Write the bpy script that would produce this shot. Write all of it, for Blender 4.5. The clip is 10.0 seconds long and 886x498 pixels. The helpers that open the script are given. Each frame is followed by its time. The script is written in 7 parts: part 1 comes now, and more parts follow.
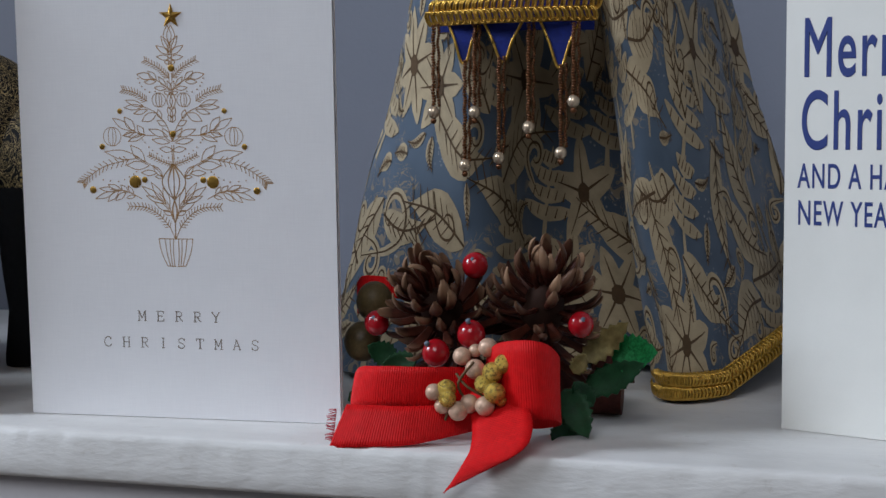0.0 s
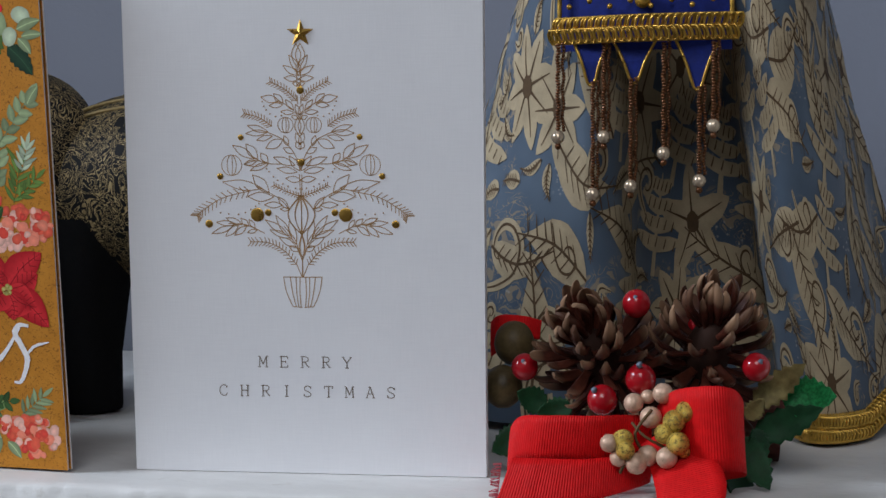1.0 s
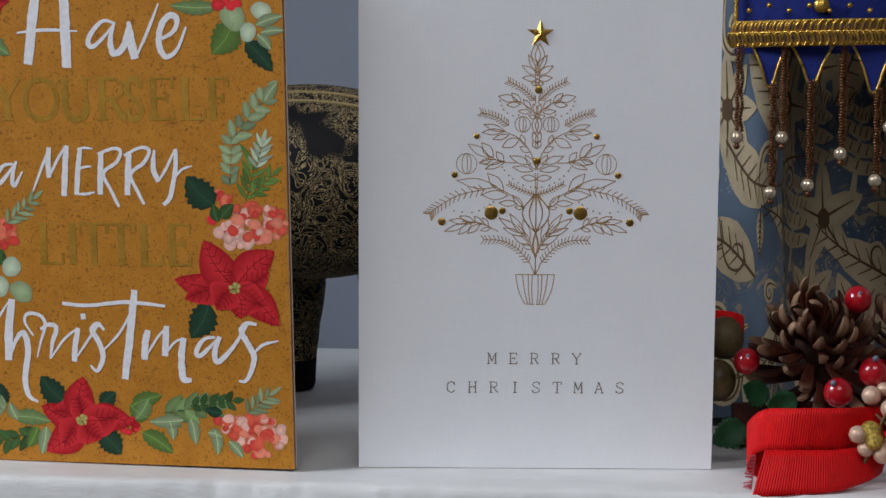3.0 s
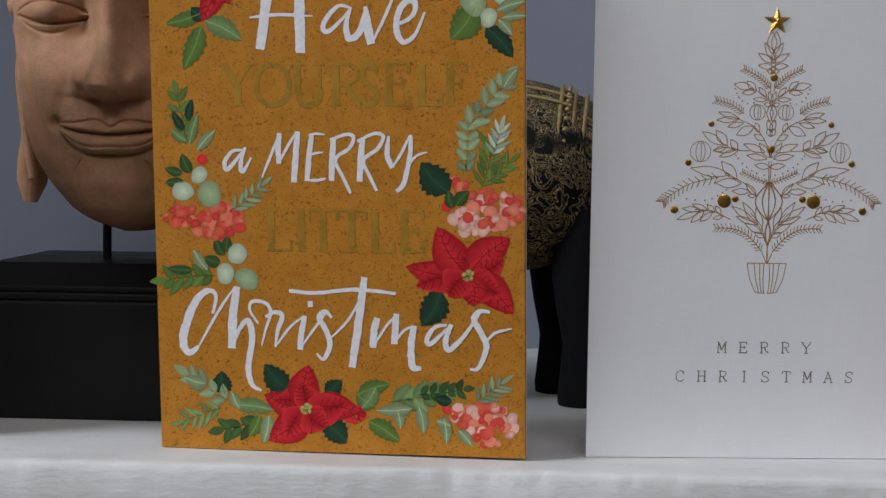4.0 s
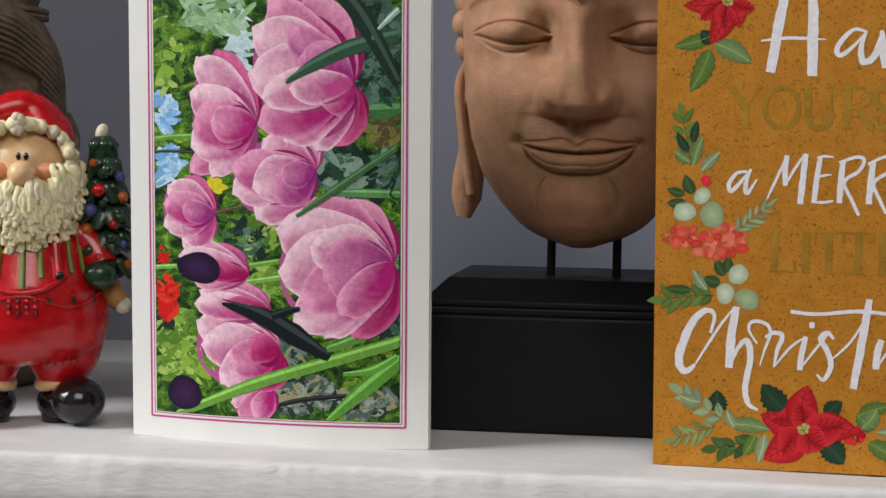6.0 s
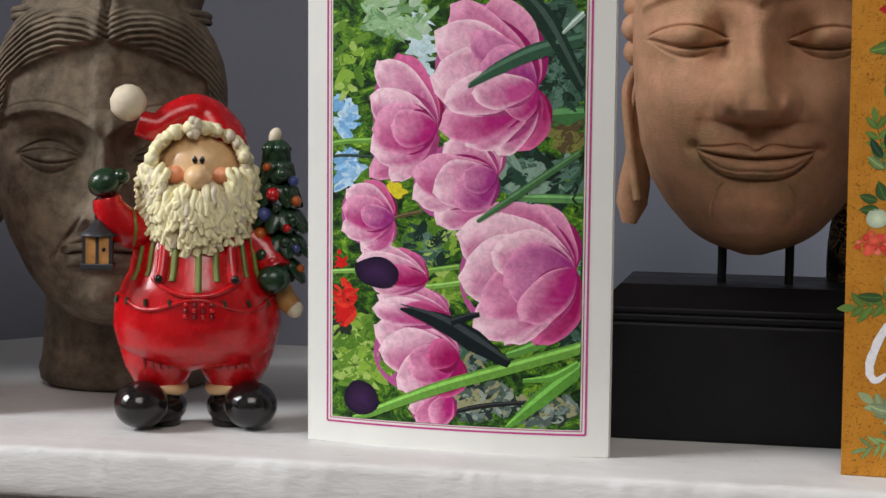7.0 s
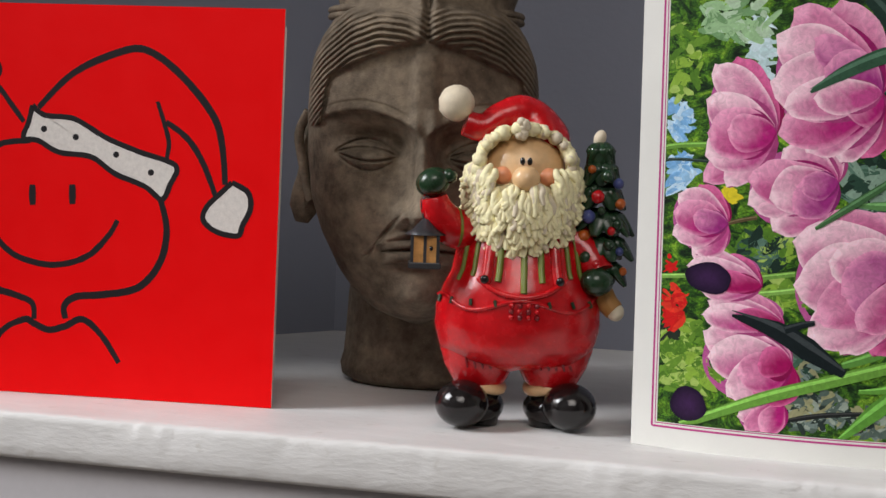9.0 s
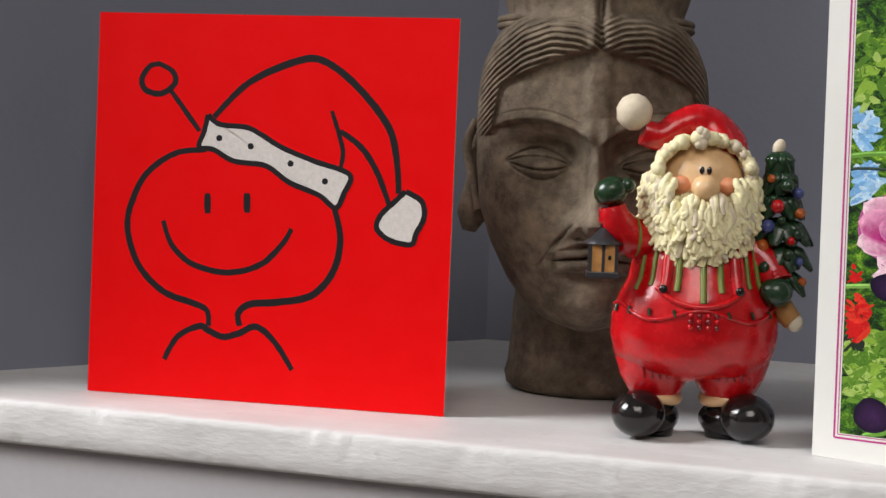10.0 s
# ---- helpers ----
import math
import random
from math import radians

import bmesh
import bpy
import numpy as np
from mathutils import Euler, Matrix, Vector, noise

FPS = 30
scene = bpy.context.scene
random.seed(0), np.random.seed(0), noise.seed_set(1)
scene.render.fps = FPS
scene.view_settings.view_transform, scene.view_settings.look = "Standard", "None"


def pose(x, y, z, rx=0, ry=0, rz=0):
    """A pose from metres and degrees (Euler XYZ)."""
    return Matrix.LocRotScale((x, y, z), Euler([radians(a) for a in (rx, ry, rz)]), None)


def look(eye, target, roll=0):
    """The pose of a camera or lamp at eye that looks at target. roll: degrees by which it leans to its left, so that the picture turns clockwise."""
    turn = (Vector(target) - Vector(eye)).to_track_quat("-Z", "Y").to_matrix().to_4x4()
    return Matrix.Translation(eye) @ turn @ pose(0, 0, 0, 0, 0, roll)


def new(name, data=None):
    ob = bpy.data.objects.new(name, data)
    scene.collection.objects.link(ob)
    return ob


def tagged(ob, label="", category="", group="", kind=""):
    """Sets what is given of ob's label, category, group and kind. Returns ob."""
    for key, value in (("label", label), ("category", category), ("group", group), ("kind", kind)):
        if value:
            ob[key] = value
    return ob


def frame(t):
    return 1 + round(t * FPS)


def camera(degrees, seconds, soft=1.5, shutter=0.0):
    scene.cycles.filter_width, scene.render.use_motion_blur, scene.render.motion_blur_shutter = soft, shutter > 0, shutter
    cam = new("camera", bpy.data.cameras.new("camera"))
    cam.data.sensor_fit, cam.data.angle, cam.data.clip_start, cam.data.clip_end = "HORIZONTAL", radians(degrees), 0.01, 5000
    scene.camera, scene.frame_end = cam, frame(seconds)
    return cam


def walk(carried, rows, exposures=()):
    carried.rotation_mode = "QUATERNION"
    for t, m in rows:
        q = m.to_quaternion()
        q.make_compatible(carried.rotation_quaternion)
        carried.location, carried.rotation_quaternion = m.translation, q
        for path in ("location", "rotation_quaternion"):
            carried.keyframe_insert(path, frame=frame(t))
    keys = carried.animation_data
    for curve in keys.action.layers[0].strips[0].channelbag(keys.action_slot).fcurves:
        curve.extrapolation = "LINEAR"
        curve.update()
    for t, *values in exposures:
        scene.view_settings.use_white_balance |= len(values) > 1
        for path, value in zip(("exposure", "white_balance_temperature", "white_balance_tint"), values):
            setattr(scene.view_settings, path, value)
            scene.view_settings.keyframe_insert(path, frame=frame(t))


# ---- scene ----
cam = camera(28.9, 10.0)
PATH = [
    (0, (0.427, -0.541, 0.11), (-0.173, 1.361, -0.037), -0.1),
    (0.5, (0.352, -0.531, 0.112), (-0.177, 1.392, -0.037), -0.1),
    (1, (0.318, -0.519, 0.113), (-0.128, 1.426, -0.013), -0.2),
    (1.5, (0.27, -0.526, 0.11), (-0.081, 1.439, -0.008), -0.1),
    (2, (0.222, -0.543, 0.118), (-0.053, 1.433, -0.03), 0.0),
    (2.2, (0.213, -0.55, 0.118), (-0.046, 1.428, -0.027), 0.1),
    (3.5, (0.121, -0.552, 0.114), (-0.023, 1.438, -0.022), 0.5),
    (4, (0.075, -0.556, 0.106), (-0.065, 1.436, -0.014), 0.6),
    (4.5, (0.039, -0.563, 0.106), (-0.118, 1.427, -0.025), 0.7),
    (5, (0.006, -0.56, 0.108), (-0.2, 1.425, -0.019), 0.7),
    (5.5, (-0.027, -0.567, 0.11), (-0.257, 1.415, -0.018), 0.8),
    (6, (-0.055, -0.576, 0.11), (-0.331, 1.402, -0.007), 1.0),
    (7.3, (-0.108, -0.578, 0.108), (-0.483, 1.384, -0.004), 1.4),
    (7.5, (-0.116, -0.577, 0.107), (-0.508, 1.381, -0.005), 1.6),
    (8, (-0.134, -0.579, 0.108), (-0.583, 1.366, -0.011), 1.7),
    (8.5, (-0.144, -0.583, 0.107), (-0.657, 1.346, -0.012), 1.9),
    (9, (-0.149, -0.588, 0.109), (-0.71, 1.328, -0.011), 2.1),
    (9.5, (-0.162, -0.594, 0.108), (-0.771, 1.307, -0.006), 2.2),
    (10, (-0.176, -0.597, 0.108), (-0.851, 1.282, -0.006), 2.1),
]
# the clip's camera is cooler at first and warmer at the end
EXPOSURES = [(0, -0.34, 6000, 11), (2.2, -0.32, 6150, 11), (4.5, -0.44, 6500, 12), (5.5, -0.12, 6800, 13), (7.5, -0.17, 6850, 13), (9, -0.19, 6900, 14), (10, 0.0, 6950, 14)]
WATTS_LEFT, WATTS_FRONT = 68, 25
walk(cam, [(t, look(eye, target, roll)) for t, eye, target, roll in PATH], EXPOSURES)

# ---- light ----
world = bpy.data.worlds.new("daylight")
scene.world = world
world.use_nodes = True
sky = world.node_tree.nodes.new("ShaderNodeTexSky")
sky.sky_type, sky.sun_disc = "NISHITA", False
sky.sun_elevation, sky.sun_rotation = radians(30), radians(250)
world.node_tree.links.new(sky.outputs[0], world.node_tree.nodes["Background"].inputs[0])
world.node_tree.nodes["Background"].inputs[1].default_value = 0.08


def area_lamp(name, eye, target, sx, sy, watts, colour):
    lamp = bpy.data.lights.new(name, "AREA")
    lamp.shape, lamp.size, lamp.size_y, lamp.energy, lamp.color = "RECTANGLE", sx, sy, watts, colour
    ob = new(name, lamp)
    ob.matrix_world = look(eye, target)
    return ob


area_lamp("window_daylight", (-2.10, -0.95, 1.45), (-0.9, -0.65, 0.70), 0.9, 0.9, WATTS_LEFT, (0.86, 0.93, 1.0))
# unseen fill lamp, added in front; no window is known there
area_lamp("front_window_daylight", (0.30, -2.06, 1.70), (-0.30, -0.3, 0.20), 1.3, 1.2, WATTS_FRONT, (1.0, 0.97, 0.93))


# ---- materials ----
def material(name, rough=0.6, metal=0.0, coat=0.0):
    m = bpy.data.materials.new(name)
    m.use_nodes = True
    b = m.node_tree.nodes["Principled BSDF"]
    b.inputs["Roughness"].default_value = rough
    b.inputs["Metallic"].default_value = metal
    b.inputs["Coat Weight"].default_value = coat
    b.inputs["Coat Roughness"].default_value = 0.12
    b.inputs["Specular IOR Level"].default_value = 0.22 if rough > 0.33 and not coat else 0.5
    return m, m.node_tree.nodes, m.node_tree.links, b


def coords(n, l, kind="Object", scale=(1, 1, 1)):
    tc, mp = n.new("ShaderNodeTexCoord"), n.new("ShaderNodeMapping")
    mp.inputs["Scale"].default_value = scale
    l.new(tc.outputs[kind], mp.inputs[0])
    return mp.outputs[0]


def noise_tex(n, l, vec, scale, detail=4, rough=0.55, distortion=0.0):
    t = n.new("ShaderNodeTexNoise")
    t.inputs["Scale"].default_value, t.inputs["Detail"].default_value = scale, detail
    t.inputs["Roughness"].default_value, t.inputs["Distortion"].default_value = rough, distortion
    l.new(vec, t.inputs["Vector"])
    return t.outputs["Fac"]


def ramp(n, l, fac, *stops, constant=False):
    r = n.new("ShaderNodeValToRGB")
    if constant:
        r.color_ramp.interpolation = "CONSTANT"
    while len(r.color_ramp.elements) < len(stops):
        r.color_ramp.elements.new(0.5)
    for e, (p, c) in zip(r.color_ramp.elements, stops):
        e.position, e.color = p, (*c, 1) if len(c) == 3 else c
    l.new(fac, r.inputs[0])
    return r.outputs[0]


def mix(n, l, fac, a, b, how="MIX"):
    x = n.new("ShaderNodeMix")
    x.data_type, x.blend_type = "RGBA", how
    for sock, val in ((0, fac), (6, a), (7, b)):
        if hasattr(val, "links"):
            l.new(val, x.inputs[sock])
        else:
            x.inputs[sock].default_value = val if sock == 0 else (*val, 1)
    return x.outputs[2]


def bump(n, l, b, height, strength=0.3, dist=0.001):
    u = n.new("ShaderNodeBump")
    u.inputs["Strength"].default_value, u.inputs["Distance"].default_value = strength, dist
    l.new(height, u.inputs["Height"])
    l.new(u.outputs[0], b.inputs["Normal"])


def plain(name, c, rough=0.6, metal=0.0, vary=0.12, scale=220, coat=0.0, bumps=0.25, dist=0.0004, fine=900):
    """A surface of one colour with mottling at two sizes and a fine relief."""
    m, n, l, b = material(name, rough, metal, coat)
    v = coords(n, l)
    big, small = noise_tex(n, l, v, scale), noise_tex(n, l, v, fine)
    lo, hi = [x * (1 - vary) for x in c], [min(1, x * (1 + vary)) for x in c]
    col = mix(n, l, 0.3, ramp(n, l, big, (0.3, lo), (0.7, hi)), ramp(n, l, small, (0.3, lo), (0.7, hi)))
    l.new(col, b.inputs["Base Color"])
    r = ramp(n, l, big, (0.3, [max(0, rough - 0.08)] * 3), (0.7, [min(1, rough + 0.08)] * 3))
    l.new(r, b.inputs["Roughness"])
    if bumps:
        bump(n, l, b, small, bumps, dist)
    return m


def inked(name, rough=0.55, vary=0.25, scale=500, coat=0.0, painterly=0.0):
    """Printed colours: each shape's own ink, broken up by the grain of the print."""
    m, n, l, b = material(name, rough, 0.0, coat)
    a = n.new("ShaderNodeVertexColor")
    a.layer_name = "ink"
    v = coords(n, l)
    g = noise_tex(n, l, v, scale, 5, 0.65, painterly)
    k = ramp(n, l, g, (0.25, [1 - vary] * 3), (0.5, (1, 1, 1)), (0.75, [1 + vary] * 3))
    l.new(mix(n, l, 1.0, a.outputs[0], k, "MULTIPLY"), b.inputs["Base Color"])
    bump(n, l, b, noise_tex(n, l, v, 2500), 0.08, 0.0002)
    return m


def shelf_material():
    m, n, l, b = material("white_gloss_paint", 0.5)
    v = coords(n, l, scale=(1, 3, 3))
    u = coords(n, l)
    streak, blot, fine = noise_tex(n, l, v, 30, 6, 0.6), noise_tex(n, l, u, 18, 4), noise_tex(n, l, v, 160, 3)
    c = mix(n, l, 0.5, ramp(n, l, streak, (0.3, (0.66, 0.655, 0.645)), (0.65, (0.76, 0.755, 0.74))), ramp(n, l, blot, (0.35, (0.66, 0.65, 0.63)), (0.6, (0.78, 0.775, 0.76))))
    dirt = ramp(n, l, noise_tex(n, l, u, 90, 8, 0.7), (0.60, (0, 0, 0)), (0.72, (0.55, 0.55, 0.55)))
    l.new(mix(n, l, dirt, c, (0.50, 0.47, 0.42)), b.inputs["Base Color"])
    l.new(ramp(n, l, blot, (0.3, [0.42] * 3), (0.7, [0.58] * 3)), b.inputs["Roughness"])
    bump(n, l, b, mix(n, l, 0.5, streak, fine), 0.45, 0.0014)
    return m


def wall_material():
    m, n, l, b = material("blue_grey_wall_paint", 0.75)
    v = coords(n, l)
    big = noise_tex(n, l, v, 5, 4)
    l.new(ramp(n, l, big, (0.3, (0.222, 0.238, 0.292)), (0.7, (0.252, 0.270, 0.325))), b.inputs["Base Color"])
    bump(n, l, b, noise_tex(n, l, v, 260, 5), 0.25, 0.0008)
    return m


def kraft_material():
    m, n, l, b = material("kraft_card", 0.62)
    v = coords(n, l)
    base = ramp(n, l, noise_tex(n, l, v, 120, 5), (0.3, (0.450, 0.178, 0.015)), (0.7, (0.560, 0.235, 0.026)))
    w = coords(n, l, scale=(1, 1, 1.15))
    fleck = ramp(n, l, noise_tex(n, l, w, 900, 3, 0.6, 1.2), (0.56, (0, 0, 0)), (0.64, (0.85, 0.85, 0.85)))
    pale = ramp(n, l, noise_tex(n, l, w, 480, 2, 0.5, 2.5), (0.67, (0, 0, 0)), (0.73, (0.45, 0.45, 0.45)))
    c = mix(n, l, fleck, base, (0.19, 0.070, 0.010))
    l.new(mix(n, l, pale, c, (0.52, 0.27, 0.06)), b.inputs["Base Color"])
    bump(n, l, b, noise_tex(n, l, v, 1800), 0.1, 0.0003)
    return m


def linen_material():
    m, n, l, b = material("white_linen_card", 0.6)
    u = coords(n, l)
    h = noise_tex(n, l, coords(n, l, scale=(1, 1, 0.05)), 2200, 1)
    k = noise_tex(n, l, coords(n, l, scale=(0.05, 1, 1)), 2200, 1)
    weave = mix(n, l, 0.5, h, k)
    l.new(mix(n, l, 0.25, ramp(n, l, noise_tex(n, l, u, 40), (0.3, (0.80, 0.80, 0.825)), (0.7, (0.84, 0.84, 0.86))), ramp(n, l, weave, (0.3, (0.71, 0.71, 0.73)), (0.7, (0.86, 0.86, 0.87)))), b.inputs["Base Color"])
    bump(n, l, b, weave, 0.22, 0.0003)
    return m


M_SHELF, M_WALL, M_KRAFT, M_LINEN = shelf_material(), wall_material(), kraft_material(), linen_material()
M_LOWER = plain("pale_lilac_plaster", (0.50, 0.485, 0.50), 0.8, vary=0.06, scale=12, bumps=0.2, fine=300)
# paint of the unseen room, kept low so it bounces less fill
M_ROOM = plain("pale_room_paint", (0.28, 0.27, 0.26), 0.9, vary=0.05, scale=2, fine=40, bumps=0)
M_RED_CARD = plain("red_gloss_print", (0.86, 0.004, 0.005), 0.45, vary=0.03, scale=90, bumps=0.05, fine=1500)
M_RED_CARD.node_tree.nodes["Principled BSDF"].inputs["Specular IOR Level"].default_value = 0.1
M_CREAM = plain("cream_card", (0.76, 0.72, 0.66), 0.55, vary=0.03, scale=80, bumps=0.08, fine=1500)
M_IVORY = plain("ivory_card", (0.78, 0.78, 0.74), 0.55, vary=0.03, scale=60, bumps=0.08, fine=1500)
M_INK = inked("printed_ink", 0.6, 0.13)
M_PAINTED = inked("painted_print", 0.5, 0.26, 330, 0.0, 1.4)
M_FOIL = plain("gold_foil", (0.60, 0.325, 0.045), 0.30, 0.5, vary=0.2, scale=90, bumps=0.25, dist=0.0003, fine=700)
M_BRIGHT_FOIL = plain("raised_gold_foil", (0.58, 0.35, 0.08), 0.32, 1.0, vary=0.12, scale=300, bumps=0.2, fine=1200)
M_COPPER_LINE = plain("copper_foil_line", (0.44, 0.26, 0.115), 0.45, 0.25, vary=0.2, scale=200, bumps=0)
M_WORN_EDGE = plain("worn_card_edge", (0.72, 0.66, 0.62), 0.8, vary=0.15, scale=600)


# ---- mesh building ----
class Solid:
    """Collects shapes, each with its material's number and, for prints, its ink."""

    def __init__(self):
        self.v, self.f, self.m, self.s, self.c = [], [], [], [], []

    def add(self, verts, faces, mat=0, smooth=True, ink=None):
        k = len(self.v)
        self.v += [tuple(map(float, p)) for p in verts]
        self.f += [tuple(i + k for i in q) for q in faces]
        self.m += [mat] * len(faces)
        self.s += [smooth] * len(faces)
        if ink is not None:
            self.c += [tuple(c) for c in ink] if hasattr(ink[0], "__len__") else [tuple(ink)] * len(verts)
        else:
            self.c += [(1, 1, 1)] * len(verts)

    def sheet(self, p, mat=0, closed=False, smooth=True):
        """p: rows of points, shape (rows, columns, 3). closed: the columns meet."""
        p = np.asarray(p, float)
        a, b = p.shape[:2]
        e = b if closed else b - 1
        faces = [(i * b + j, i * b + (j + 1) % b, (i + 1) * b + (j + 1) % b, (i + 1) * b + j) for i in range(a - 1) for j in range(e)]
        self.add(p.reshape(-1, 3), faces, mat, smooth)

    def ball(self, c, r, mat=0, turn=None, seg=16, rings=10, rough=0.0, seed=0):
        r = (r, r, r) if not hasattr(r, "__len__") else r
        rng = np.random.default_rng(seed)
        rows = []
        for i in range(rings + 1):
            a = math.pi * i / rings
            row = []
            for j in range(seg):
                o = 2 * math.pi * j / seg
                k = 1 + rough * rng.standard_normal() * (0 < i < rings)
                p = Vector((r[0] * math.sin(a) * math.cos(o) * k, r[1] * math.sin(a) * math.sin(o) * k, r[2] * math.cos(a) * k))
                if turn:
                    p = Euler([radians(t) for t in turn]).to_matrix() @ p
                row.append(p + Vector(c))
            rows.append(row)
        self.sheet(rows, mat, True)

    def tube(self, pts, radii, mat=0, seg=8, flat=1.0, smooth_path=0):
        pts = [Vector(p) for p in pts]
        if smooth_path:
            pts, radii = curve(pts, smooth_path), list(np.interp(np.linspace(0, 1, (len(pts) - 1) * smooth_path + 1), np.linspace(0, 1, len(radii)), radii)) if hasattr(radii, "__len__") else radii
        radii = [radii] * len(pts) if not hasattr(radii, "__len__") else list(np.interp(np.linspace(0, 1, len(pts)), np.linspace(0, 1, len(radii)), radii))
        side = None
        rows = []
        for i, p in enumerate(pts):
            d = (pts[min(i + 1, len(pts) - 1)] - pts[max(i - 1, 0)]).normalized()
            if side is None:
                side = d.cross(Vector((0, 0, 1)) if abs(d.z) < 0.9 else Vector((0, 1, 0))).normalized()
            side = (side - d * side.dot(d)).normalized()
            up = d.cross(side)
            rows.append([p + float(radii[i]) * (math.cos(a) * side + flat * math.sin(a) * up) for a in np.linspace(0, 2 * math.pi, seg, endpoint=False)])
        self.sheet(rows, mat, True)
        self.add([rows[0][j] for j in range(seg)][::-1] + [rows[-1][j] for j in range(seg)], [tuple(range(seg)), tuple(range(seg, 2 * seg))], mat, False)

    def lathe(self, profile, centre=(0, 0, 0), mat=0, seg=24, squash=1.0):
        c = Vector(centre)
        self.sheet([[c + Vector((r * math.cos(a), squash * r * math.sin(a), z)) for a in np.linspace(0, 2 * math.pi, seg, endpoint=False)] for r, z in profile], mat, True)

    def slab(self, lo, hi, mat=0, bevel=0.0):
        bm = bmesh.new()
        bmesh.ops.create_cube(bm, size=1, matrix=Matrix.LocRotScale([(a + b) / 2 for a, b in zip(lo, hi)], None, [b - a for a, b in zip(lo, hi)]))
        if bevel:
            bmesh.ops.bevel(bm, geom=bm.edges[:], offset=bevel, segments=2, affect="EDGES", profile=0.6)
        bm.verts.index_update()
        self.add([v.co for v in bm.verts], [[v.index for v in f.verts] for f in bm.faces], mat, False)
        bm.free()


def curve(pts, per=8, closed=False):
    """A smooth line through the points."""
    p = [Vector(q) for q in pts]
    n = len(p)
    out = []
    for i in range(n if closed else n - 1):
        if closed:
            a, b, c, d = p[i - 1], p[i], p[(i + 1) % n], p[(i + 2) % n]
        else:
            a, b, c, d = p[max(i - 1, 0)], p[i], p[i + 1], p[min(i + 2, n - 1)]
        for k in range(per):
            t = k / per
            out.append(0.5 * (2 * b + (c - a) * t + (2 * a - 5 * b + 4 * c - d) * t * t + (3 * b - a - 3 * c + d) * t ** 3))
    if not closed:
        out.append(p[-1])
    return out


def part(name, solid, mats, parent=None, label="", at=None):
    me = bpy.data.meshes.new(name)
    me.from_pydata(solid.v, [], solid.f)
    me.polygons.foreach_set("material_index", solid.m)
    me.polygons.foreach_set("use_smooth", solid.s)
    mats = mats if isinstance(mats, (list, tuple)) else [mats]
    for m in mats:
        me.materials.append(m)
    if any(m in (M_INK, M_PAINTED) for m in mats):
        a = me.color_attributes.new("ink", "FLOAT_COLOR", "POINT")
        a.data.foreach_set("color", [x for c in solid.c for x in (*c, 1)])
    me.update()
    ob = new(name, me)
    if parent:
        ob.parent = parent
    if at is not None:
        ob.matrix_basis = at
    if label:
        tagged(ob, label)
    return ob


def thing(name, label, category, at=None, group="", kind=""):
    ob = new(name)
    ob.empty_display_size = 0.01
    if at is not None:
        ob.matrix_basis = at
    return tagged(ob, label, category, group, kind)


# ---- the alcove, its shelf and the room ----
def structure(name, solid, mats, label):
    return tagged(part(name, solid, mats), label, "structure", "", "structure")


def shelf_board():
    """A painted board with a rounded, knocked and brush-marked front lip."""
    xs = np.linspace(-0.80, 0.90, 700)
    rng = np.random.default_rng(4)
    chips = [(rng.uniform(-0.7, 0.8), rng.uniform(0.003, 0.016), rng.uniform(0.0008, 0.0022)) for _ in range(40)]
    rows = []
    prof = [(0.40, 0.0), (0.2, 0.0), (0.05, 0.0), (0.006, 0.0), (0.0012, -0.0001), (0.0002, -0.0009), (0.0, -0.003), (-0.0003, -0.007), (0.0, -0.012), (0.0002, -0.0165), (0.0012, -0.0180), (0.02, -0.0182), (0.40, -0.0182)]
    for k, (y, z) in enumerate(prof):
        row = []
        for x in xs:
            e = 0.0
            if 4 <= k <= 9:
                e = 0.00025 * noise.noise((x * 60, k * 0.9, 0)) + 0.0005 * noise.noise((x * 230, k * 1.7, 3)) + 0.0003 * noise.noise((x * 600, k * 2.7, 5))
                if 4 <= k <= 6:
                    e += sum(d * math.exp(-((x - c) / w) ** 2) * (0.4 + 0.6 * noise.noise((x * 300, 0, 1))) for c, w, d in chips) * 0.8
            row.append((x, y + e, z - (0.5 * e if 4 <= k <= 6 else 0)))
        rows.append(row)
    s = Solid()
    s.sheet(np.array(rows)[:, ::-1])
    return structure("shelf", s, M_SHELF, "white gloss painted wooden shelf with a chipped lip")


shelf = shelf_board()
s = Solid()
s.slab((-0.486, 0.345, -0.02), (1.2, 0.43, 2.5))
structure("wall_north", s, M_WALL, "blue-grey painted alcove back wall")
s = Solid()
for a, b in (((-0.685, -0.03), (-0.486, 0.345)),):
    q = [(a[0], a[1]), (b[0], b[1]), (b[0] - 0.02, b[1] + 0.085), (a[0] - 0.12, a[1] + 0.02)]
    s.add([(x, y, z) for z in (-0.02, 2.5) for x, y in q], [(0, 1, 5, 4), (1, 2, 6, 5), (2, 3, 7, 6), (3, 0, 4, 7), (3, 2, 1, 0), (4, 5, 6, 7)], 0, False)
structure("wall_west", s, M_WALL, "blue-grey painted splayed alcove side wall")
s = Solid()
s.slab((-2.2, 0.006, -1.25), (2.2, 0.12, -0.0185))
structure("wall_below_shelf", s, M_LOWER, "pale lilac-grey plaster below the shelf")
# unseen room shell, added to close the space and shape bounced light
s = Solid()
s.slab((-2.2, 0.02, -0.0184), (-0.80, 0.5, 2.5))
s.slab((0.90, 0.02, -0.0184), (2.2, 0.5, 2.5))
structure("wall_beside_alcove", s, M_ROOM, "plain pale wall beside the alcove")
# walls out of view; the front opening is added for the fill lamp
s = Solid()
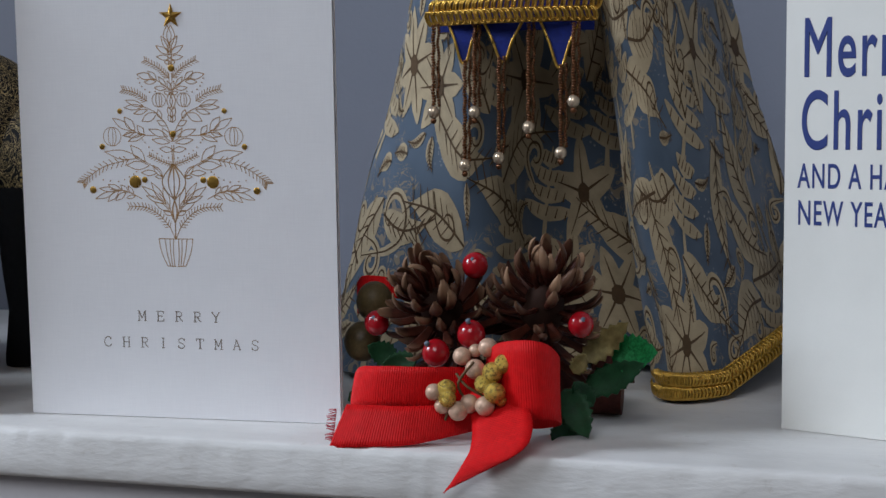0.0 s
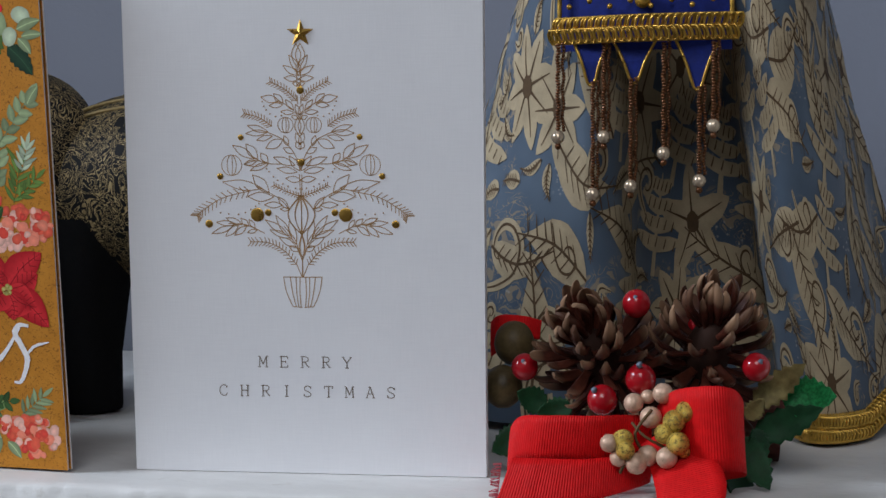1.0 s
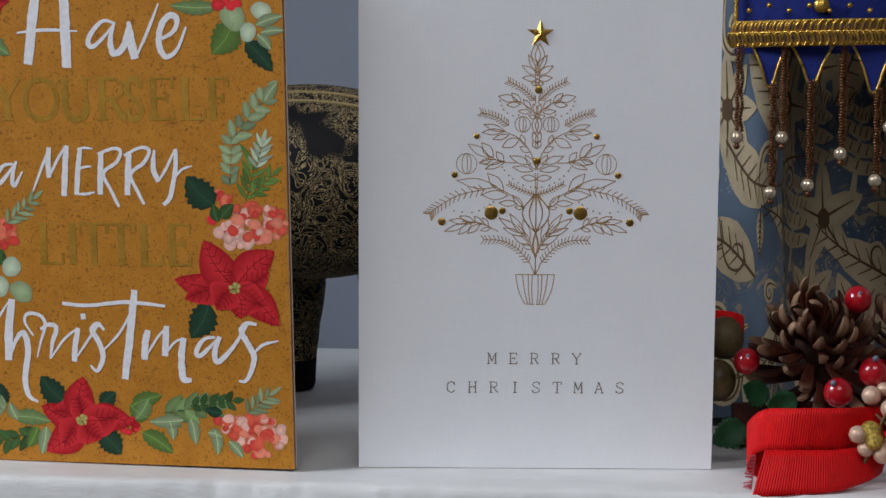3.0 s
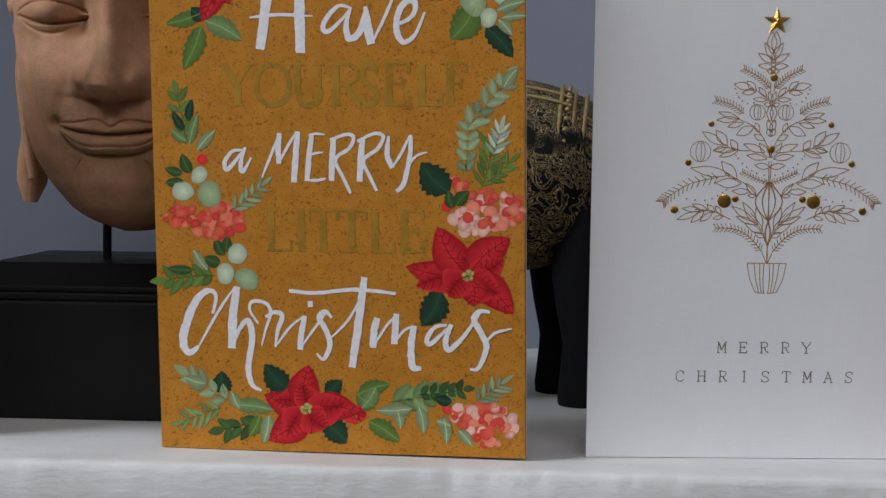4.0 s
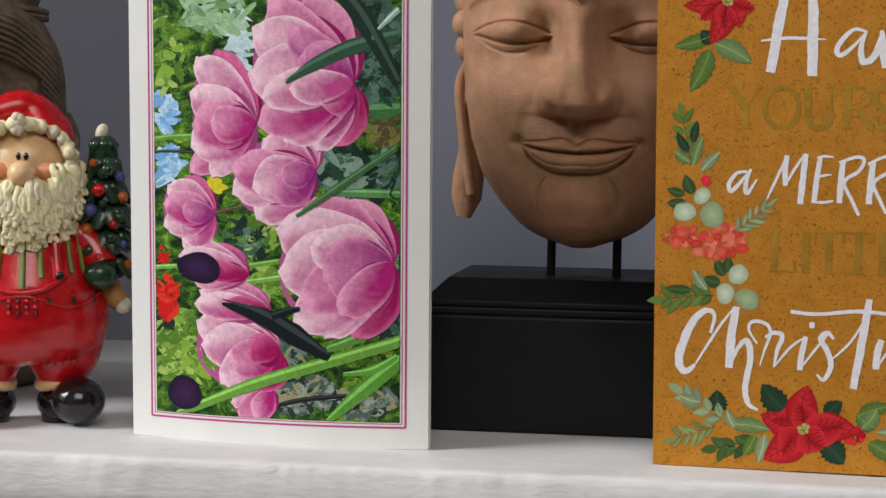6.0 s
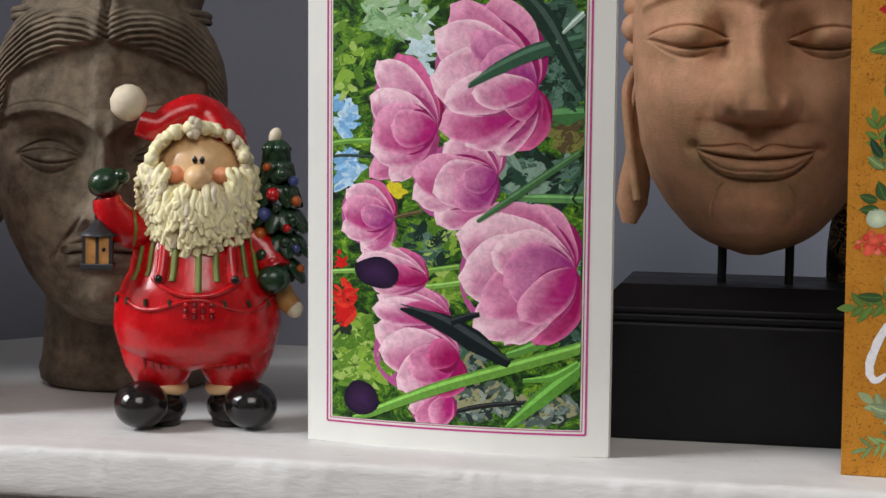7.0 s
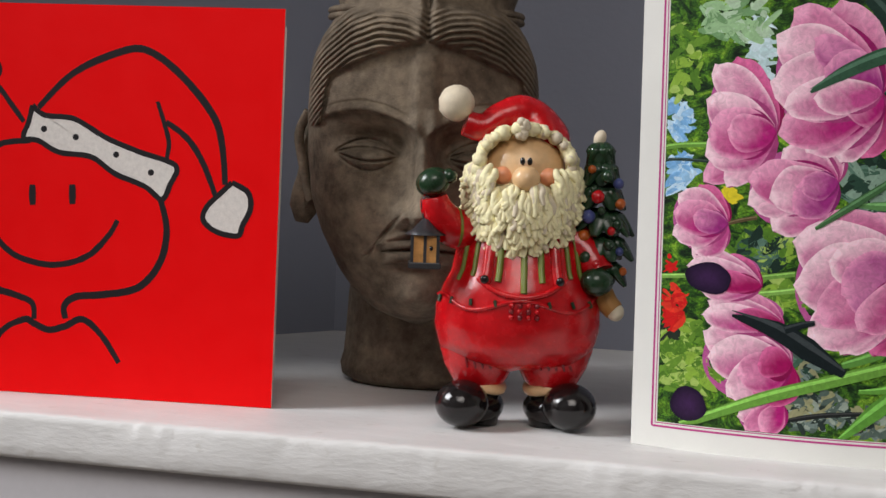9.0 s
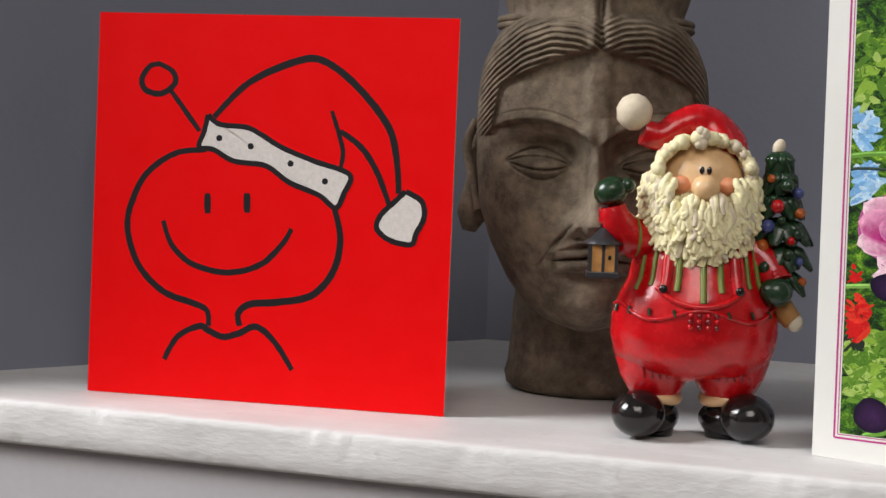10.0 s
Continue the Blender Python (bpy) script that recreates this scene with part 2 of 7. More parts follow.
for lo, hi in (((-2.3, -2.2, -1.25), (-2.2, -1.7, 2.5)), ((-2.3, -0.4, -1.25), (-2.2, 0.5, 2.5)), ((-2.3, -1.7, -1.25), (-2.2, -0.4, 0.30)), ((2.2, -2.2, -1.25), (2.3, 0.5, 2.5)),
               ((-2.2, -2.2, -1.25), (-0.60, -2.1, 2.5)), ((1.05, -2.2, -1.25), (2.2, -2.1, 2.5)), ((-0.60, -2.2, -1.25), (1.05, -2.1, 1.00))):
    s.slab(lo, hi)
structure("wall_room", s, M_ROOM, "plain pale unseen room walls with openings for the lamps")
s = Solid()
s.slab((-2.3, -2.2, -1.35), (2.3, 0.5, -1.25))
structure("floor", s, plain("brown_carpet", (0.16, 0.12, 0.09), 0.95, scale=20), "plain brown floor")
s = Solid()
s.slab((-2.3, -2.2, 2.5), (2.3, 0.5, 2.6))
structure("ceiling", s, M_ROOM, "plain pale ceiling")


# ---- greeting cards ----
class Sheet:
    """Draws on a card's face. Drawing units become millimetres across and up the card by the projective map h."""

    def __init__(self, h, bow=0.0, width=1.0, clip=None):
        self.h, self.bow, self.width, self.clip = h, bow, width, clip

    def mm(self, x, y):
        a, b, c, d, e, f, g, i = self.h
        k = 1 + g * x + i * y
        return (a * x + b * y + c) / k, (d * x + e * y + f) / k

    def unit(self):
        return abs(self.h[0])

    def lift(self, u, v, z):
        if self.clip:
            u, v = min(max(u, self.clip[0]), self.clip[1]), max(v, self.clip[2])
        u, v = u / 1000, v / 1000
        q = u / self.width
        return (u, -self.bow * 4 * q * (1 - q) - 0.3 * z, v)

    def fill(self, solid, pts, ink, z=0.0002, mat=0, centre=None, ink_centre=None, mm=False, rim=None):
        uv = [p if mm else self.mm(*p) for p in pts]
        c = np.mean(uv, axis=0) if centre is None else (centre if mm else self.mm(*centre))
        n = len(uv)
        solid.add([self.lift(*p, z) for p in uv] + [self.lift(*c, z)], [(i, (i + 1) % n, n) for i in range(n)], mat, False,
                  (rim or [ink] * n) + [ink_centre or ink])

    def stroke(self, solid, pts, w, ink, z=0.0003, mat=0, taper=(1, 1), per=7, rough=0.0, mm=False, shape=None):
        """A brush stroke of the width w. shape: its width at even steps along it."""
        uv = [Vector((*(p if mm else self.mm(*p)), 0)) for p in pts]
        line = curve(uv, per) if len(uv) > 2 else [uv[0].lerp(uv[1], k / 6) for k in range(7)]
        w = w if mm else w * self.unit()
        n = len(line)
        verts = []
        widths = np.interp(np.linspace(0, 1, n), np.linspace(0, 1, len(shape)), shape) if shape else np.interp(np.linspace(0, 1, n), [0, 0.25, 0.75, 1], [taper[0], 1, 1, taper[1]])
        for i, p in enumerate(line):
            d = line[min(i + 1, n - 1)] - line[max(i - 1, 0)]
            s = Vector((-d.y, d.x, 0)).normalized() * w / 2 * widths[i]
            j = 1 + rough * noise.noise((p.x * 1.3, p.y * 1.3, w))
            k = 1 + rough * noise.noise((p.x * 1.3, p.y * 1.3, w + 9))
            verts += [self.lift(p.x + s.x * j, p.y + s.y * j, z), self.lift(p.x - s.x * k, p.y - s.y * k, z)]
        solid.add(verts, [(2 * i, 2 * i + 1, 2 * i + 3, 2 * i + 2) for i in range(n - 1)], mat, False, ink)

    def ellipse(self, solid, c, r, ink, z=0.0002, turn=0, mat=0, n=20, ink_centre=None, wobble=0.0, seed=0, off=(0, 0), shade=None):
        rng = random.Random(seed)
        t = radians(turn)
        r = (r, r) if not hasattr(r, "__len__") else r
        ph = [rng.uniform(0, 6.3) for _ in range(3)]
        pts = []
        for i in range(n):
            a = 2 * math.pi * i / n
            k = 1 + wobble * (math.sin(2 * a + ph[0]) + 0.6 * math.sin(3 * a + ph[1]) + 0.4 * math.sin(5 * a + ph[2]))
            x, y = r[0] * k * math.cos(a), r[1] * k * math.sin(a)
            pts.append((c[0] + x * math.cos(t) - y * math.sin(t), c[1] + x * math.sin(t) + y * math.cos(t)))
        rim = None
        if shade:
            deep, way = shade
            rim = [[a * k + b * (1 - k) for a, b in zip(ink, deep)] for k in [0.5 - 0.5 * math.cos(2 * math.pi * i / n + t - way) for i in range(n)]]
        self.fill(solid, pts, ink, z, mat, (c[0] + off[0], c[1] + off[1]), ink_centre, rim=rim)

    def leaf(self, solid, base, tip, w, ink, z=0.0002, ink_edge=None, bend=0.0, vein=None, teeth=0):
        """A pointed leaf, lighter or darker along its middle."""
        b, t = Vector(self.mm(*base)), Vector(self.mm(*tip))
        d = t - b
        s = Vector((-d.y, d.x)).normalized()
        w = w * self.unit()
        left, right, mid = [], [], []
        n = 12
        for i in range(n + 1):
            q = i / n
            m = b + d * q + s * bend * w * math.sin(math.pi * q)
            k = w / 2 * math.sin(math.pi * min(1, q ** 0.8)) ** 0.8
            if teeth and i % 2:
                k *= 1 - teeth
            left.append(m + s * k), right.append(m - s * k), mid.append(m)
        verts = [self.lift(*p, z) for p in left + mid + right]
        e = ink_edge or ink
        f = [(i, i + 1, n + 2 + i, n + 1 + i) for i in range(n)] + [(n + 1 + i, n + 2 + i, 2 * n + 3 + i, 2 * n + 2 + i) for i in range(n)]
        solid.add(verts, f, 0, False, [e] * (n + 1) + [ink] * (n + 1) + [e] * (n + 1))
        if vein:
            self.stroke(solid, [tuple(mid[0]), tuple(mid[n // 2]), tuple(mid[n])], 0.25, vein, z + 0.00006, mm=True, taper=(1, 0.3))

    def outline_leaf(self, solid, base, tip, w, line, ink, z=0.00025, mat=0, mirror=None):
        b, t = Vector(self.mm(*base)), Vector(self.mm(*tip))
        for flip in ((1,) if mirror is None else (1, -1)):
            bb, tt = (b, t) if flip == 1 else (Vector((2 * mirror - b.x, b.y)), Vector((2 * mirror - t.x, t.y)))
            d = tt - bb
            s = Vector((-d.y, d.x)).normalized() * w * self.unit() / 2
            for side in (1, -1):
                self.stroke(solid, [tuple(bb), tuple(bb + d * 0.3 + s * side * 0.8), tuple(bb + d * 0.6 + s * side * 0.95), tuple(tt)], line, ink, z, mat, mm=True, per=5)


def card(name, label, left, right, height, face, back, bow=0.0, opening=14, spine="right", thick=0.0006, group="greeting cards along the shelf", lean=0.0, twist=0.0):
    """A folded card that stands open: a front panel and a back panel that meet at the spine."""
    l, r = Vector((*left, 0)), Vector((*right, 0))
    w = (r - l).length
    at = Matrix.Translation(l) @ Matrix.Rotation(math.atan2(r.y - l.y, r.x - l.x), 4, "Z") @ Matrix.Rotation(radians(-lean), 4, "X") @ Matrix.Rotation(radians(-twist), 4, "Y")
    root = thing(name, label, "greeting card", at, group)

    def panel(pname, bow, mats, m, lab):
        s = Solid()
        n = 24
        q = np.linspace(0, 1, n + 1)
        for y0, flip in ((0, False), (thick, True)):
            g = np.array([[(w * a, -bow * 4 * a * (1 - a) + y0, z) for a in q] for z in (0.0002, height * 0.5, height)])
            s.sheet(g[:, ::-1] if flip else g, 0, smooth=True)
        edge = [[(w * a, -bow * 4 * a * (1 - a) + y, z) for a in q] for z, y in ((height, 0), (height, thick))]
        s.sheet(edge, 1)
        s.sheet([[(w * a, -bow * 4 * a * (1 - a) + y, 0.0002) for a in q] for y in (thick, 0)], 1)
        for x in (0, w):
            s.add([(x, 0, 0.0002), (x, thick, 0.0002), (x, thick, height), (x, 0, height)], [(0, 1, 2, 3)], 1, False)
        return part(pname, s, mats, root, lab, m)

    front = panel("front_panel", bow, [face, M_WORN_EDGE], Matrix(), "")
    if spine == "right":
        m = Matrix.Translation((w, thick + 0.0003, 0)) @ Matrix.Rotation(radians(-opening), 4, "Z") @ Matrix.Translation((-w * 0.99, 0.001, 0)) @ Matrix.Diagonal((0.99, 1, 0.992, 1))
    else:
        m = Matrix.Translation((0, thick + 0.0006, 0)) @ Matrix.Rotation(radians(opening), 4, "Z")
    panel("back_panel", 0, [back, M_WORN_EDGE], m, "plain back of the card")
    return root, front


WHITE_INK, BLACK_INK, NAVY = (0.82, 0.80, 0.82), (0.012, 0.010, 0.012), (0.035, 0.055, 0.21)


# kraft card with brush lettering
kraft, kraft_front = card("greeting_card", "brown kraft greeting card with white brush lettering and painted poinsettias", (-0.0635, 0.0294), (0.0630, 0.0190), 0.178, M_KRAFT, M_KRAFT, lean=-4.4, twist=0.35)
KA = Sheet((0.12681, -0.004449, -0.3266, 0.0037431, -0.12237, 159, 2.8822e-05, -9.8571e-06))
KB = Sheet((0.12905, -0.004494, -3.2263, 0.0037679, -0.12462, 81.1, 2.9002e-05, -1.0576e-05))
R1 = dict(rough=0.22)


def brush(name, sheet, strokes):
    s = Solid()
    for k, (w, shape, pts) in enumerate(strokes):
        sheet.stroke(s, pts, w, WHITE_INK, 0.00045 + 0.00001 * k, shape=shape, **R1)
    return part(name, s, M_INK, kraft, "white brush-lettered word")


EVEN, SWELL, FADE = (0.8, 1, 1, 0.9), (0.5, 1.0, 1.0, 0.35), (0.35, 0.9, 1.0, 0.9)
brush("word_have", KA, [
    (28, EVEN, [(338, -30), (325, 60), (312, 176)]), (28, EVEN, [(414, -30), (420, 80), (423, 186)]), (9, SWELL, [(282, 88), (360, 80), (455, 84)]),
    (13, SWELL, [(558, 62), (528, 56), (497, 85), (484, 115), (497, 128), (530, 100), (562, 60)]), (18, FADE, [(560, 60), (548, 108), (556, 146), (582, 132), (600, 80)]),
    (24, FADE, [(600, 58), (606, 110), (618, 162)]), (9, SWELL, [(618, 162), (652, 90), (685, 8)]),
    (17, SWELL, [(690, 108), (727, 86), (737, 52), (716, 42), (692, 72), (686, 122), (704, 156), (736, 138), (763, 74)])])
brush("word_a", KA, [(12, SWELL, [(264, 455), (236, 460), (217, 490), (224, 510), (250, 482), (274, 447)]), (12, SWELL, [(274, 447), (262, 490), (268, 516), (291, 476)])])
brush("word_merry", KA, [
    (8, SWELL, [(320, 534), (345, 470), (368, 410)]), (15, EVEN, [(368, 408), (365, 450), (368, 494)]), (8, SWELL, [(368, 492), (394, 440), (418, 402)]), (17, EVEN, [(418, 404), (414, 470), (410, 546)]),
    (15, EVEN, [(457, 412), (451, 470), (446, 542)]), (7, SWELL, [(448, 414), (470, 410), (494, 413)]), (7, SWELL, [(450, 470), (470, 464), (490, 462)]), (8, SWELL, [(446, 540), (474, 540), (499, 535)]),
    (16, EVEN, [(518, 422), (515, 480), (514, 542)]), (10, EVEN, [(508, 428), (552, 412), (573, 420), (562, 450), (524, 482), (545, 530), (568, 577)]),
    (17, EVEN, [(598, 422), (594, 480), (592, 544)]), (10, EVEN, [(584, 432), (630, 410), (655, 418), (640, 452), (602, 484), (620, 530), (640, 570)]),
    (15, FADE, [(670, 416), (667, 470), (682, 506)]), (8, SWELL, [(682, 504), (708, 460), (728, 414)]), (13, EVEN, [(730, 414), (730, 470), (714, 550), (694, 571)]), (7, SWELL, [(724, 500), (748, 472), (778, 462)])])
brush("word_christmas", KB, [
    (20, (0.4, 0.6, 1, 1.2, 1, 0.5), [(186, 272), (194, 222), (170, 208), (134, 245), (108, 320), (106, 362), (124, 382), (148, 364)]), (8, SWELL, [(148, 364), (200, 268), (246, 198)]),
    (23, EVEN, [(252, 196), (242, 280), (240, 370)]), (17, (0.4, 0.7, 1, 1, 0.9, 0.3), [(240, 370), (262, 312), (284, 292), (296, 340), (286, 420), (296, 470), (323, 489)]),
    (10, SWELL, [(312, 300), (288, 262), (296, 238), (330, 242), (346, 268), (332, 320), (322, 362)]), (13, SWELL, [(332, 282), (356, 268), (378, 278), (366, 320), (360, 366)]),
    (7, SWELL, [(360, 366), (400, 310), (440, 278)]), (16, EVEN, [(440, 278), (431, 330), (429, 374)]), (16, (1, 1), [(448, 246), (462, 245)]), (7, SWELL, [(429, 370), (470, 310), (505, 262)]),
    (15, SWELL, [(515, 284), (496, 266), (480, 284), (500, 320), (511, 360), (494, 400), (474, 384)]), (7, SWELL, [(508, 345), (560, 290), (600, 215)]),
    (21, EVEN, [(603, 170), (591, 280), (573, 424)]), (11, (0.9, 0.9, 1, 0.7), [(396, 208), (470, 214), (580, 205), (690, 216)]),
    (19, EVEN, [(641, 284), (632, 320), (630, 368)]), (7, SWELL, [(630, 366), (662, 312), (692, 274)]), (18, EVEN, [(693, 272), (690, 320), (688, 358)]), (7, SWELL, [(688, 356), (714, 320), (742, 306)]),
    (19, (0.8, 1, 1, 0.6), [(742, 306), (735, 360), (740, 420), (764, 426)]), (13, SWELL, [(832, 304), (800, 310), (778, 342), (786, 358), (812, 336), (844, 302)]),
    (15, (0.8, 1, 0.9, 0.4), [(844, 302), (830, 345), (838, 374), (874, 342), (922, 272)]), (16, SWELL, [(950, 268), (920, 266), (906, 288), (926, 325), (942, 365), (922, 424), (898, 428)]), (8, SWELL, [(940, 352), (966, 326), (1012, 314)])])

# letters with thick uprights, thin arms and serifs, on a box one wide and one high; the first number of a line is its weight
SERIF = {
    "Y": [(1, (0.02, 1), (0.5, 0.48)), (0.35, (0.98, 1), (0.5, 0.48)), (1, (0.5, 0.5), (0.5, 0)), (0.3, (0.3, 0), (0.7, 0)), (0.3, (-0.08, 1), (0.2, 1)), (0.3, (0.82, 1), (1.08, 1))],
    "O": [(0.8, (0.5, 1), (0.14, 0.86), (0.02, 0.5), (0.14, 0.14), (0.5, 0), (0.86, 0.14), (0.98, 0.5), (0.86, 0.86), (0.5, 1))],
    "U": [(1, (0.14, 1), (0.14, 0.4), (0.24, 0.08), (0.5, 0), (0.78, 0.1), (0.88, 0.4)), (0.4, (0.88, 0.4), (0.88, 1)), (0.3, (-0.05, 1), (0.33, 1)), (0.3, (0.72, 1), (1.04, 1))],
    "R": [(1, (0.18, 0), (0.18, 1)), (0.45, (0.0, 1), (0.5, 1), (0.82, 0.9), (0.84, 0.66), (0.6, 0.52), (0.2, 0.5)), (0.9, (0.52, 0.5), (0.72, 0.2), (0.98, 0.0)), (0.3, (0.0, 0), (0.38, 0))],
    "S": [(0.8, (0.86, 0.8), (0.7, 0.97), (0.4, 1), (0.14, 0.85), (0.2, 0.62), (0.55, 0.48), (0.86, 0.3), (0.8, 0.1), (0.5, 0), (0.2, 0.05), (0.08, 0.24)), (0.3, (0.88, 0.98), (0.87, 0.75)), (0.3, (0.07, 0.28), (0.07, 0.02))],
    "E": [(1, (0.18, 0), (0.18, 1)), (0.35, (0, 1), (0.9, 1)), (0.35, (0.18, 0.52), (0.68, 0.52)), (0.35, (0, 0), (0.92, 0)), (0.4, (0.9, 1.0), (0.9, 0.78)), (0.4, (0.92, 0), (0.92, 0.24)), (0.4, (0.68, 0.64), (0.68, 0.4))],
    "L": [(1, (0.18, 0), (0.18, 1)), (0.3, (0, 1), (0.38, 1)), (0.35, (0, 0), (0.92, 0)), (0.4, (0.92, 0), (0.92, 0.26))],
    "F": [(1, (0.18, 0), (0.18, 1)), (0.35, (0, 1), (0.92, 1)), (0.35, (0.18, 0.52), (0.68, 0.52)), (0.3, (0, 0), (0.4, 0)), (0.4, (0.92, 1), (0.92, 0.78)), (0.4, (0.68, 0.64), (0.68, 0.4))],
    "I": [(1, (0.5, 0), (0.5, 1)), (0.3, (0.3, 0), (0.7, 0)), (0.3, (0.3, 1), (0.7, 1))],
    "T": [(1, (0.5, 0), (0.5, 1)), (0.35, (0.02, 1), (0.98, 1)), (0.3, (0.3, 0), (0.7, 0)), (0.4, (0.02, 1), (0.02, 0.76)), (0.4, (0.98, 1), (0.98, 0.76))],
    "M": [(0.5, (0.08, 0), (0.12, 1)), (1, (0.12, 1), (0.5, 0.25)), (0.5, (0.5, 0.25), (0.88, 1)), (1, (0.88, 1), (0.92, 0)), (0.4, (-0.06, 0), (0.26, 0)), (0.4, (0.74, 0), (1.06, 0)), (0.4, (-0.06, 1), (0.14, 1)), (0.4, (0.86, 1), (1.06, 1))],
    "C": [(0.8, (0.88, 0.78), (0.7, 0.97), (0.48, 1), (0.16, 0.82), (0.05, 0.5), (0.16, 0.16), (0.5, 0), (0.74, 0.06), (0.92, 0.24)), (0.4, (0.88, 0.98), (0.88, 0.7))],
    "H": [(1, (0.15, 0), (0.15, 1)), (1, (0.85, 0), (0.85, 1)), (0.5, (0.15, 0.52), (0.85, 0.52)), (0.4, (0, 0), (0.32, 0)), (0.4, (0.68, 0), (1, 0)), (0.4, (0, 1), (0.32, 1)), (0.4, (0.68, 1), (1, 1))],
    "A": [(0.6, (0.08, 0), (0.48, 1)), (1, (0.48, 1), (0.92, 0)), (0.4, (0.24, 0.36), (0.76, 0.36)), (0.4, (-0.06, 0), (0.24, 0)), (0.4, (0.74, 0), (1.06, 0)), (0.4, (0.3, 1), (0.5, 1))],
}


def serif_word(word, spans, v0, v1, weight, ink, mat, parent, name, label, z=0.0003, even=False):
    s = Solid()
    sh = Sheet((1, 0, 0, 0, 1, 0, 0, 0))
    for ch, (a, b) in zip(word, spans):
        for k, line in enumerate(SERIF[ch]):
            w = weight * (max(0.75, line[0]) if even else line[0])
            sh.stroke(s, [(a + (b - a) * x, v0 + (v1 - v0) * y) for x, y in line[1:]], w, ink, z + 0.00001 * k, mm=True, per=6)
    return part(name, s, mat, parent, label)


def spans_between(*units):
    return [(KA.mm(a, 270)[0], KA.mm(b, 270)[0]) for a, b in units]


serif_word("YOURSELF", spans_between((212, 288), (300, 394), (404, 488), (506, 592), (588, 640), (654, 730), (746, 818), (826, 884)), KA.mm(500, 330)[1], KA.mm(500, 217)[1], 2.3, (1, 1, 1), M_FOIL, kraft, "word_yourself", "gold foil serif word")
serif_word("LITTLE", spans_between((322, 396), (398, 440), (440, 520), (520, 600), (612, 682), (694, 764)), KB.mm(500, 97)[1], KA.mm(540, 626)[1], 2.3, (1, 1, 1), M_FOIL, kraft, "word_little", "gold foil serif word")

GREENS = [(0.05, 0.11, 0.03), (0.13, 0.22, 0.045), (0.20, 0.30, 0.11), (0.30, 0.38, 0.20), (0.46, 0.54, 0.38), (0.02, 0.06, 0.03)]
rnd = random.Random(7)


def poinsettia(sheet, c, tips, w, deep, bright, z=0.0004):
    s = Solid()
    for k, t in enumerate(tips):
        a, b = (deep, bright) if k % 2 else (bright, deep)
        sheet.leaf(s, c, t, w * (0.8 + 0.3 * ((k * 7) % 5) / 5), a, z + 0.00003 * k, b, bend=0.12 * (-1) ** k, vein=[x * 0.45 for x in deep])
        for q in (0.35, 0.5, 0.65, 0.8):
            d = Vector(t) - Vector(c)
            m = Vector(c) + d * q
            n = Vector((-d.y, d.x)).normalized() * w * 0.3 * (1 - q * 0.5)
            for e in (1, -1):
                sheet.stroke(s, [tuple(m), tuple(m + d * 0.1 + n * e)], 2, [x * 0.55 for x in deep], z + 0.00003 * k + 0.00002)
    for k in range(7):
        sheet.ellipse(s, (c[0] + 11 * math.cos(k * 2.4) * (k > 0), c[1] + 10 * math.sin(k * 2.4) * (k > 0)), 7, (0.40, 0.34, 0.06), z + 0.0003, ink_centre=(0.62, 0.55, 0.22))
    return part("poinsettia", s, M_INK, kraft, "red poinsettia print")


def greenery(name, sheet, items, z=0.0003):
    """items: dark leaves, rounded eucalyptus leaves, sprays of leaflets and clusters of small flowers."""
    if name == "flower_cluster" and len(items) > 1:
        for k, it in enumerate(items):
            greenery(name, sheet, [it], z + 0.000012 * k)
        return
    s = Solid()
    for k, it in enumerate(items):
        kind, zz = it[0], z + 0.000012 * k
        if kind == "leaf":
            _, b, t, w, g = it
            sheet.leaf(s, b, t, w, GREENS[g], zz, [x * 0.6 for x in GREENS[g]], 0.08, [x * 1.7 for x in GREENS[g]], 0.22 if w > 40 else 0)
        elif kind == "round":
            _, c, r, g = it
            sheet.ellipse(s, c, (r, r * 0.86), [x * 0.85 for x in GREENS[g]], zz, rnd.uniform(0, 180), ink_centre=[min(1, x * 1.45) for x in GREENS[g]], wobble=0.05, seed=k)
        elif kind == "spray":
            _, a, b, n, ln, w, g = it
            a, b = Vector(a), Vector(b)
            d = b - a
            p = Vector((-d.y, d.x)).normalized()
            sheet.stroke(s, [tuple(a), tuple(a.lerp(b, 0.5) + p * 4), tuple(b)], 3, [x * 0.6 for x in GREENS[g]], zz)
            for i in range(n):
                m = a.lerp(b, (i + 0.3) / n)
                for e in (1, -1):
                    tip = m + d.normalized() * ln * rnd.uniform(0.5, 0.9) + p * e * ln * rnd.uniform(0.5, 0.9)
                    f = rnd.uniform(0.7, 1.4)
                    sheet.leaf(s, tuple(m), tuple(tip), w, [x * f for x in GREENS[g]], zz + 0.000002 * i, [x * f * 0.65 for x in GREENS[g]])
            sheet.leaf(s, tuple(b), tuple(b + d.normalized() * ln), w, GREENS[g], zz)
        elif kind == "berries":
            _, c, rx, ry, n, r, cols = it
            for i in range(n):
                a, q = rnd.uniform(0, 6.3), math.sqrt(rnd.random())
                col = cols[i % len(cols)]
                f = rnd.uniform(0.75, 1.2)
                sheet.ellipse(s, (c[0] + rx * q * math.cos(a), c[1] + ry * q * math.sin(a)), r * rnd.uniform(0.6, 1.25), [x * f for x in col], zz + 0.000001 * i, n=10, ink_centre=[min(1, x * 1.3) for x in col], wobble=0.1, seed=i)
    return part(name, s, M_INK, kraft, "painted leaves and berries print")


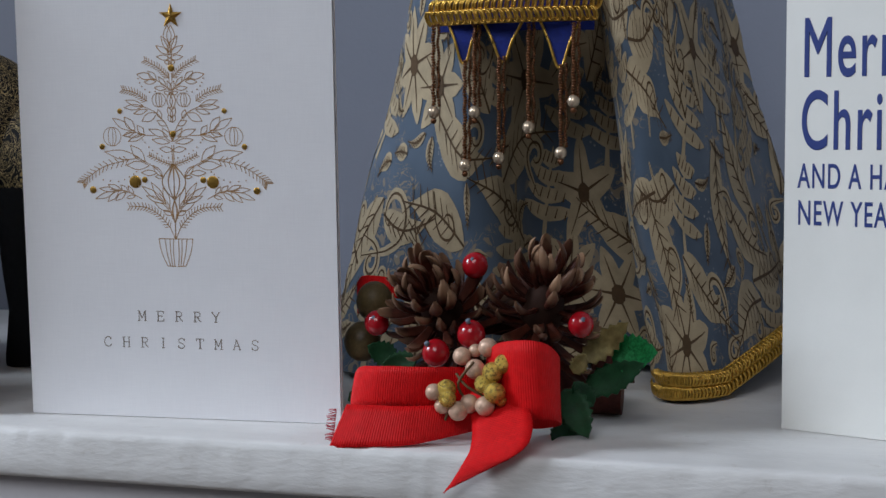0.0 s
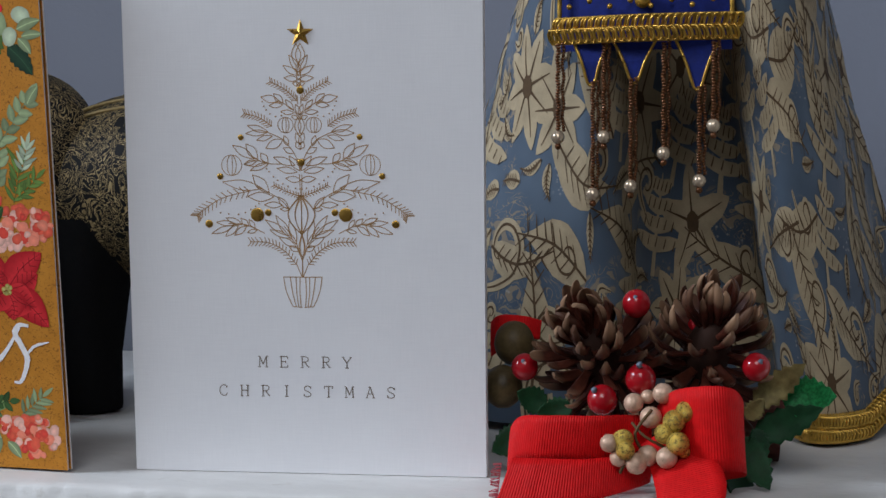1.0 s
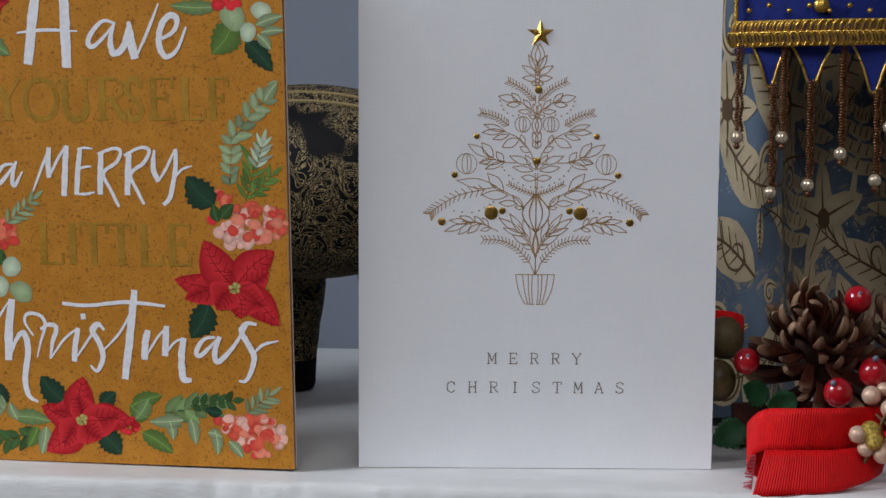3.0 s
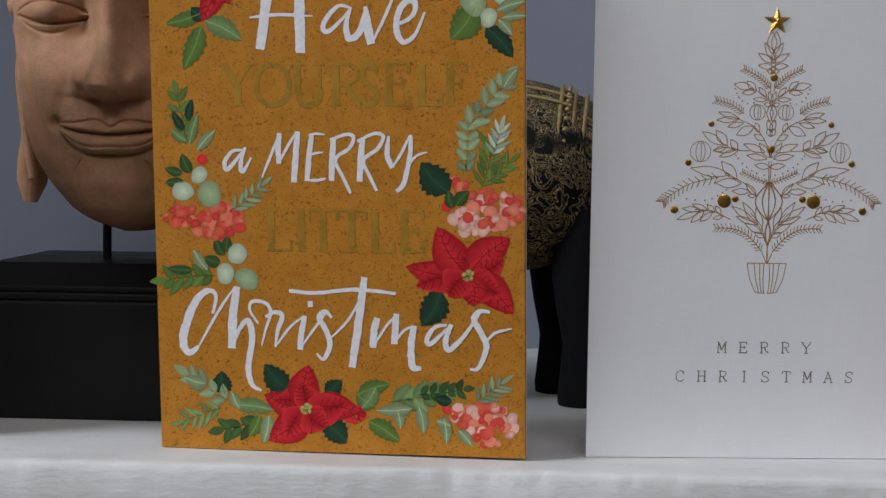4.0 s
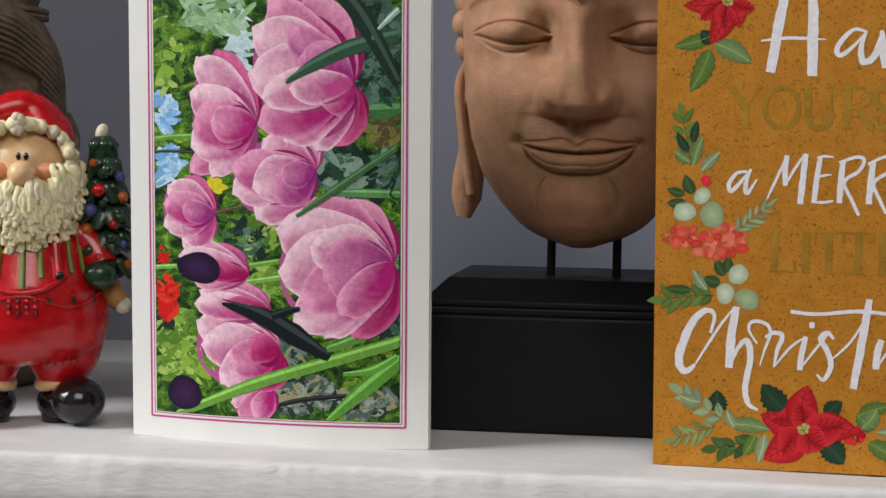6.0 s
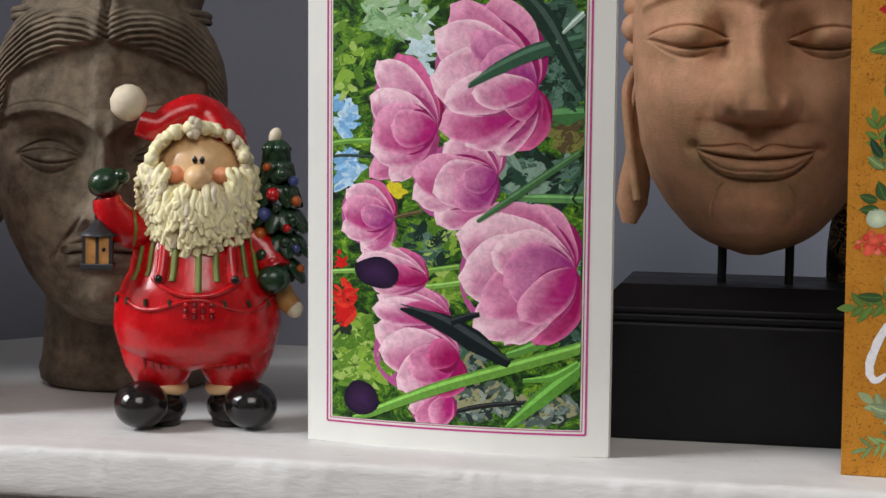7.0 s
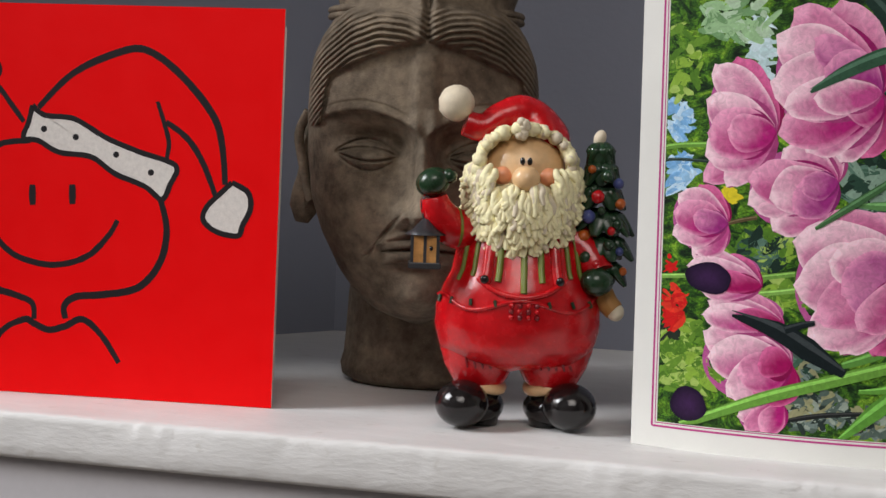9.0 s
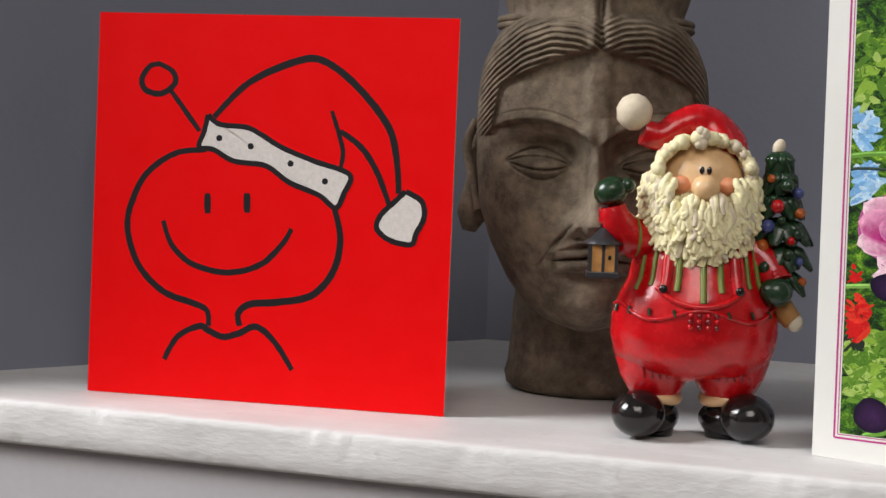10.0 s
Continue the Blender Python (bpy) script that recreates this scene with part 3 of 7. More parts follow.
CORAL = [(0.66, 0.10, 0.055), (0.72, 0.17, 0.10), (0.60, 0.05, 0.035)]
BLUSH = [(0.66, 0.10, 0.055), (0.75, 0.42, 0.34), (0.62, 0.06, 0.04), (0.72, 0.22, 0.14)]
RED_D, RED_B = (0.38, 0.006, 0.012), (0.66, 0.026, 0.034)
poinsettia(KA, (190, -25), [(70, -10), (118, 30), (150, 98), (185, 60), (225, 50), (262, 0)], 62, RED_D, RED_B)
greenery("foliage", KA, [("leaf", (150, 75), (50, 105), 46, 1), ("leaf", (160, 95), (262, 150), 62, 2), ("leaf", (150, 110), (100, 232), 60, 1), ("leaf", (160, 90), (120, 60), 40, 5),
                         ("leaf", (850, 20), (715, 14), 44, 2), ("leaf", (900, 60), (835, 150), 90, 1), ("leaf", (930, 115), (1008, 200), 60, 5), ("round", (895, 48), 40, 3), ("round", (976, 32), 30, 4), ("round", (938, 90), 27, 4),
                         ("leaf", (960, 70), (1036, 45), 32, 3), ("leaf", (975, 90), (1042, 85), 26, 3), ("leaf", (965, 95), (1004, 140), 30, 3), ("berries", (885, 5), 40, 14, 5, 16, [RED_B])])
greenery("foliage", KA, [("spray", (110, 440), (82, 300), 5, 44, 18, 1), ("leaf", (105, 400), (70, 345), 24, 5), ("leaf", (115, 375), (125, 312), 24, 5), ("leaf", (118, 440), (142, 352), 28, 2), ("leaf", (140, 455), (190, 400), 30, 3), ("leaf", (110, 430), (66, 395), 26, 2),
                         ("leaf", (122, 520), (98, 465), 34, 0), ("leaf", (100, 520), (50, 505), 26, 0), ("leaf", (105, 545), (52, 545), 30, 0), ("round", (147, 525), 25, 4), ("round", (102, 570), 31, 4), ("round", (176, 578), 38, 3), ("berries", (152, 481), 3, 3, 1, 15, [RED_B]),
                         ("spray", (240, 625), (320, 555), 5, 40, 12, 3)])
greenery("flower_cluster", KA, [("berries", (175, 655), 95, 46, 60, 13, CORAL), ("berries", (110, 650), 60, 40, 16, 9, CORAL)])
greenery("foliage", KB, [("spray", (190, 165), (60, 178), 5, 50, 22, 1), ("leaf", (130, 150), (58, 145), 26, 0), ("leaf", (170, 150), (130, 92), 30, 3), ("leaf", (205, 130), (160, 115), 34, 0), ("leaf", (215, 110), (190, 60), 30, 0), ("leaf", (225, 100), (225, 55), 30, 0), ("round", (252, 105), 30, 4), ("round", (220, 160), 29, 4), ("round", (279, 175), 34, 3)])
greenery("foliage", KA, [("spray", (885, 520), (890, 380), 5, 42, 22, 3), ("spray", (890, 390), (990, 260), 5, 48, 24, 3), ("leaf", (985, 280), (1020, 230), 34, 3), ("spray", (930, 560), (955, 440), 6, 58, 13, 1), ("spray", (960, 470), (978, 400), 5, 44, 12, 4),
                         ("spray", (945, 545), (1005, 490), 4, 40, 12, 1), ("leaf", (840, 575), (760, 490), 90, 5), ("leaf", (860, 610), (895, 570), 36, 0), ("leaf", (850, 620), (838, 570), 30, 0)])
greenery("flower_cluster", KA, [("berries", (955, 625), 90, 52, 70, 15, BLUSH), ("berries", (870, 550), 22, 26, 14, 10, CORAL), ("berries", (832, 616), 3, 3, 1, 16, [RED_B]), ("berries", (852, 650), 4, 4, 1, 17, [BLUSH[1]]), ("berries", (915, 670), 40, 20, 12, 17, [BLUSH[1]])])
greenery("foliage", KB, [("leaf", (815, 210), (762, 308), 84, 5)])
poinsettia(KB, (888, 165), [(715, 140), (745, 195), (800, 30), (870, 110), (1000, 60), (985, 120), (1015, 272), (975, 215), (905, 252), (835, 225)], 92, RED_D, RED_B)
greenery("foliage", KB, [("leaf", (400, 490), (330, 414), 74, 5), ("leaf", (505, 505), (546, 460), 52, 5), ("leaf", (500, 580), (560, 640), 74, 5), ("leaf", (222, 500), (212, 434), 60, 5), ("spray", (230, 520), (120, 445), 4, 50, 24, 3), ("leaf", (165, 470), (110, 452), 34, 3),
                         ("spray", (210, 540), (110, 575), 5, 44, 12, 2), ("spray", (330, 580), (220, 600), 4, 46, 24, 0), ("leaf", (250, 530), (360, 545), 50, 2), ("leaf", (320, 560), (290, 620), 44, 1), ("leaf", (345, 560), (330, 640), 40, 3), ("leaf", (262, 540), (240, 490), 30, 3)])
poinsettia(KB, (448, 540), [(330, 500), (360, 515), (345, 632), (395, 620), (452, 416), (430, 470), (598, 548), (560, 520), (462, 612), (505, 595)], 88, RED_D, RED_B)
greenery("foliage", KB, [("leaf", (640, 535), (585, 495), 60, 1), ("leaf", (590, 500), (680, 470), 50, 1), ("leaf", (640, 480), (600, 540), 50, 2), ("leaf", (620, 575), (710, 635), 56, 1), ("spray", (680, 520), (820, 500), 5, 60, 30, 2), ("leaf", (700, 545), (710, 598), 30, 3), ("leaf", (760, 535), (775, 612), 34, 3),
                         ("spray", (760, 500), (880, 485), 5, 34, 18, 0), ("leaf", (740, 540), (640, 545), 36, 3), ("spray", (920, 520), (985, 470), 5, 44, 12, 3), ("leaf", (830, 570), (838, 640), 32, 3), ("leaf", (870, 600), (910, 648), 30, 3), ("leaf", (810, 575), (850, 590), 30, 3), ("leaf", (850, 520), (800, 508), 30, 5)])
greenery("flower_cluster", KB, [("berries", (950, 585), 82, 58, 70, 15, BLUSH), ("berries", (860, 555), 44, 24, 14, 13, BLUSH), ("berries", (583, 560), 26, 30, 16, 11, [RED_B, RED_D])])

# white card with a foil line tree
white, white_front = card("greeting_card", "white linen greeting card with a copper and gold foil tree", (0.0836, 0.0296), (0.2045, 0.0402), 0.178, M_LINEN, M_LINEN, lean=-3.3)
WC = Sheet((0.076541, -0.0023646, 23.717, 0.00094909, -0.073584, 158.3, 2.4225e-05, -8.4351e-06))
WD = Sheet((0.078241, -0.0024257, 22.304, 0.0010653, -0.07507, 110.3, 2.5277e-05, -8.038e-06))
WT = Sheet((0.20666, -0.0063825, -45.906, 0.0025876, -0.19821, 164.8, 6.518e-05, -1.9422e-05))
AXIS, LINE = 59.9, 0.27
ONE = (1, 1, 1)


def tree_lines():
    s = Solid()

    def both(sheet, pts, w=LINE):
        uv = [sheet.mm(*p) for p in pts]
        sheet.stroke(s, uv, w, ONE, 0.0002, mm=True, per=5)
        sheet.stroke(s, [(2 * AXIS - u, v) for u, v in uv], w, ONE, 0.0002, mm=True, per=5)

    def leaves(sheet, *items):
        for b, t, w in items:
            sheet.outline_leaf(s, b, t, w, LINE, ONE, mirror=AXIS)

    def pine(sheet, pts, n, ln):
        both(sheet, pts)
        line = curve([(*p, 0) for p in pts], 8)
        for i in range(n):
            q = (i + 0.5) / n * (len(line) - 1)
            k = int(q)
            m = line[k].lerp(line[min(k + 1, len(line) - 1)], q - k)
            d = (line[min(k + 1, len(line) - 1)] - line[max(k - 1, 0)]).normalized()
            p = Vector((-d.y, d.x, 0))
            for e in (1, -1):
                both(sheet, [m.xy, (m + (d * 0.62 + p * e * 0.85) * ln).xy])

    def bauble(sheet, c, r):
        u, v = sheet.mm(*c)
        r *= sheet.unit()
        for e in (u, 2 * AXIS - u):
            for k in (1, 0.45, 0.08, -0.45, -1):
                sheet.stroke(s, [(e + k * r * math.cos(a), v + r * math.sin(a)) for a in np.linspace(-math.pi / 2, math.pi / 2, 9)], LINE * 0.85, ONE, 0.0002, mm=True, per=3)

    leaves(WC, ((497, 265), (495, 160), 40), ((495, 295), (445, 215), 28), ((490, 308), (418, 264), 26), ((492, 326), (422, 320), 24), ((497, 350), (462, 344), 18))
    both(WC, [(499, 360), (499, 265)])
    pine(WC, [(482, 425), (430, 375), (358, 338)], 12, 22)
    both(WC, [(500, 440), (500, 400)])
    both(WC, [(499, 508), (460, 462), (400, 426)])
    leaves(WC, ((402, 426), (318, 411), 32), ((420, 436), (376, 394), 28), ((418, 444), (356, 450), 22), ((468, 468), (430, 420), 22), ((470, 480), (408, 476), 20), ((490, 506), (458, 496), 18), ((496, 490), (476, 440), 20))
    bauble(WC, (431, 537), 34)
    pine(WC, [(370, 545), (310, 505), (242, 488)], 11, 24)
    both(WC, [(500, 740), (470, 665), (420, 605), (350, 572)])
    leaves(WC, ((350, 572), (250, 580), 26), ((352, 570), (257, 543), 26), ((372, 588), (300, 610), 22), ((420, 604), (342, 646), 38), ((442, 632), (425, 585), 22), ((470, 665), (421, 642), 24), ((503, 578), (503, 500), 28), ((500, 625), (478, 572), 24), ((500, 648), (480, 612), 24))
    leaves(WC, ((288, 695), (190, 635), 34), ((305, 695), (251, 627), 38), ((352, 712), (318, 668), 28), ((300, 705), (244, 722), 22))
    both(WC, [(408, 717), (340, 714), (275, 685)])
    bauble(WC, (187, 727), 45)
    both(WD, [(497, 375), (498, 100)])
    leaves(WD, ((342, 52), (238, 60), 24), ((352, 52), (266, 88), 24), ((490, 85), (440, 18), 28), ((468, 60), (370, 25), 30), ((478, 90), (386, 76), 26), ((496, 128), (425, 120), 26), ((497, 70), (478, 30), 22))
    pine(WD, [(490, 200), (430, 180), (372, 152)], 10, 16)
    leaves(WD, ((322, 168), (143, 142), 42), ((352, 188), (277, 107), 44), ((372, 206), (256, 206), 40), ((412, 242), (331, 242), 26), ((442, 262), (390, 204), 24), ((442, 262), (402, 260), 16))
    both(WD, [(442, 262), (400, 215), (300, 160)])
    pine(WD, [(270, 180), (150, 212), (60, 270), (30, 300)], 15, 30)
    both(WD, [(333, 372), (250, 335), (170, 330)])
    leaves(WD, ((205, 332), (116, 326), 22), ((195, 340), (96, 378), 24), ((215, 336), (158, 390), 26), ((252, 340), (198, 384), 24), ((262, 342), (225, 306), 22), ((232, 334), (160, 305), 24), ((290, 350), (262, 310), 18), ((300, 358), (255, 370), 16))
    leaves(WD, ((498, 375), (498, 195), 116), ((498, 375), (498, 195), 56))
    both(WD, [(490, 470), (470, 400), (420, 340)])
    leaves(WD, ((442, 382), (334, 310), 28), ((456, 398), (381, 289), 30), ((446, 392), (355, 356), 24), ((474, 420), (442, 314), 30), ((478, 436), (396, 386), 26), ((486, 452), (442, 428), 22), ((500, 490), (498, 375), 22))
    pine(WD, [(478, 515), (420, 450), (350, 415), (268, 412)], 15, 24)
    both(WD, [(503, 572), (478, 515)])
    both(WD, [(503, 572), (502, 480)])
    both(WD, [(504, 570), (418, 570)])
    both(WD, [(418, 570), (432, 640), (462, 706)])
    both(WD, [(462, 706), (504, 708)])
    for a, b in ((448, 476), (474, 487), (492, 498)):
        both(WD, [(a, 570), ((a + b) / 2 - 3, 640), (b, 707)])
    return part("tree_drawing", s, M_COPPER_LINE, white, "fine copper foil tree drawing")


tree_lines()


def raised_dot(c, r, sheet, name="gold_dot", mirror=True):
    u, v = sheet.mm(*c)
    r *= sheet.unit()
    for e in ({u, 2 * AXIS - u} if mirror else {u}):
        s = Solid()
        s.ball((e / 1000, -0.0001, v / 1000), (r / 1000, 0.00025, r / 1000), seg=14, rings=8)
        part(name, s, M_BRIGHT_FOIL, white, "raised gold foil dot")


for c, r, sheet in (((228, 598), 13, WC), ((133, 117), 14, WD), ((300, 288), 30, WD), ((348, 277), 15, WD), ((84, 333), 17, WD)):
    raised_dot(c, r, sheet)
for c, r, sheet in (((497, 375), 17, WC), ((503, 707), 16, WC)):
    raised_dot(c, r, sheet, mirror=False)
s = Solid()
for sheet, pts, n in ((WC, [(325, 432), (335, 458), (350, 478), (378, 498), (412, 494)], 6), (WD, [(340, 78), (375, 118), (430, 155), (490, 168)], 8), (WD, [(135, 282), (215, 288), (270, 265), (306, 237)], 7)):
    line = curve([(*p, 0) for p in pts], 10)
    for k in range(n):
        u, v = sheet.mm(*line[round(k * (len(line) - 1) / (n - 1))].xy)
        for e in (u, 2 * AXIS - u):
            s.ball((e / 1000, 0, v / 1000), (0.00028, 0.0003, 0.00028), seg=6, rings=4)
part("dotted_garland", s, M_COPPER_LINE, white, "dotted copper foil garland")
s = Solid()
u, v = WC.mm(496, 115)
star = [(1000 * 0.0000 + u + (4.7 if k % 2 == 0 else 1.9) * math.sin(k * math.pi / 5), v + (4.7 if k % 2 == 0 else 1.9) * math.cos(k * math.pi / 5)) for k in range(10)]
s.add([(a / 1000, -0.0001, b / 1000) for a, b in star] + [(u / 1000, -0.0012, v / 1000)], [(k, (k + 1) % 10, 10) for k in range(10)], 0, False)
part("gold_star", s, M_BRIGHT_FOIL, white, "embossed gold foil star")
M_GREY_LINE = plain("grey_bronze_foil", (0.24, 0.19, 0.15), 0.45, 0.5, vary=0.15, scale=200, bumps=0)
for word, x0, y0, y1, nm in (("MERRY", 459, 649, 630, "word_merry"), ("CHRISTMAS", 391, 701, 682, "word_christmas")):
    sp = [(WT.mm(x0 + k * 36.4, y0)[0], WT.mm(x0 + k * 36.4 + 15, y0)[0]) for k in range(len(word))]
    serif_word(word, sp, WT.mm(540, y0)[1], WT.mm(540, y1)[1], 0.36, ONE, M_GREY_LINE, white, nm, "small spaced typewriter capitals", 0.0002, even=True)

# red card with a doodle
red, red_front = card("greeting_card", "square red greeting card with a black line doodle wearing a hat", (-0.5640, 0.0400), (-0.4080, 0.0570), 0.1615, M_RED_CARD, M_CREAM, opening=30.5, lean=1.2, spine="left", thick=0.0009)
RR = Sheet((0.25108, 0.0083918, -48.07, 0.019345, -0.23682, 168.4, 9.9146e-05, -9.8769e-06))
s = Solid()
for w, pts in ((11, [(388, 284), (330, 291), (275, 330), (246, 390), (243, 440), (265, 500), (310, 545), (365, 566), (390, 580), (393, 608)]), (12, [(630, 392), (641, 450), (627, 510), (585, 554), (520, 565), (472, 568), (449, 584), (451, 608)]),
               (11, [(310, 668), (335, 627), (375, 608), (393, 616), (420, 628), (450, 622), (483, 610), (518, 640), (550, 690)]), (9, [(322, 175), (350, 214), (376, 250)]),
               (10, [(300, 126), (325, 140), (330, 162), (305, 181), (276, 175), (268, 155), (282, 132), (302, 126)]), (12, [(403, 224), (470, 160), (560, 121), (610, 121), (670, 165), (728, 235), (746, 290), (752, 366)]),
               (8, [(625, 213), (639, 258), (646, 290), (641, 322)]), (10, [(641, 250), (680, 280), (710, 325), (733, 386)]), (10, [(308, 414), (325, 460), (365, 495), (430, 510), (490, 496), (530, 460), (549, 430)]),
               (12, [(391, 364), (391, 401)]), (12, [(465, 364), (465, 400)])):
    RR.stroke(s, pts, w, BLACK_INK, 0.00025, rough=0.15, taper=(0.8, 0.8))
part("doodle", s, M_INK, red, "thick black printed line drawing")
band = [(392, 220), (415, 238), (470, 245), (530, 280), (590, 305), (658, 330), (648, 365), (632, 392), (600, 368), (545, 345), (500, 314), (440, 305), (402, 284), (375, 279), (385, 250)]
pom = [(765, 362), (795, 380), (800, 410), (785, 440), (775, 460), (735, 452), (710, 430), (718, 405), (745, 380)]
s = Solid()
for pts in (band, pom):
    RR.fill(s, [tuple(p.xy) for p in curve([(*q, 0) for q in pts], 4, True)], (0.70, 0.66, 0.62), 0.0003)
    RR.stroke(s, pts + pts[:1], 9, BLACK_INK, 0.0004, rough=0.15)
for c in ((413, 263), (472, 278), (547, 310), (612, 343)):
    RR.ellipse(s, c, 6, BLACK_INK, 0.0004, n=10)
part("hat_band", s, M_INK, red, "white hat band and bobble print")

# ivory card with a flower painting
flower, flower_front = card("greeting_card", "bowed ivory greeting card with a framed painting of pink tulips", (-0.2587, 0.0465), (-0.1450, 0.0390), 0.178, M_IVORY, M_IVORY, bow=0.006, lean=-2.8)
FA = Sheet((0.12329, 0.0034988, -4.6098, 0.009101, -0.11855, 163.9, 5.6162e-05, -8.7383e-06), 0.006, 0.114, (10.4, 103.6, 10.2))
FB = Sheet((0.12545, 0.0036893, -2.102, 0.0092839, -0.12036, 79.8, 5.7014e-05, -7.6488e-06), 0.006, 0.114, (10.4, 103.6, 10.2))
FM = Sheet((1, 0, 0, 0, 1, 0, 0, 0), 0.006, 0.114)


def painting_ground():
    m, n, l, b = material("painted_garden", 0.5)
    v = coords(n, l)
    w = coords(n, l, scale=(1.0, 1.0, 1.7))
    g = noise_tex(n, l, w, 95, 6, 0.72, 1.0)
    c = ramp(n, l, g, (0.38, (0.004, 0.012, 0.006)), (0.48, (0.02, 0.075, 0.010)), (0.56, (0.08, 0.21, 0.016)), (0.66, (0.22, 0.40, 0.035)), (0.80, (0.46, 0.60, 0.18)))
    dab = ramp(n, l, noise_tex(n, l, v, 420, 3, 0.6, 2.5), (0.35, (0.45, 0.45, 0.45)), (0.5, (1, 1, 1)), (0.68, (1.7, 1.7, 1.5)))
    l.new(mix(n, l, 1.0, c, dab, "MULTIPLY"), b.inputs["Base Color"])
    return m


s = Solid()
q = np.linspace(10.2, 103.8, 25)
s.sheet([[FM.lift(u, v, 0.0002) for u in q] for v in (10.0, 90, 170)])
part("painting_ground", s, painting_ground(), flower, "painted green garden print")
s = Solid()
PINK_LINE = (0.52, 0.06, 0.24)
for d, w in ((8.2, 0.75), (9.5, 0.35)):
    for a, b in (((d, d), (114 - d, d)), ((d, d), (d, 170.5)), ((114 - d, d), (114 - d, 170.5)), ((d, 170.5), (114 - d, 170.5))):
        FM.stroke(s, [Vector(a).lerp(Vector(b), k / 8)[:] for k in range(9)], w, PINK_LINE, 0.00025, mm=True, per=2)
part("painting_border", s, M_INK, flower, "double magenta border line")


def patches(sheet, items, name):
    s = Solid()
    prng = random.Random(11)
    for k, (c, rx, ry, n, r, cols) in enumerate(items):
        for i in range(n):
            a, q = prng.uniform(0, 6.3), math.sqrt(prng.random())
            if not 12.2 < sheet.mm(c[0] + rx * q * math.cos(a), c[1])[0] < 101.8:
                continue
            sheet.ellipse(s, (c[0] + rx * q * math.cos(a), c[1] + ry * q * math.sin(a)), (r * prng.uniform(0.5, 2.5), r * prng.uniform(0.4, 0.9)), prng.choice(cols), 0.00024 + 0.0000007 * i + 0.00001 * k, prng.uniform(-60, 60), n=9, wobble=0.18, seed=i)
    return tagged(part(name, s, M_PAINTED, flower, "loose painted dabs of leaf and sky"), kind="stuff")


BLUE = [(0.18, 0.42, 0.72), (0.30, 0.55, 0.80), (0.50, 0.70, 0.86)]
DARKG = [(0.010, 0.030, 0.020), (0.02, 0.06, 0.04), (0.05, 0.12, 0.08), (0.10, 0.20, 0.15)]
GREY = [(0.02, 0.035, 0.03), (0.16, 0.22, 0.20), (0.30, 0.36, 0.30), (0.08, 0.12, 0.10), (0.30, 0.30, 0.16)]
LIME = [(0.24, 0.42, 0.05), (0.13, 0.28, 0.03), (0.36, 0.52, 0.12), (0.08, 0.20, 0.02)]
patches(FA, [((130, 370), 55, 65, 60, 17, BLUE), ((140, 530), 55, 55, 50, 17, BLUE), ((95, 590), 22, 40, 20, 20, [(0.01, 0.02, 0.10)]), ((410, 130), 28, 90, 30, 18, [(0.6, 0.75, 0.8), (0.5, 0.68, 0.7)]), ((330, 50), 110, 60, 60, 18, [(0.42, 0.58, 0.40), (0.30, 0.50, 0.26), (0.16, 0.32, 0.14)]),
             ((840, 120), 66, 120, 80, 28, DARKG), ((820, 270), 80, 70, 60, 26, DARKG), ((770, 560), 130, 90, 90, 22, DARKG + [(0.22, 0.34, 0.26)]), ((860, 430), 44, 30, 30, 20, [(0.10, 0.07, 0.03), (0.2, 0.2, 0.05)]), ((440, 740), 60, 40, 40, 20, LIME + DARKG), ((150, 180), 80, 110, 60, 18, LIME), ((90, 30), 16, 30, 12, 16, BLUE), ((300, 600), 26, 26, 14, 16, [(0.75, 0.62, 0.03)])], "painted_foliage")
patches(FB, [((380, 60), 90, 60, 60, 20, DARKG[:3] + LIME), ((430, 180), 80, 60, 40, 20, LIME), ((150, 330), 70, 60, 60, 18, LIME), ((180, 430), 100, 50, 70, 20, LIME), ((560, 540), 110, 60, 140, 13, GREY), ((760, 570), 100, 50, 110, 13, GREY), ((500, 420), 60, 80, 60, 15, GREY + DARKG), ((850, 330), 26, 60, 30, 18, DARKG), ((840, 180), 30, 60, 24, 20, [(0.16, 0.30, 0.22), (0.10, 0.20, 0.14)]),
             ((130, 230), 32, 66, 60, 12, [(0.62, 0.01, 0.01), (0.75, 0.04, 0.02)]), ((120, 300), 26, 26, 20, 10, [(0.02, 0.03, 0.02)]), ((120, 108), 14, 12, 8, 10, [(0.65, 0.01, 0.01)]), ((110, 66), 12, 12, 8, 10, [(0.65, 0.01, 0.01)]), ((80, 410), 16, 34, 16, 16, [(0.7, 0.5, 0.62), (0.75, 0.65, 0.7)]), ((80, 580), 20, 10, 10, 12, [(0.03, 0.01, 0.05)]), ((72, 545), 8, 12, 6, 8, [(0.5, 0.02, 0.03)])], "painted_foliage")


def stalks(sheet, items, z):
    for k, (w, col, pts, shape) in enumerate(items):
        s = Solid()
        sheet.stroke(s, pts, w, col, z + 0.00002 * k, shape=shape)
        sheet.stroke(s, [(x, y - w * 0.22) for x, y in pts], w * 0.28, [min(1, c * 1.9 + 0.03) for c in col], z + 0.00002 * k + 0.00001, shape=shape)
        part("painted_stalk", s, M_PAINTED, flower, "painted green stalk")


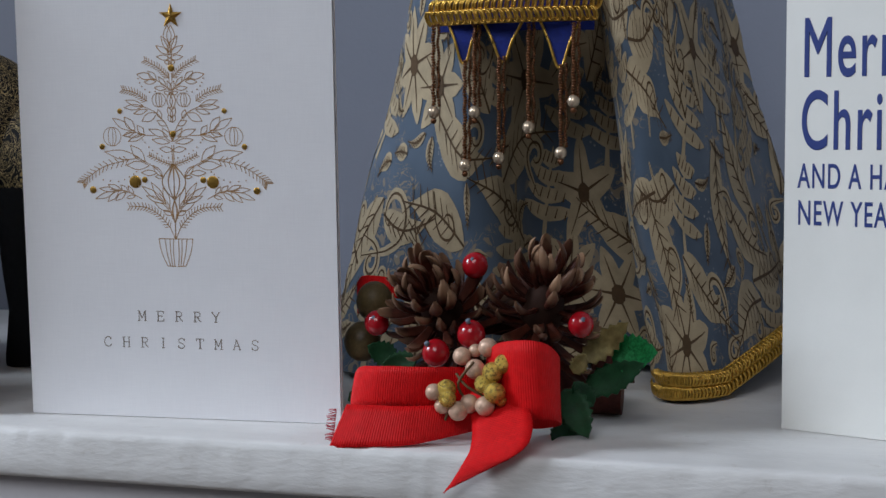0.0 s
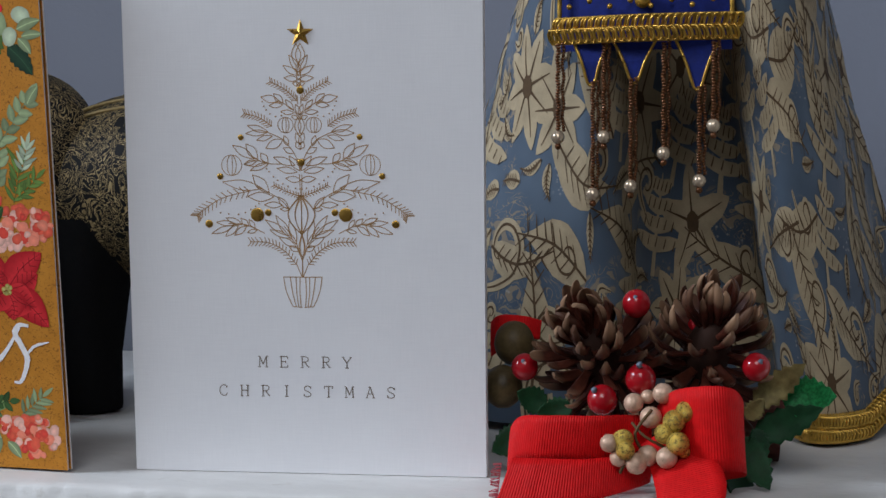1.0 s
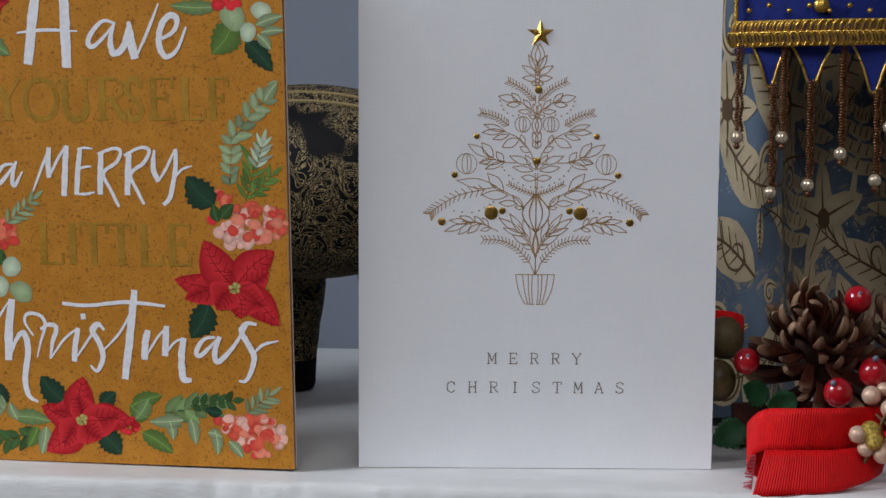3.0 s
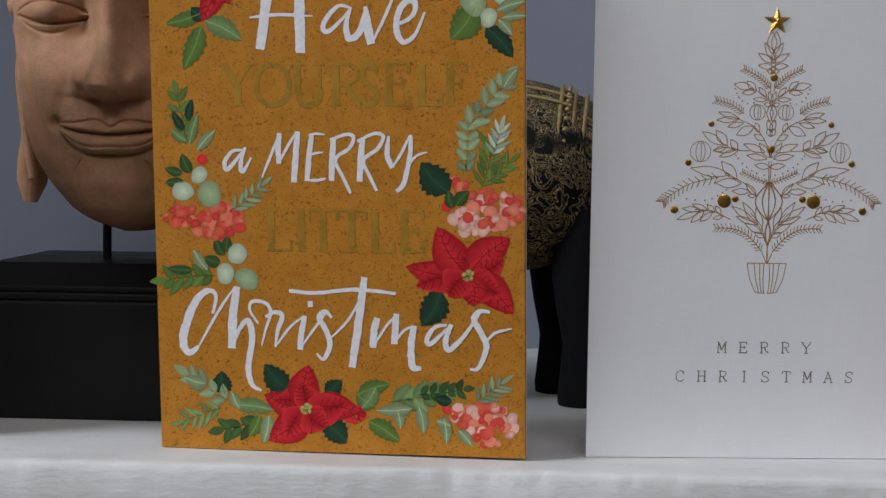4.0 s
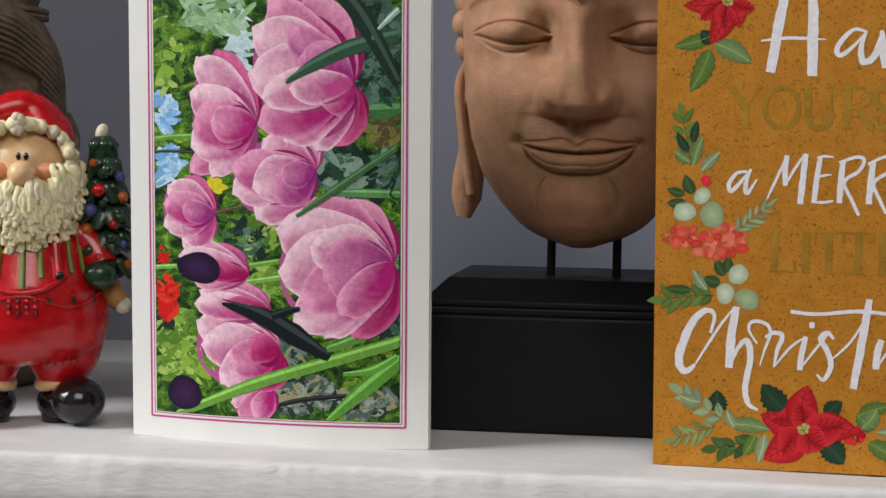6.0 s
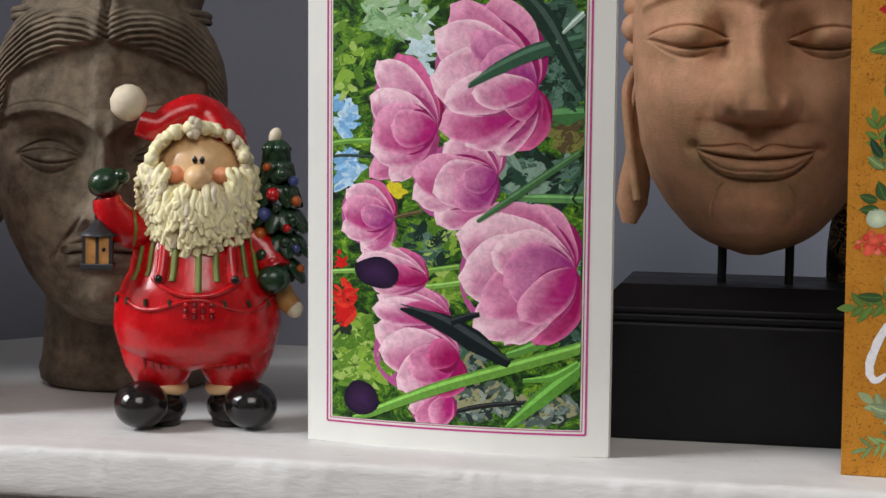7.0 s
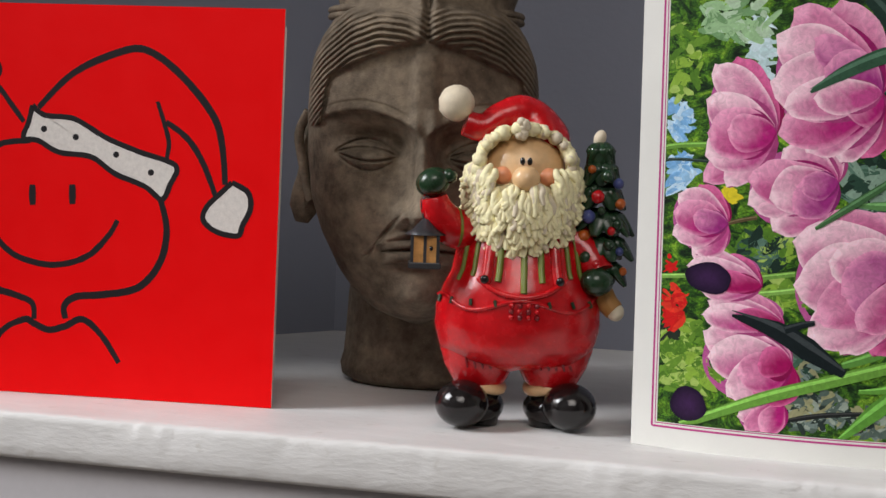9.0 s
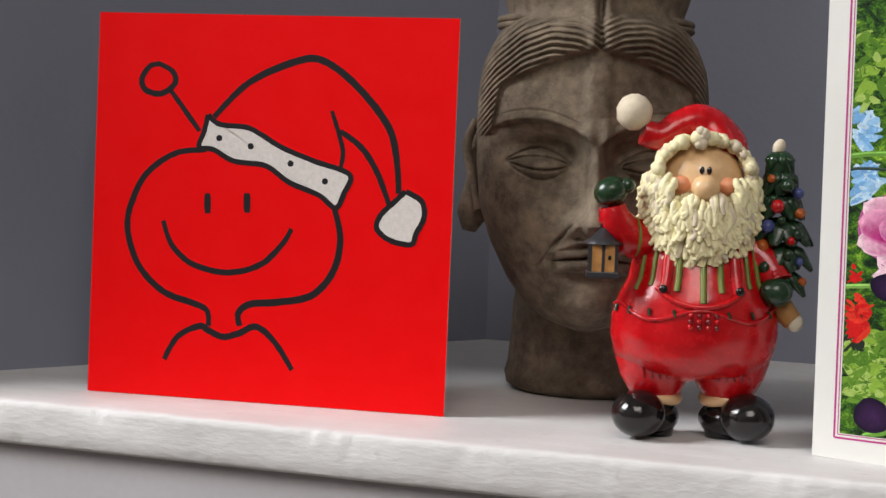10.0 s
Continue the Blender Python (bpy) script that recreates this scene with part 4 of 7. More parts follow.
THIN = (0.3, 1, 1, 0.8)
stalks(FA, [(58, (0.05, 0.17, 0.05), [(760, 370), (830, 362), (906, 360)], THIN), (16, (0.14, 0.32, 0.05), [(72, 452), (150, 440), (235, 436)], (1, 1)), (9, (0.02, 0.04, 0.03), [(72, 500), (130, 484), (245, 488)], (1, 1)), (26, (0.10, 0.26, 0.08), [(690, 620), (800, 622), (900, 628)], THIN), (12, (0.10, 0.07, 0.03), [(300, 680), (345, 668), (390, 660)], (1, 1))], 0.00031)
stalks(FB, [(16, (0.16, 0.34, 0.06), [(310, 136), (400, 130), (500, 118)], (1, 1)), (16, (0.2, 0.4, 0.08), [(380, 182), (450, 175), (520, 165)], (1, 1)), (14, (0.2, 0.4, 0.08), [(66, 135), (120, 132), (170, 130)], (1, 1)), (34, (0.10, 0.28, 0.05), [(640, 400), (760, 355), (880, 262)], (0.5, 1, 0.9)), (15, (0.01, 0.012, 0.012), [(430, 582), (560, 556), (700, 548)], THIN)], 0.00031)


TONES = [((0.44, 0.012, 0.17), (0.82, 0.34, 0.52)), ((0.54, 0.07, 0.26), (0.92, 0.60, 0.70)), ((0.36, 0.004, 0.10), (0.72, 0.14, 0.34)), ((0.34, 0.025, 0.20), (0.76, 0.28, 0.48))]


def tulip(sheet, base, centre, size, petals, seed):
    """A flower that lies on its side: petals spread from its base, pale at one rim and deep in the fold."""
    s = Solid()
    prng = random.Random(seed)
    sheet.ellipse(s, centre, size, (0.50, 0.10, 0.30), 0.00038, ink_centre=(0.36, 0.02, 0.18), wobble=0.03, seed=seed, n=34)
    whole = part("tulip", s, M_PAINTED, flower, "pink painted tulip")
    b = Vector(base)
    for k, (tip, w, tone) in enumerate(petals):
        deep, pale = TONES[tone]
        t = Vector(tip)
        d = t - b
        side = Vector((-d.y, d.x)).normalized()
        lit = 1 if side.y < 0 else -1
        n, m = 16, 9
        verts, inks, faces = [], [], []
        bend = prng.uniform(-0.10, 0.10)
        z = 0.00042 + 0.00004 * k
        for i in range(n + 1):
            q = i / n
            h = w * 0.56 * (math.sin(math.pi * min(1.0, q ** 1.25)) ** 0.5 if q < 1 else 0) * (1 + 0.05 * math.sin(9 * q + seed + k))
            for j in range(m):
                r = 2 * j / (m - 1) - 1
                p = b + d * (q + 0.02 * math.sin(5 * r + k) * q) + side * (h * r + bend * w * math.sin(math.pi * q))
                u, v = sheet.mm(p.x, p.y)
                verts.append(sheet.lift(u, v, z))
                g = 0.36 + 0.22 * lit * r + 0.75 * (q - 0.5) + 0.12 * math.sin(3 * r + 3 * k) * (0.4 + q) + prng.uniform(-0.07, 0.07)
                if abs(r) > 0.9:
                    g += 0.34 + 0.2 * q
                if q > 0.93:
                    g += 0.3
                g = min(1.15, max(0, 1.45 * g - 0.24))
                inks.append([a + (c - a) * g for a, c in zip(deep, pale)])
        for i in range(n):
            for j in range(m - 1):
                faces.append((i * m + j, i * m + j + 1, (i + 1) * m + j + 1, (i + 1) * m + j))
        s = Solid()
        sheet.leaf(s, (base[0] + 3, base[1] + 5), (tip[0] + 3, tip[1] + 5), w * 1.0, [x * 0.7 for x in deep], z - 0.00002)
        s.add(verts, faces, 0, False, inks)
        part("petal", s, M_PAINTED, whole)


tulip(FA, (760, 270), (610, 235), (158, 228), [((640, -10), 150, 0), ((700, 470), 130, 2), ((640, 486), 110, 1), ((500, 20), 170, 0), ((540, 455), 150, 1), ((450, 100), 170, 1), ((455, 400), 150, 0), ((432, 240), 190, 1), ((470, 320), 120, 1), ((560, 110), 110, 3), ((590, 200), 150, 3), ((650, 330), 130, 0), ((560, 290), 100, 1)], 21)
tulip(FA, (446, 395), (340, 355), (100, 165), [((330, 168), 120, 2), ((262, 190), 110, 1), ((228, 552), 90, 0), ((300, 565), 90, 1), ((236, 300), 130, 1), ((234, 470), 150, 1), ((240, 400), 150, 0), ((300, 390), 110, 0)], 31)
tulip(FA, (632, 545), (495, 570), (128, 122), [((560, 425), 110, 1), ((470, 445), 110, 1), ((440, 700), 120, 1), ((366, 620), 130, 1), ((364, 545), 130, 0), ((430, 600), 130, 1), ((500, 640), 110, 3), ((520, 560), 80, 3)], 41)
tulip(FA, (300, 680), (215, 668), (82, 100), [((215, 562), 80, 2), ((150, 590), 90, 1), ((200, 775), 90, 1), ((132, 720), 90, 1), ((134, 650), 100, 0), ((195, 660), 70, 3)], 51)
tulip(FB, (400, 155), (300, 125), (98, 62), [((290, 66), 70, 2), ((190, 40), 80, 1), ((175, 100), 80, 1), ((215, 175), 70, 1), ((250, 130), 60, 2)], 61)
tulip(FB, (468, 275), (350, 235), (115, 54), [((330, 182), 60, 0), ((240, 205), 70, 1), ((222, 250), 80, 1), ((320, 250), 60, 2)], 62)
tulip(FB, (492, 395), (350, 375), (128, 128), [((300, 262), 110, 1), ((228, 300), 120, 1), ((240, 380), 130, 1), ((300, 500), 120, 1), ((400, 515), 130, 2), ((330, 430), 120, 0), ((390, 400), 90, 2)], 63)
tulip(FB, (462, 512), (400, 555), (66, 58), [((330, 560), 70, 1), ((352, 608), 70, 0), ((415, 620), 70, 0)], 64)
tulip(FB, (858, 130), (684, 150), (178, 205), [((700, -66), 150, 0), ((560, -50), 170, 0), ((730, 366), 140, 2), ((640, 362), 130, 1), ((498, 20), 190, 1), ((540, 320), 160, 1), ((500, 150), 200, 1), ((560, 250), 150, 0), ((600, 80), 150, 1), ((640, 180), 190, 3), ((690, 290), 120, 0)], 71)
stalks(FA, [(46, (0.03, 0.09, 0.05), [(548, 272), (640, 215), (760, 160), (908, 122)], (0.15, 0.8, 1, 0.9)), (24, (0.05, 0.14, 0.05), [(566, 692), (690, 610), (890, 480)], (0.4, 1, 0.7)), (60, (0.012, 0.035, 0.025), [(720, -20), (800, 70), (905, 280)], (0.6, 1, 0.5)), (18, (0.34, 0.46, 0.40), [(845, 105), (880, 70), (912, 40)], (0.4, 1, 1))], 0.0012)
stalks(FB, [(36, (0.14, 0.34, 0.05), [(150, 596), (400, 504), (640, 440), (878, 380)], (0.6, 1, 1, 1)), (48, (0.10, 0.30, 0.04), [(632, 632), (740, 540), (872, 440)], (0.2, 1, 1)), (26, (0.12, 0.34, 0.05), [(690, 480), (780, 470), (860, 430)], (0.3, 1, 0.6)), (66, (0.006, 0.012, 0.014), [(312, 248), (440, 290), (540, 350), (648, 428)], (0.1, 0.8, 1, 0.3)), (26, (0.006, 0.012, 0.014), [(470, 290), (520, 275), (560, 268)], (1, 0.8, 0.5))], 0.0012)
for c, r, t in (((240, 135), (74, 46), 5), ((178, 528), (56, 54), -30)):
    s = Solid()
    FB.ellipse(s, c, r, (0.012, 0.004, 0.022), 0.0014, t, ink_centre=(0.05, 0.015, 0.075), wobble=0.06, n=26)
    part("dark_tulip_bud", s, M_PAINTED, flower, "blackish purple painted tulip bud")

# ivory card with navy print
navy, navy_front = card("greeting_card", "ivory greeting card printed with large navy condensed lettering", (0.3590, 0.0780), (0.4669, 0.0382), 0.178, M_IVORY, M_IVORY)
KR = Sheet((0.31459, 0.0032349, -437.33, 0.032501, -0.29237, 177.19, 0.00032247, -6.2015e-05))
M_NAVY = plain("navy_print", NAVY, 0.5, vary=0.08, scale=100, bumps=0)


def printed_text(text, u, v, height, stretch, mat, parent, name):
    cu = bpy.data.curves.new(name, "FONT")
    cu.body, cu.size, cu.offset, cu.space_character = text, height / 0.72, 0.0, 1.13
    cu.extrude, cu.bevel_depth, cu.bevel_resolution = 0.0004, height * 0.016, 0
    tmp = new(name + "_draft", cu)
    bpy.context.view_layer.update()
    me = bpy.data.meshes.new_from_object(tmp.evaluated_get(bpy.context.evaluated_depsgraph_get()))
    bpy.data.objects.remove(tmp)
    me.transform(Matrix.Translation((u, -0.0001, v)) @ Matrix.Rotation(radians(90), 4, "X") @ Matrix.Diagonal((stretch, 1, 0.05, 1)))
    me.materials.clear()
    me.materials.append(mat)
    ob = new(name, me)
    ob.parent = parent
    return tagged(ob, "navy printed word")


for text, x, y0, y1, st, nm in (("Merry", 1417, 140, 32, 0.53, "word_merry"), ("Christmas", 1414, 268, 162, 0.53, "word_christmas"), ("AND A HAPPY", 1410, 337, 293, 0.575, "words_and_a_happy"), ("NEW YEAR", 1409, 402, 358, 0.575, "words_new_year")):
    (u0, v0), (u1, v1) = KR.mm(x, y0), KR.mm(x, y1)
    printed_text(text, u0 / 1000, v0 / 1000, (v1 - v0) / 1000, st, M_NAVY, navy, nm)

s = Solid()
for k, pts in enumerate(([(872, 572), (880, 590), (868, 606)], [(876, 612), (866, 626), (880, 640)], [(866, 646), (880, 655), (870, 668)])):
    FA.stroke(s, pts, 6, (0.01, 0.02, 0.01), 0.0016, shape=(0.6, 1, 0.6))
part("signature_mark", s, M_PAINTED, flower, "small dark unreadable painted mark")


# ---- carved heads ----
def interp(table, z):
    zs, vs = zip(*table)
    return np.interp(z, zs, vs)


def smooth_table(table, z):
    """Smooth profile through a table of heights and values."""
    v = interp(table, z)
    h = max(3, len(z) // 60)
    k = np.hanning(2 * h + 3)[1:-1]
    return np.convolve(np.pad(v, h, mode="edge"), k / k.sum(), "valid")


def hump(x, c, w):
    return np.exp(-(((x - c) / w) ** 2))


def carved_head(width, front, back, relief, z0, z1, rows=190, cols=220, square=0.92):
    """A head from its outline and depths in millimetres; relief(x, z) gives what stands proud of the face."""
    z = np.linspace(z0, z1, rows)
    w, df, db = smooth_table(width, z), smooth_table(front, z), smooth_table(back, z)
    a = np.concatenate([np.linspace(-math.pi / 2, math.pi / 2, cols * 3 // 4, endpoint=False), np.linspace(math.pi / 2, 1.5 * math.pi, cols // 4, endpoint=False)])
    sx, cy = np.sin(a), np.cos(a)
    x = w[:, None] * (np.sign(sx) * np.abs(sx) ** square)[None]
    y = np.where(cy[None] > 0, -df[:, None] * np.abs(cy)[None] ** 0.9, db[:, None] * np.abs(cy)[None])
    zz = np.repeat(z[:, None], len(a), 1)
    face = np.clip(cy, 0, 1)[None] ** 0.45
    push = relief(x, zz) * face * 1.25
    nx = sx[None] * 0.35
    y = y - push
    x = x + nx * np.maximum(push, 0) * 0.15
    return np.stack([x, y, zz], -1) / 1000


def stone(name, tones, scale, rough, speck, dist=0.0012):
    m, n, l, b = material(name, rough)
    b.inputs["Specular IOR Level"].default_value = 0.3
    v = coords(n, l)
    big, mid, fine = noise_tex(n, l, v, scale, 5, 0.6), noise_tex(n, l, v, scale * 4, 6, 0.7), noise_tex(n, l, v, 1400, 3)
    c = mix(n, l, 0.45, ramp(n, l, big, (0.32, tones[0]), (0.5, tones[1]), (0.68, tones[2])), ramp(n, l, mid, (0.3, tones[0]), (0.7, tones[2])))
    sp = ramp(n, l, fine, (0.66, (0, 0, 0)), (0.76, (speck, speck, speck)))
    l.new(mix(n, l, sp, c, [min(1, x * 2.2) for x in tones[2]]), b.inputs["Base Color"])
    bump(n, l, b, mix(n, l, 0.5, mid, fine), 0.4, dist)
    return m


def rise(x, width):
    """From nothing to one, as soft as the width."""
    return 1 / (1 + np.exp(-np.clip(x / width, -40, 40)))


def serene_relief(x, z):
    ax = np.abs(x)
    r = np.zeros_like(x)
    # long nose with flat ridge, full wings, cut off square below
    ridge = np.interp(z, [119, 123, 127, 131, 138, 150, 165, 178], [9, 14, 17.5, 17, 13, 9, 6.5, 4.0])
    half = np.interp(z, [123, 131, 145, 158, 175], [6.5, 6.0, 4.6, 5.0, 9.0])
    under = rise(z - 122.6 - 0.06 * ax, 0.55)
    r += under * ridge * (0.62 * rise(half - ax, 1.1) + 0.38 * hump(x, 0, 2.1 * half))
    r += under * 7.5 * hump(ax, 10.6, 4.3) * hump(z, 129.5, 5.6)
    r -= 0.5 * hump(np.hypot(ax - 9.5, (z - 130) * 0.95), 7.6, 1.2) * (ax > 9)
    r -= 2.2 * hump(ax, 6.0, 3.0) * hump(z, 122.2, 1.5)
    # full mouth: a bowed upper edge, the parting line, a lower lip with a second line
    m = np.clip(ax / 22, 0, 1.2)
    top = 113.0 + 1.0 * hump(ax, 7, 5) - 1.7 * hump(x, 0, 2.6)
    mid = 108.8 + 3.3 * m ** 2
    low = 101.4 + 10.0 * m ** 3
    inm = rise(22.0 - ax, 0.6)
    u = np.clip((z - mid) / np.maximum(top - mid, 0.4), 0, 1)
    v = np.clip((mid - z) / np.maximum(mid - low, 0.4), 0, 1)
    r += 3.4 * hump(x, 0, 21) * hump(z, 108, 13)
    r += inm * (3.0 * np.sqrt(4 * u * (1 - u)) * (1 - 0.5 * m ** 2) + 4.0 * np.sqrt(4 * v * (1 - v)) * (1 - 0.6 * m ** 2))
    r -= inm * (2.0 * hump(z, mid, 0.6) + 1.1 * hump(z, top + 0.2, 0.5) + 1.3 * hump(z, low - 0.3, 0.7))
    r -= inm * 0.9 * hump(z, low + 3.0 - 1.5 * m, 0.5) * (m < 0.8)
    r -= 3.0 * hump(ax, 23.6, 2.4) * hump(z, 113.2, 2.4)
    r -= 1.4 * hump(x, 0, 2.4) * rise(z - 114.5, 0.8) * rise(121 - z, 1.0)
    # cheeks, chin, two incised arcs on the chin
    r += 3.4 * hump(ax, 29, 12) * hump(z, 130, 14)
    r -= 1.6 * hump(ax, 20 + (122 - z) * 0.25, 4) * hump(z, 121, 8)
    r += 4.2 * hump(x, 0, 17) * hump(z, 90, 10)
    d = np.hypot(x, z - 88.5)
    r -= 1.0 * hump(d, 16.2, 0.5) * rise(ax - 9.5, 0.5) * rise(z - 87.5, 0.8) * rise(99 - z, 0.5)
    # hollows beside the bridge, domed lids that end in a slit, a crease above and a line below
    r -= 6.5 * hump(ax, 14.5, 5.5) * hump(z, 155, 9)
    r += 4.6 * hump(ax, 28, 12) * hump(z, 156, 6.5)
    t = np.clip((ax - 11.5) / 31, 0, 1)
    arc = np.sin(np.pi * t)
    on = rise(ax - 11.5, 0.5) * rise(42.5 - ax, 0.6)
    slit = 153.6 - 3.2 * arc + 1.5 * t
    crease = 154.8 + 3.8 * arc ** 0.8 + 1.5 * t
    w = np.clip((z - slit) / np.maximum(crease - slit, 0.4), 0, 1)
    r += on * 1.3 * np.sqrt(4 * w * (1 - w))
    r -= on * (2.6 * hump(z, slit, 0.65) + 1.5 * hump(z, crease, 0.6) + 0.9 * hump(z, slit - 3.2 * arc - 0.6, 0.7))
    arch = 168 + 6 * np.sin(np.pi * np.clip(ax / 46, 0, 1))
    r += 3.0 * hump(z, arch, 2.2) * (ax < 46)
    return r


def ear(solid, x, y, z0, z1, side, mat=0, thick=0.008):
    n = 9
    pts = [(x + side * 0.001 * k, y + 0.002 * math.sin(k), z1 + (z0 - z1) * k / (n - 1)) for k in range(n)]
    solid.tube(pts, [0.003, 0.0060, 0.0065, 0.0058, 0.0052, 0.0056, 0.0066, 0.0066, 0.003], mat, 14, 0.55)
    solid.tube([(x + side * 0.006, y - 0.006, z1 - 0.004), (x + side * 0.010, y - 0.004, z1 - 0.014), (x + side * 0.008, y - 0.005, (z0 + z1) / 2), (x + side * 0.004, y - 0.006, z0 + 0.010)], 0.0022, mat, 8, 1, 4)


M_TERRACOTTA = stone("weathered_terracotta", [(0.225, 0.145, 0.066), (0.430, 0.212, 0.116), (0.520, 0.268, 0.160)], 26, 0.66, 0.6, 0.0022)
M_DARK_STONE = stone("dusty_dark_stone", [(0.060, 0.046, 0.031), (0.145, 0.112, 0.079), (0.285, 0.222, 0.155)], 42, 0.78, 0.3, 0.0022)

# terracotta head above its plinth
s = Solid()
s.sheet(carved_head([(71, 4), (73, 13), (76, 20), (80, 26), (90, 35), (101, 42), (115, 46.5), (131, 49), (147, 50.5), (165, 51), (185, 48), (205, 38), (220, 20), (228, 2)],
                    [(71, 20), (74, 32), (80, 41), (90, 45.5), (101, 47), (115, 47.5), (131, 46.5), (147, 44.5), (165, 48), (185, 46), (205, 35), (220, 18), (228, 2)],
                    [(71, 4), (80, 15), (90, 25), (115, 40), (150, 46), (185, 46), (205, 37), (220, 20), (228, 2)], serene_relief, 71, 228, 400, 440), 0, True)
for side in (-1, 1):
    ear(s, side * 0.0435, 0.012, 0.081, 0.150, side)
rng = np.random.default_rng(2)
for row in range(9):
    z = 0.152 + 0.0095 * row
    w, d = interp([(147, 48.5), (165, 50), (185, 48), (205, 38), (220, 20), (228, 4)], z * 1000) / 1000, interp([(147, 46), (185, 46), (205, 37), (220, 20), (228, 4)], z * 1000) / 1000
    n = max(6, int(2 * math.pi * w / 0.0098))
    for k in range(n):
        a = 2 * math.pi * (k + 0.5 * (row % 2)) / n
        if math.cos(a) > (0.12 if row < 4 else 2) and row < 4:
            continue
        s.ball((w * math.sin(a), -d * math.cos(a), z), 0.0062, 0, None, 8, 6)
tagged(part("terracotta_head", s, M_TERRACOTTA, None, "", Matrix.Translation((-0.0958, 0.1335, 0))), "weathered terracotta carved head with lowered eyelids on two rods", "statue")

M_BLACK_WOOD = plain("black_stained_wood", (0.008, 0.008, 0.009), 0.5, vary=0.3, scale=60, bumps=0.2, dist=0.0006, fine=500)
M_BLACK_IRON = plain("black_iron_rod", (0.02, 0.02, 0.02), 0.5, 0.6, vary=0.2, bumps=0.1)
plinth = thing("display_plinth", "black stained stepped wooden plinth with two iron rods", "plinth")
s = Solid()
s.slab((-0.1580, 0.0840, 0.0), (-0.0340, 0.1850, 0.0455), bevel=0.0012)
part("block", s, M_BLACK_WOOD, plinth)
s = Solid()
s.slab((-0.1565, 0.0855, 0.0455), (-0.0355, 0.1835, 0.0485), bevel=0.0008)
part("lower_moulding", s, M_BLACK_WOOD, plinth)
s = Solid()
lo, hi = (-0.1550, 0.0870, 0.0485), (-0.0370, 0.1820, 0.0512)
s.slab(lo, hi, bevel=0.0008)
part("upper_moulding", s, M_BLACK_WOOD, plinth)
s = Solid()
bx = [(-0.1545, 0.0875), (-0.0375, 0.0875), (-0.0375, 0.1815), (-0.1545, 0.1815)]
tx = [(-0.1465, 0.0980), (-0.0455, 0.0980), (-0.0455, 0.1710), (-0.1465, 0.1710)]
s.add([(*p, 0.0512) for p in bx] + [(*p, 0.0592) for p in tx], [(0, 1, 5, 4), (1, 2, 6, 5), (2, 3, 7, 6), (3, 0, 4, 7), (4, 5, 6, 7), (3, 2, 1, 0)], 0, False)
part("sloped_top", s, M_BLACK_WOOD, plinth)
for x in (-0.1078, -0.0812):
    s = Solid()
    s.tube([(x, 0.122, 0.0585), (x, 0.122, 0.090)], 0.0018, 0, 12)
    part("rod", s, M_BLACK_IRON, plinth, "thin black iron rod")


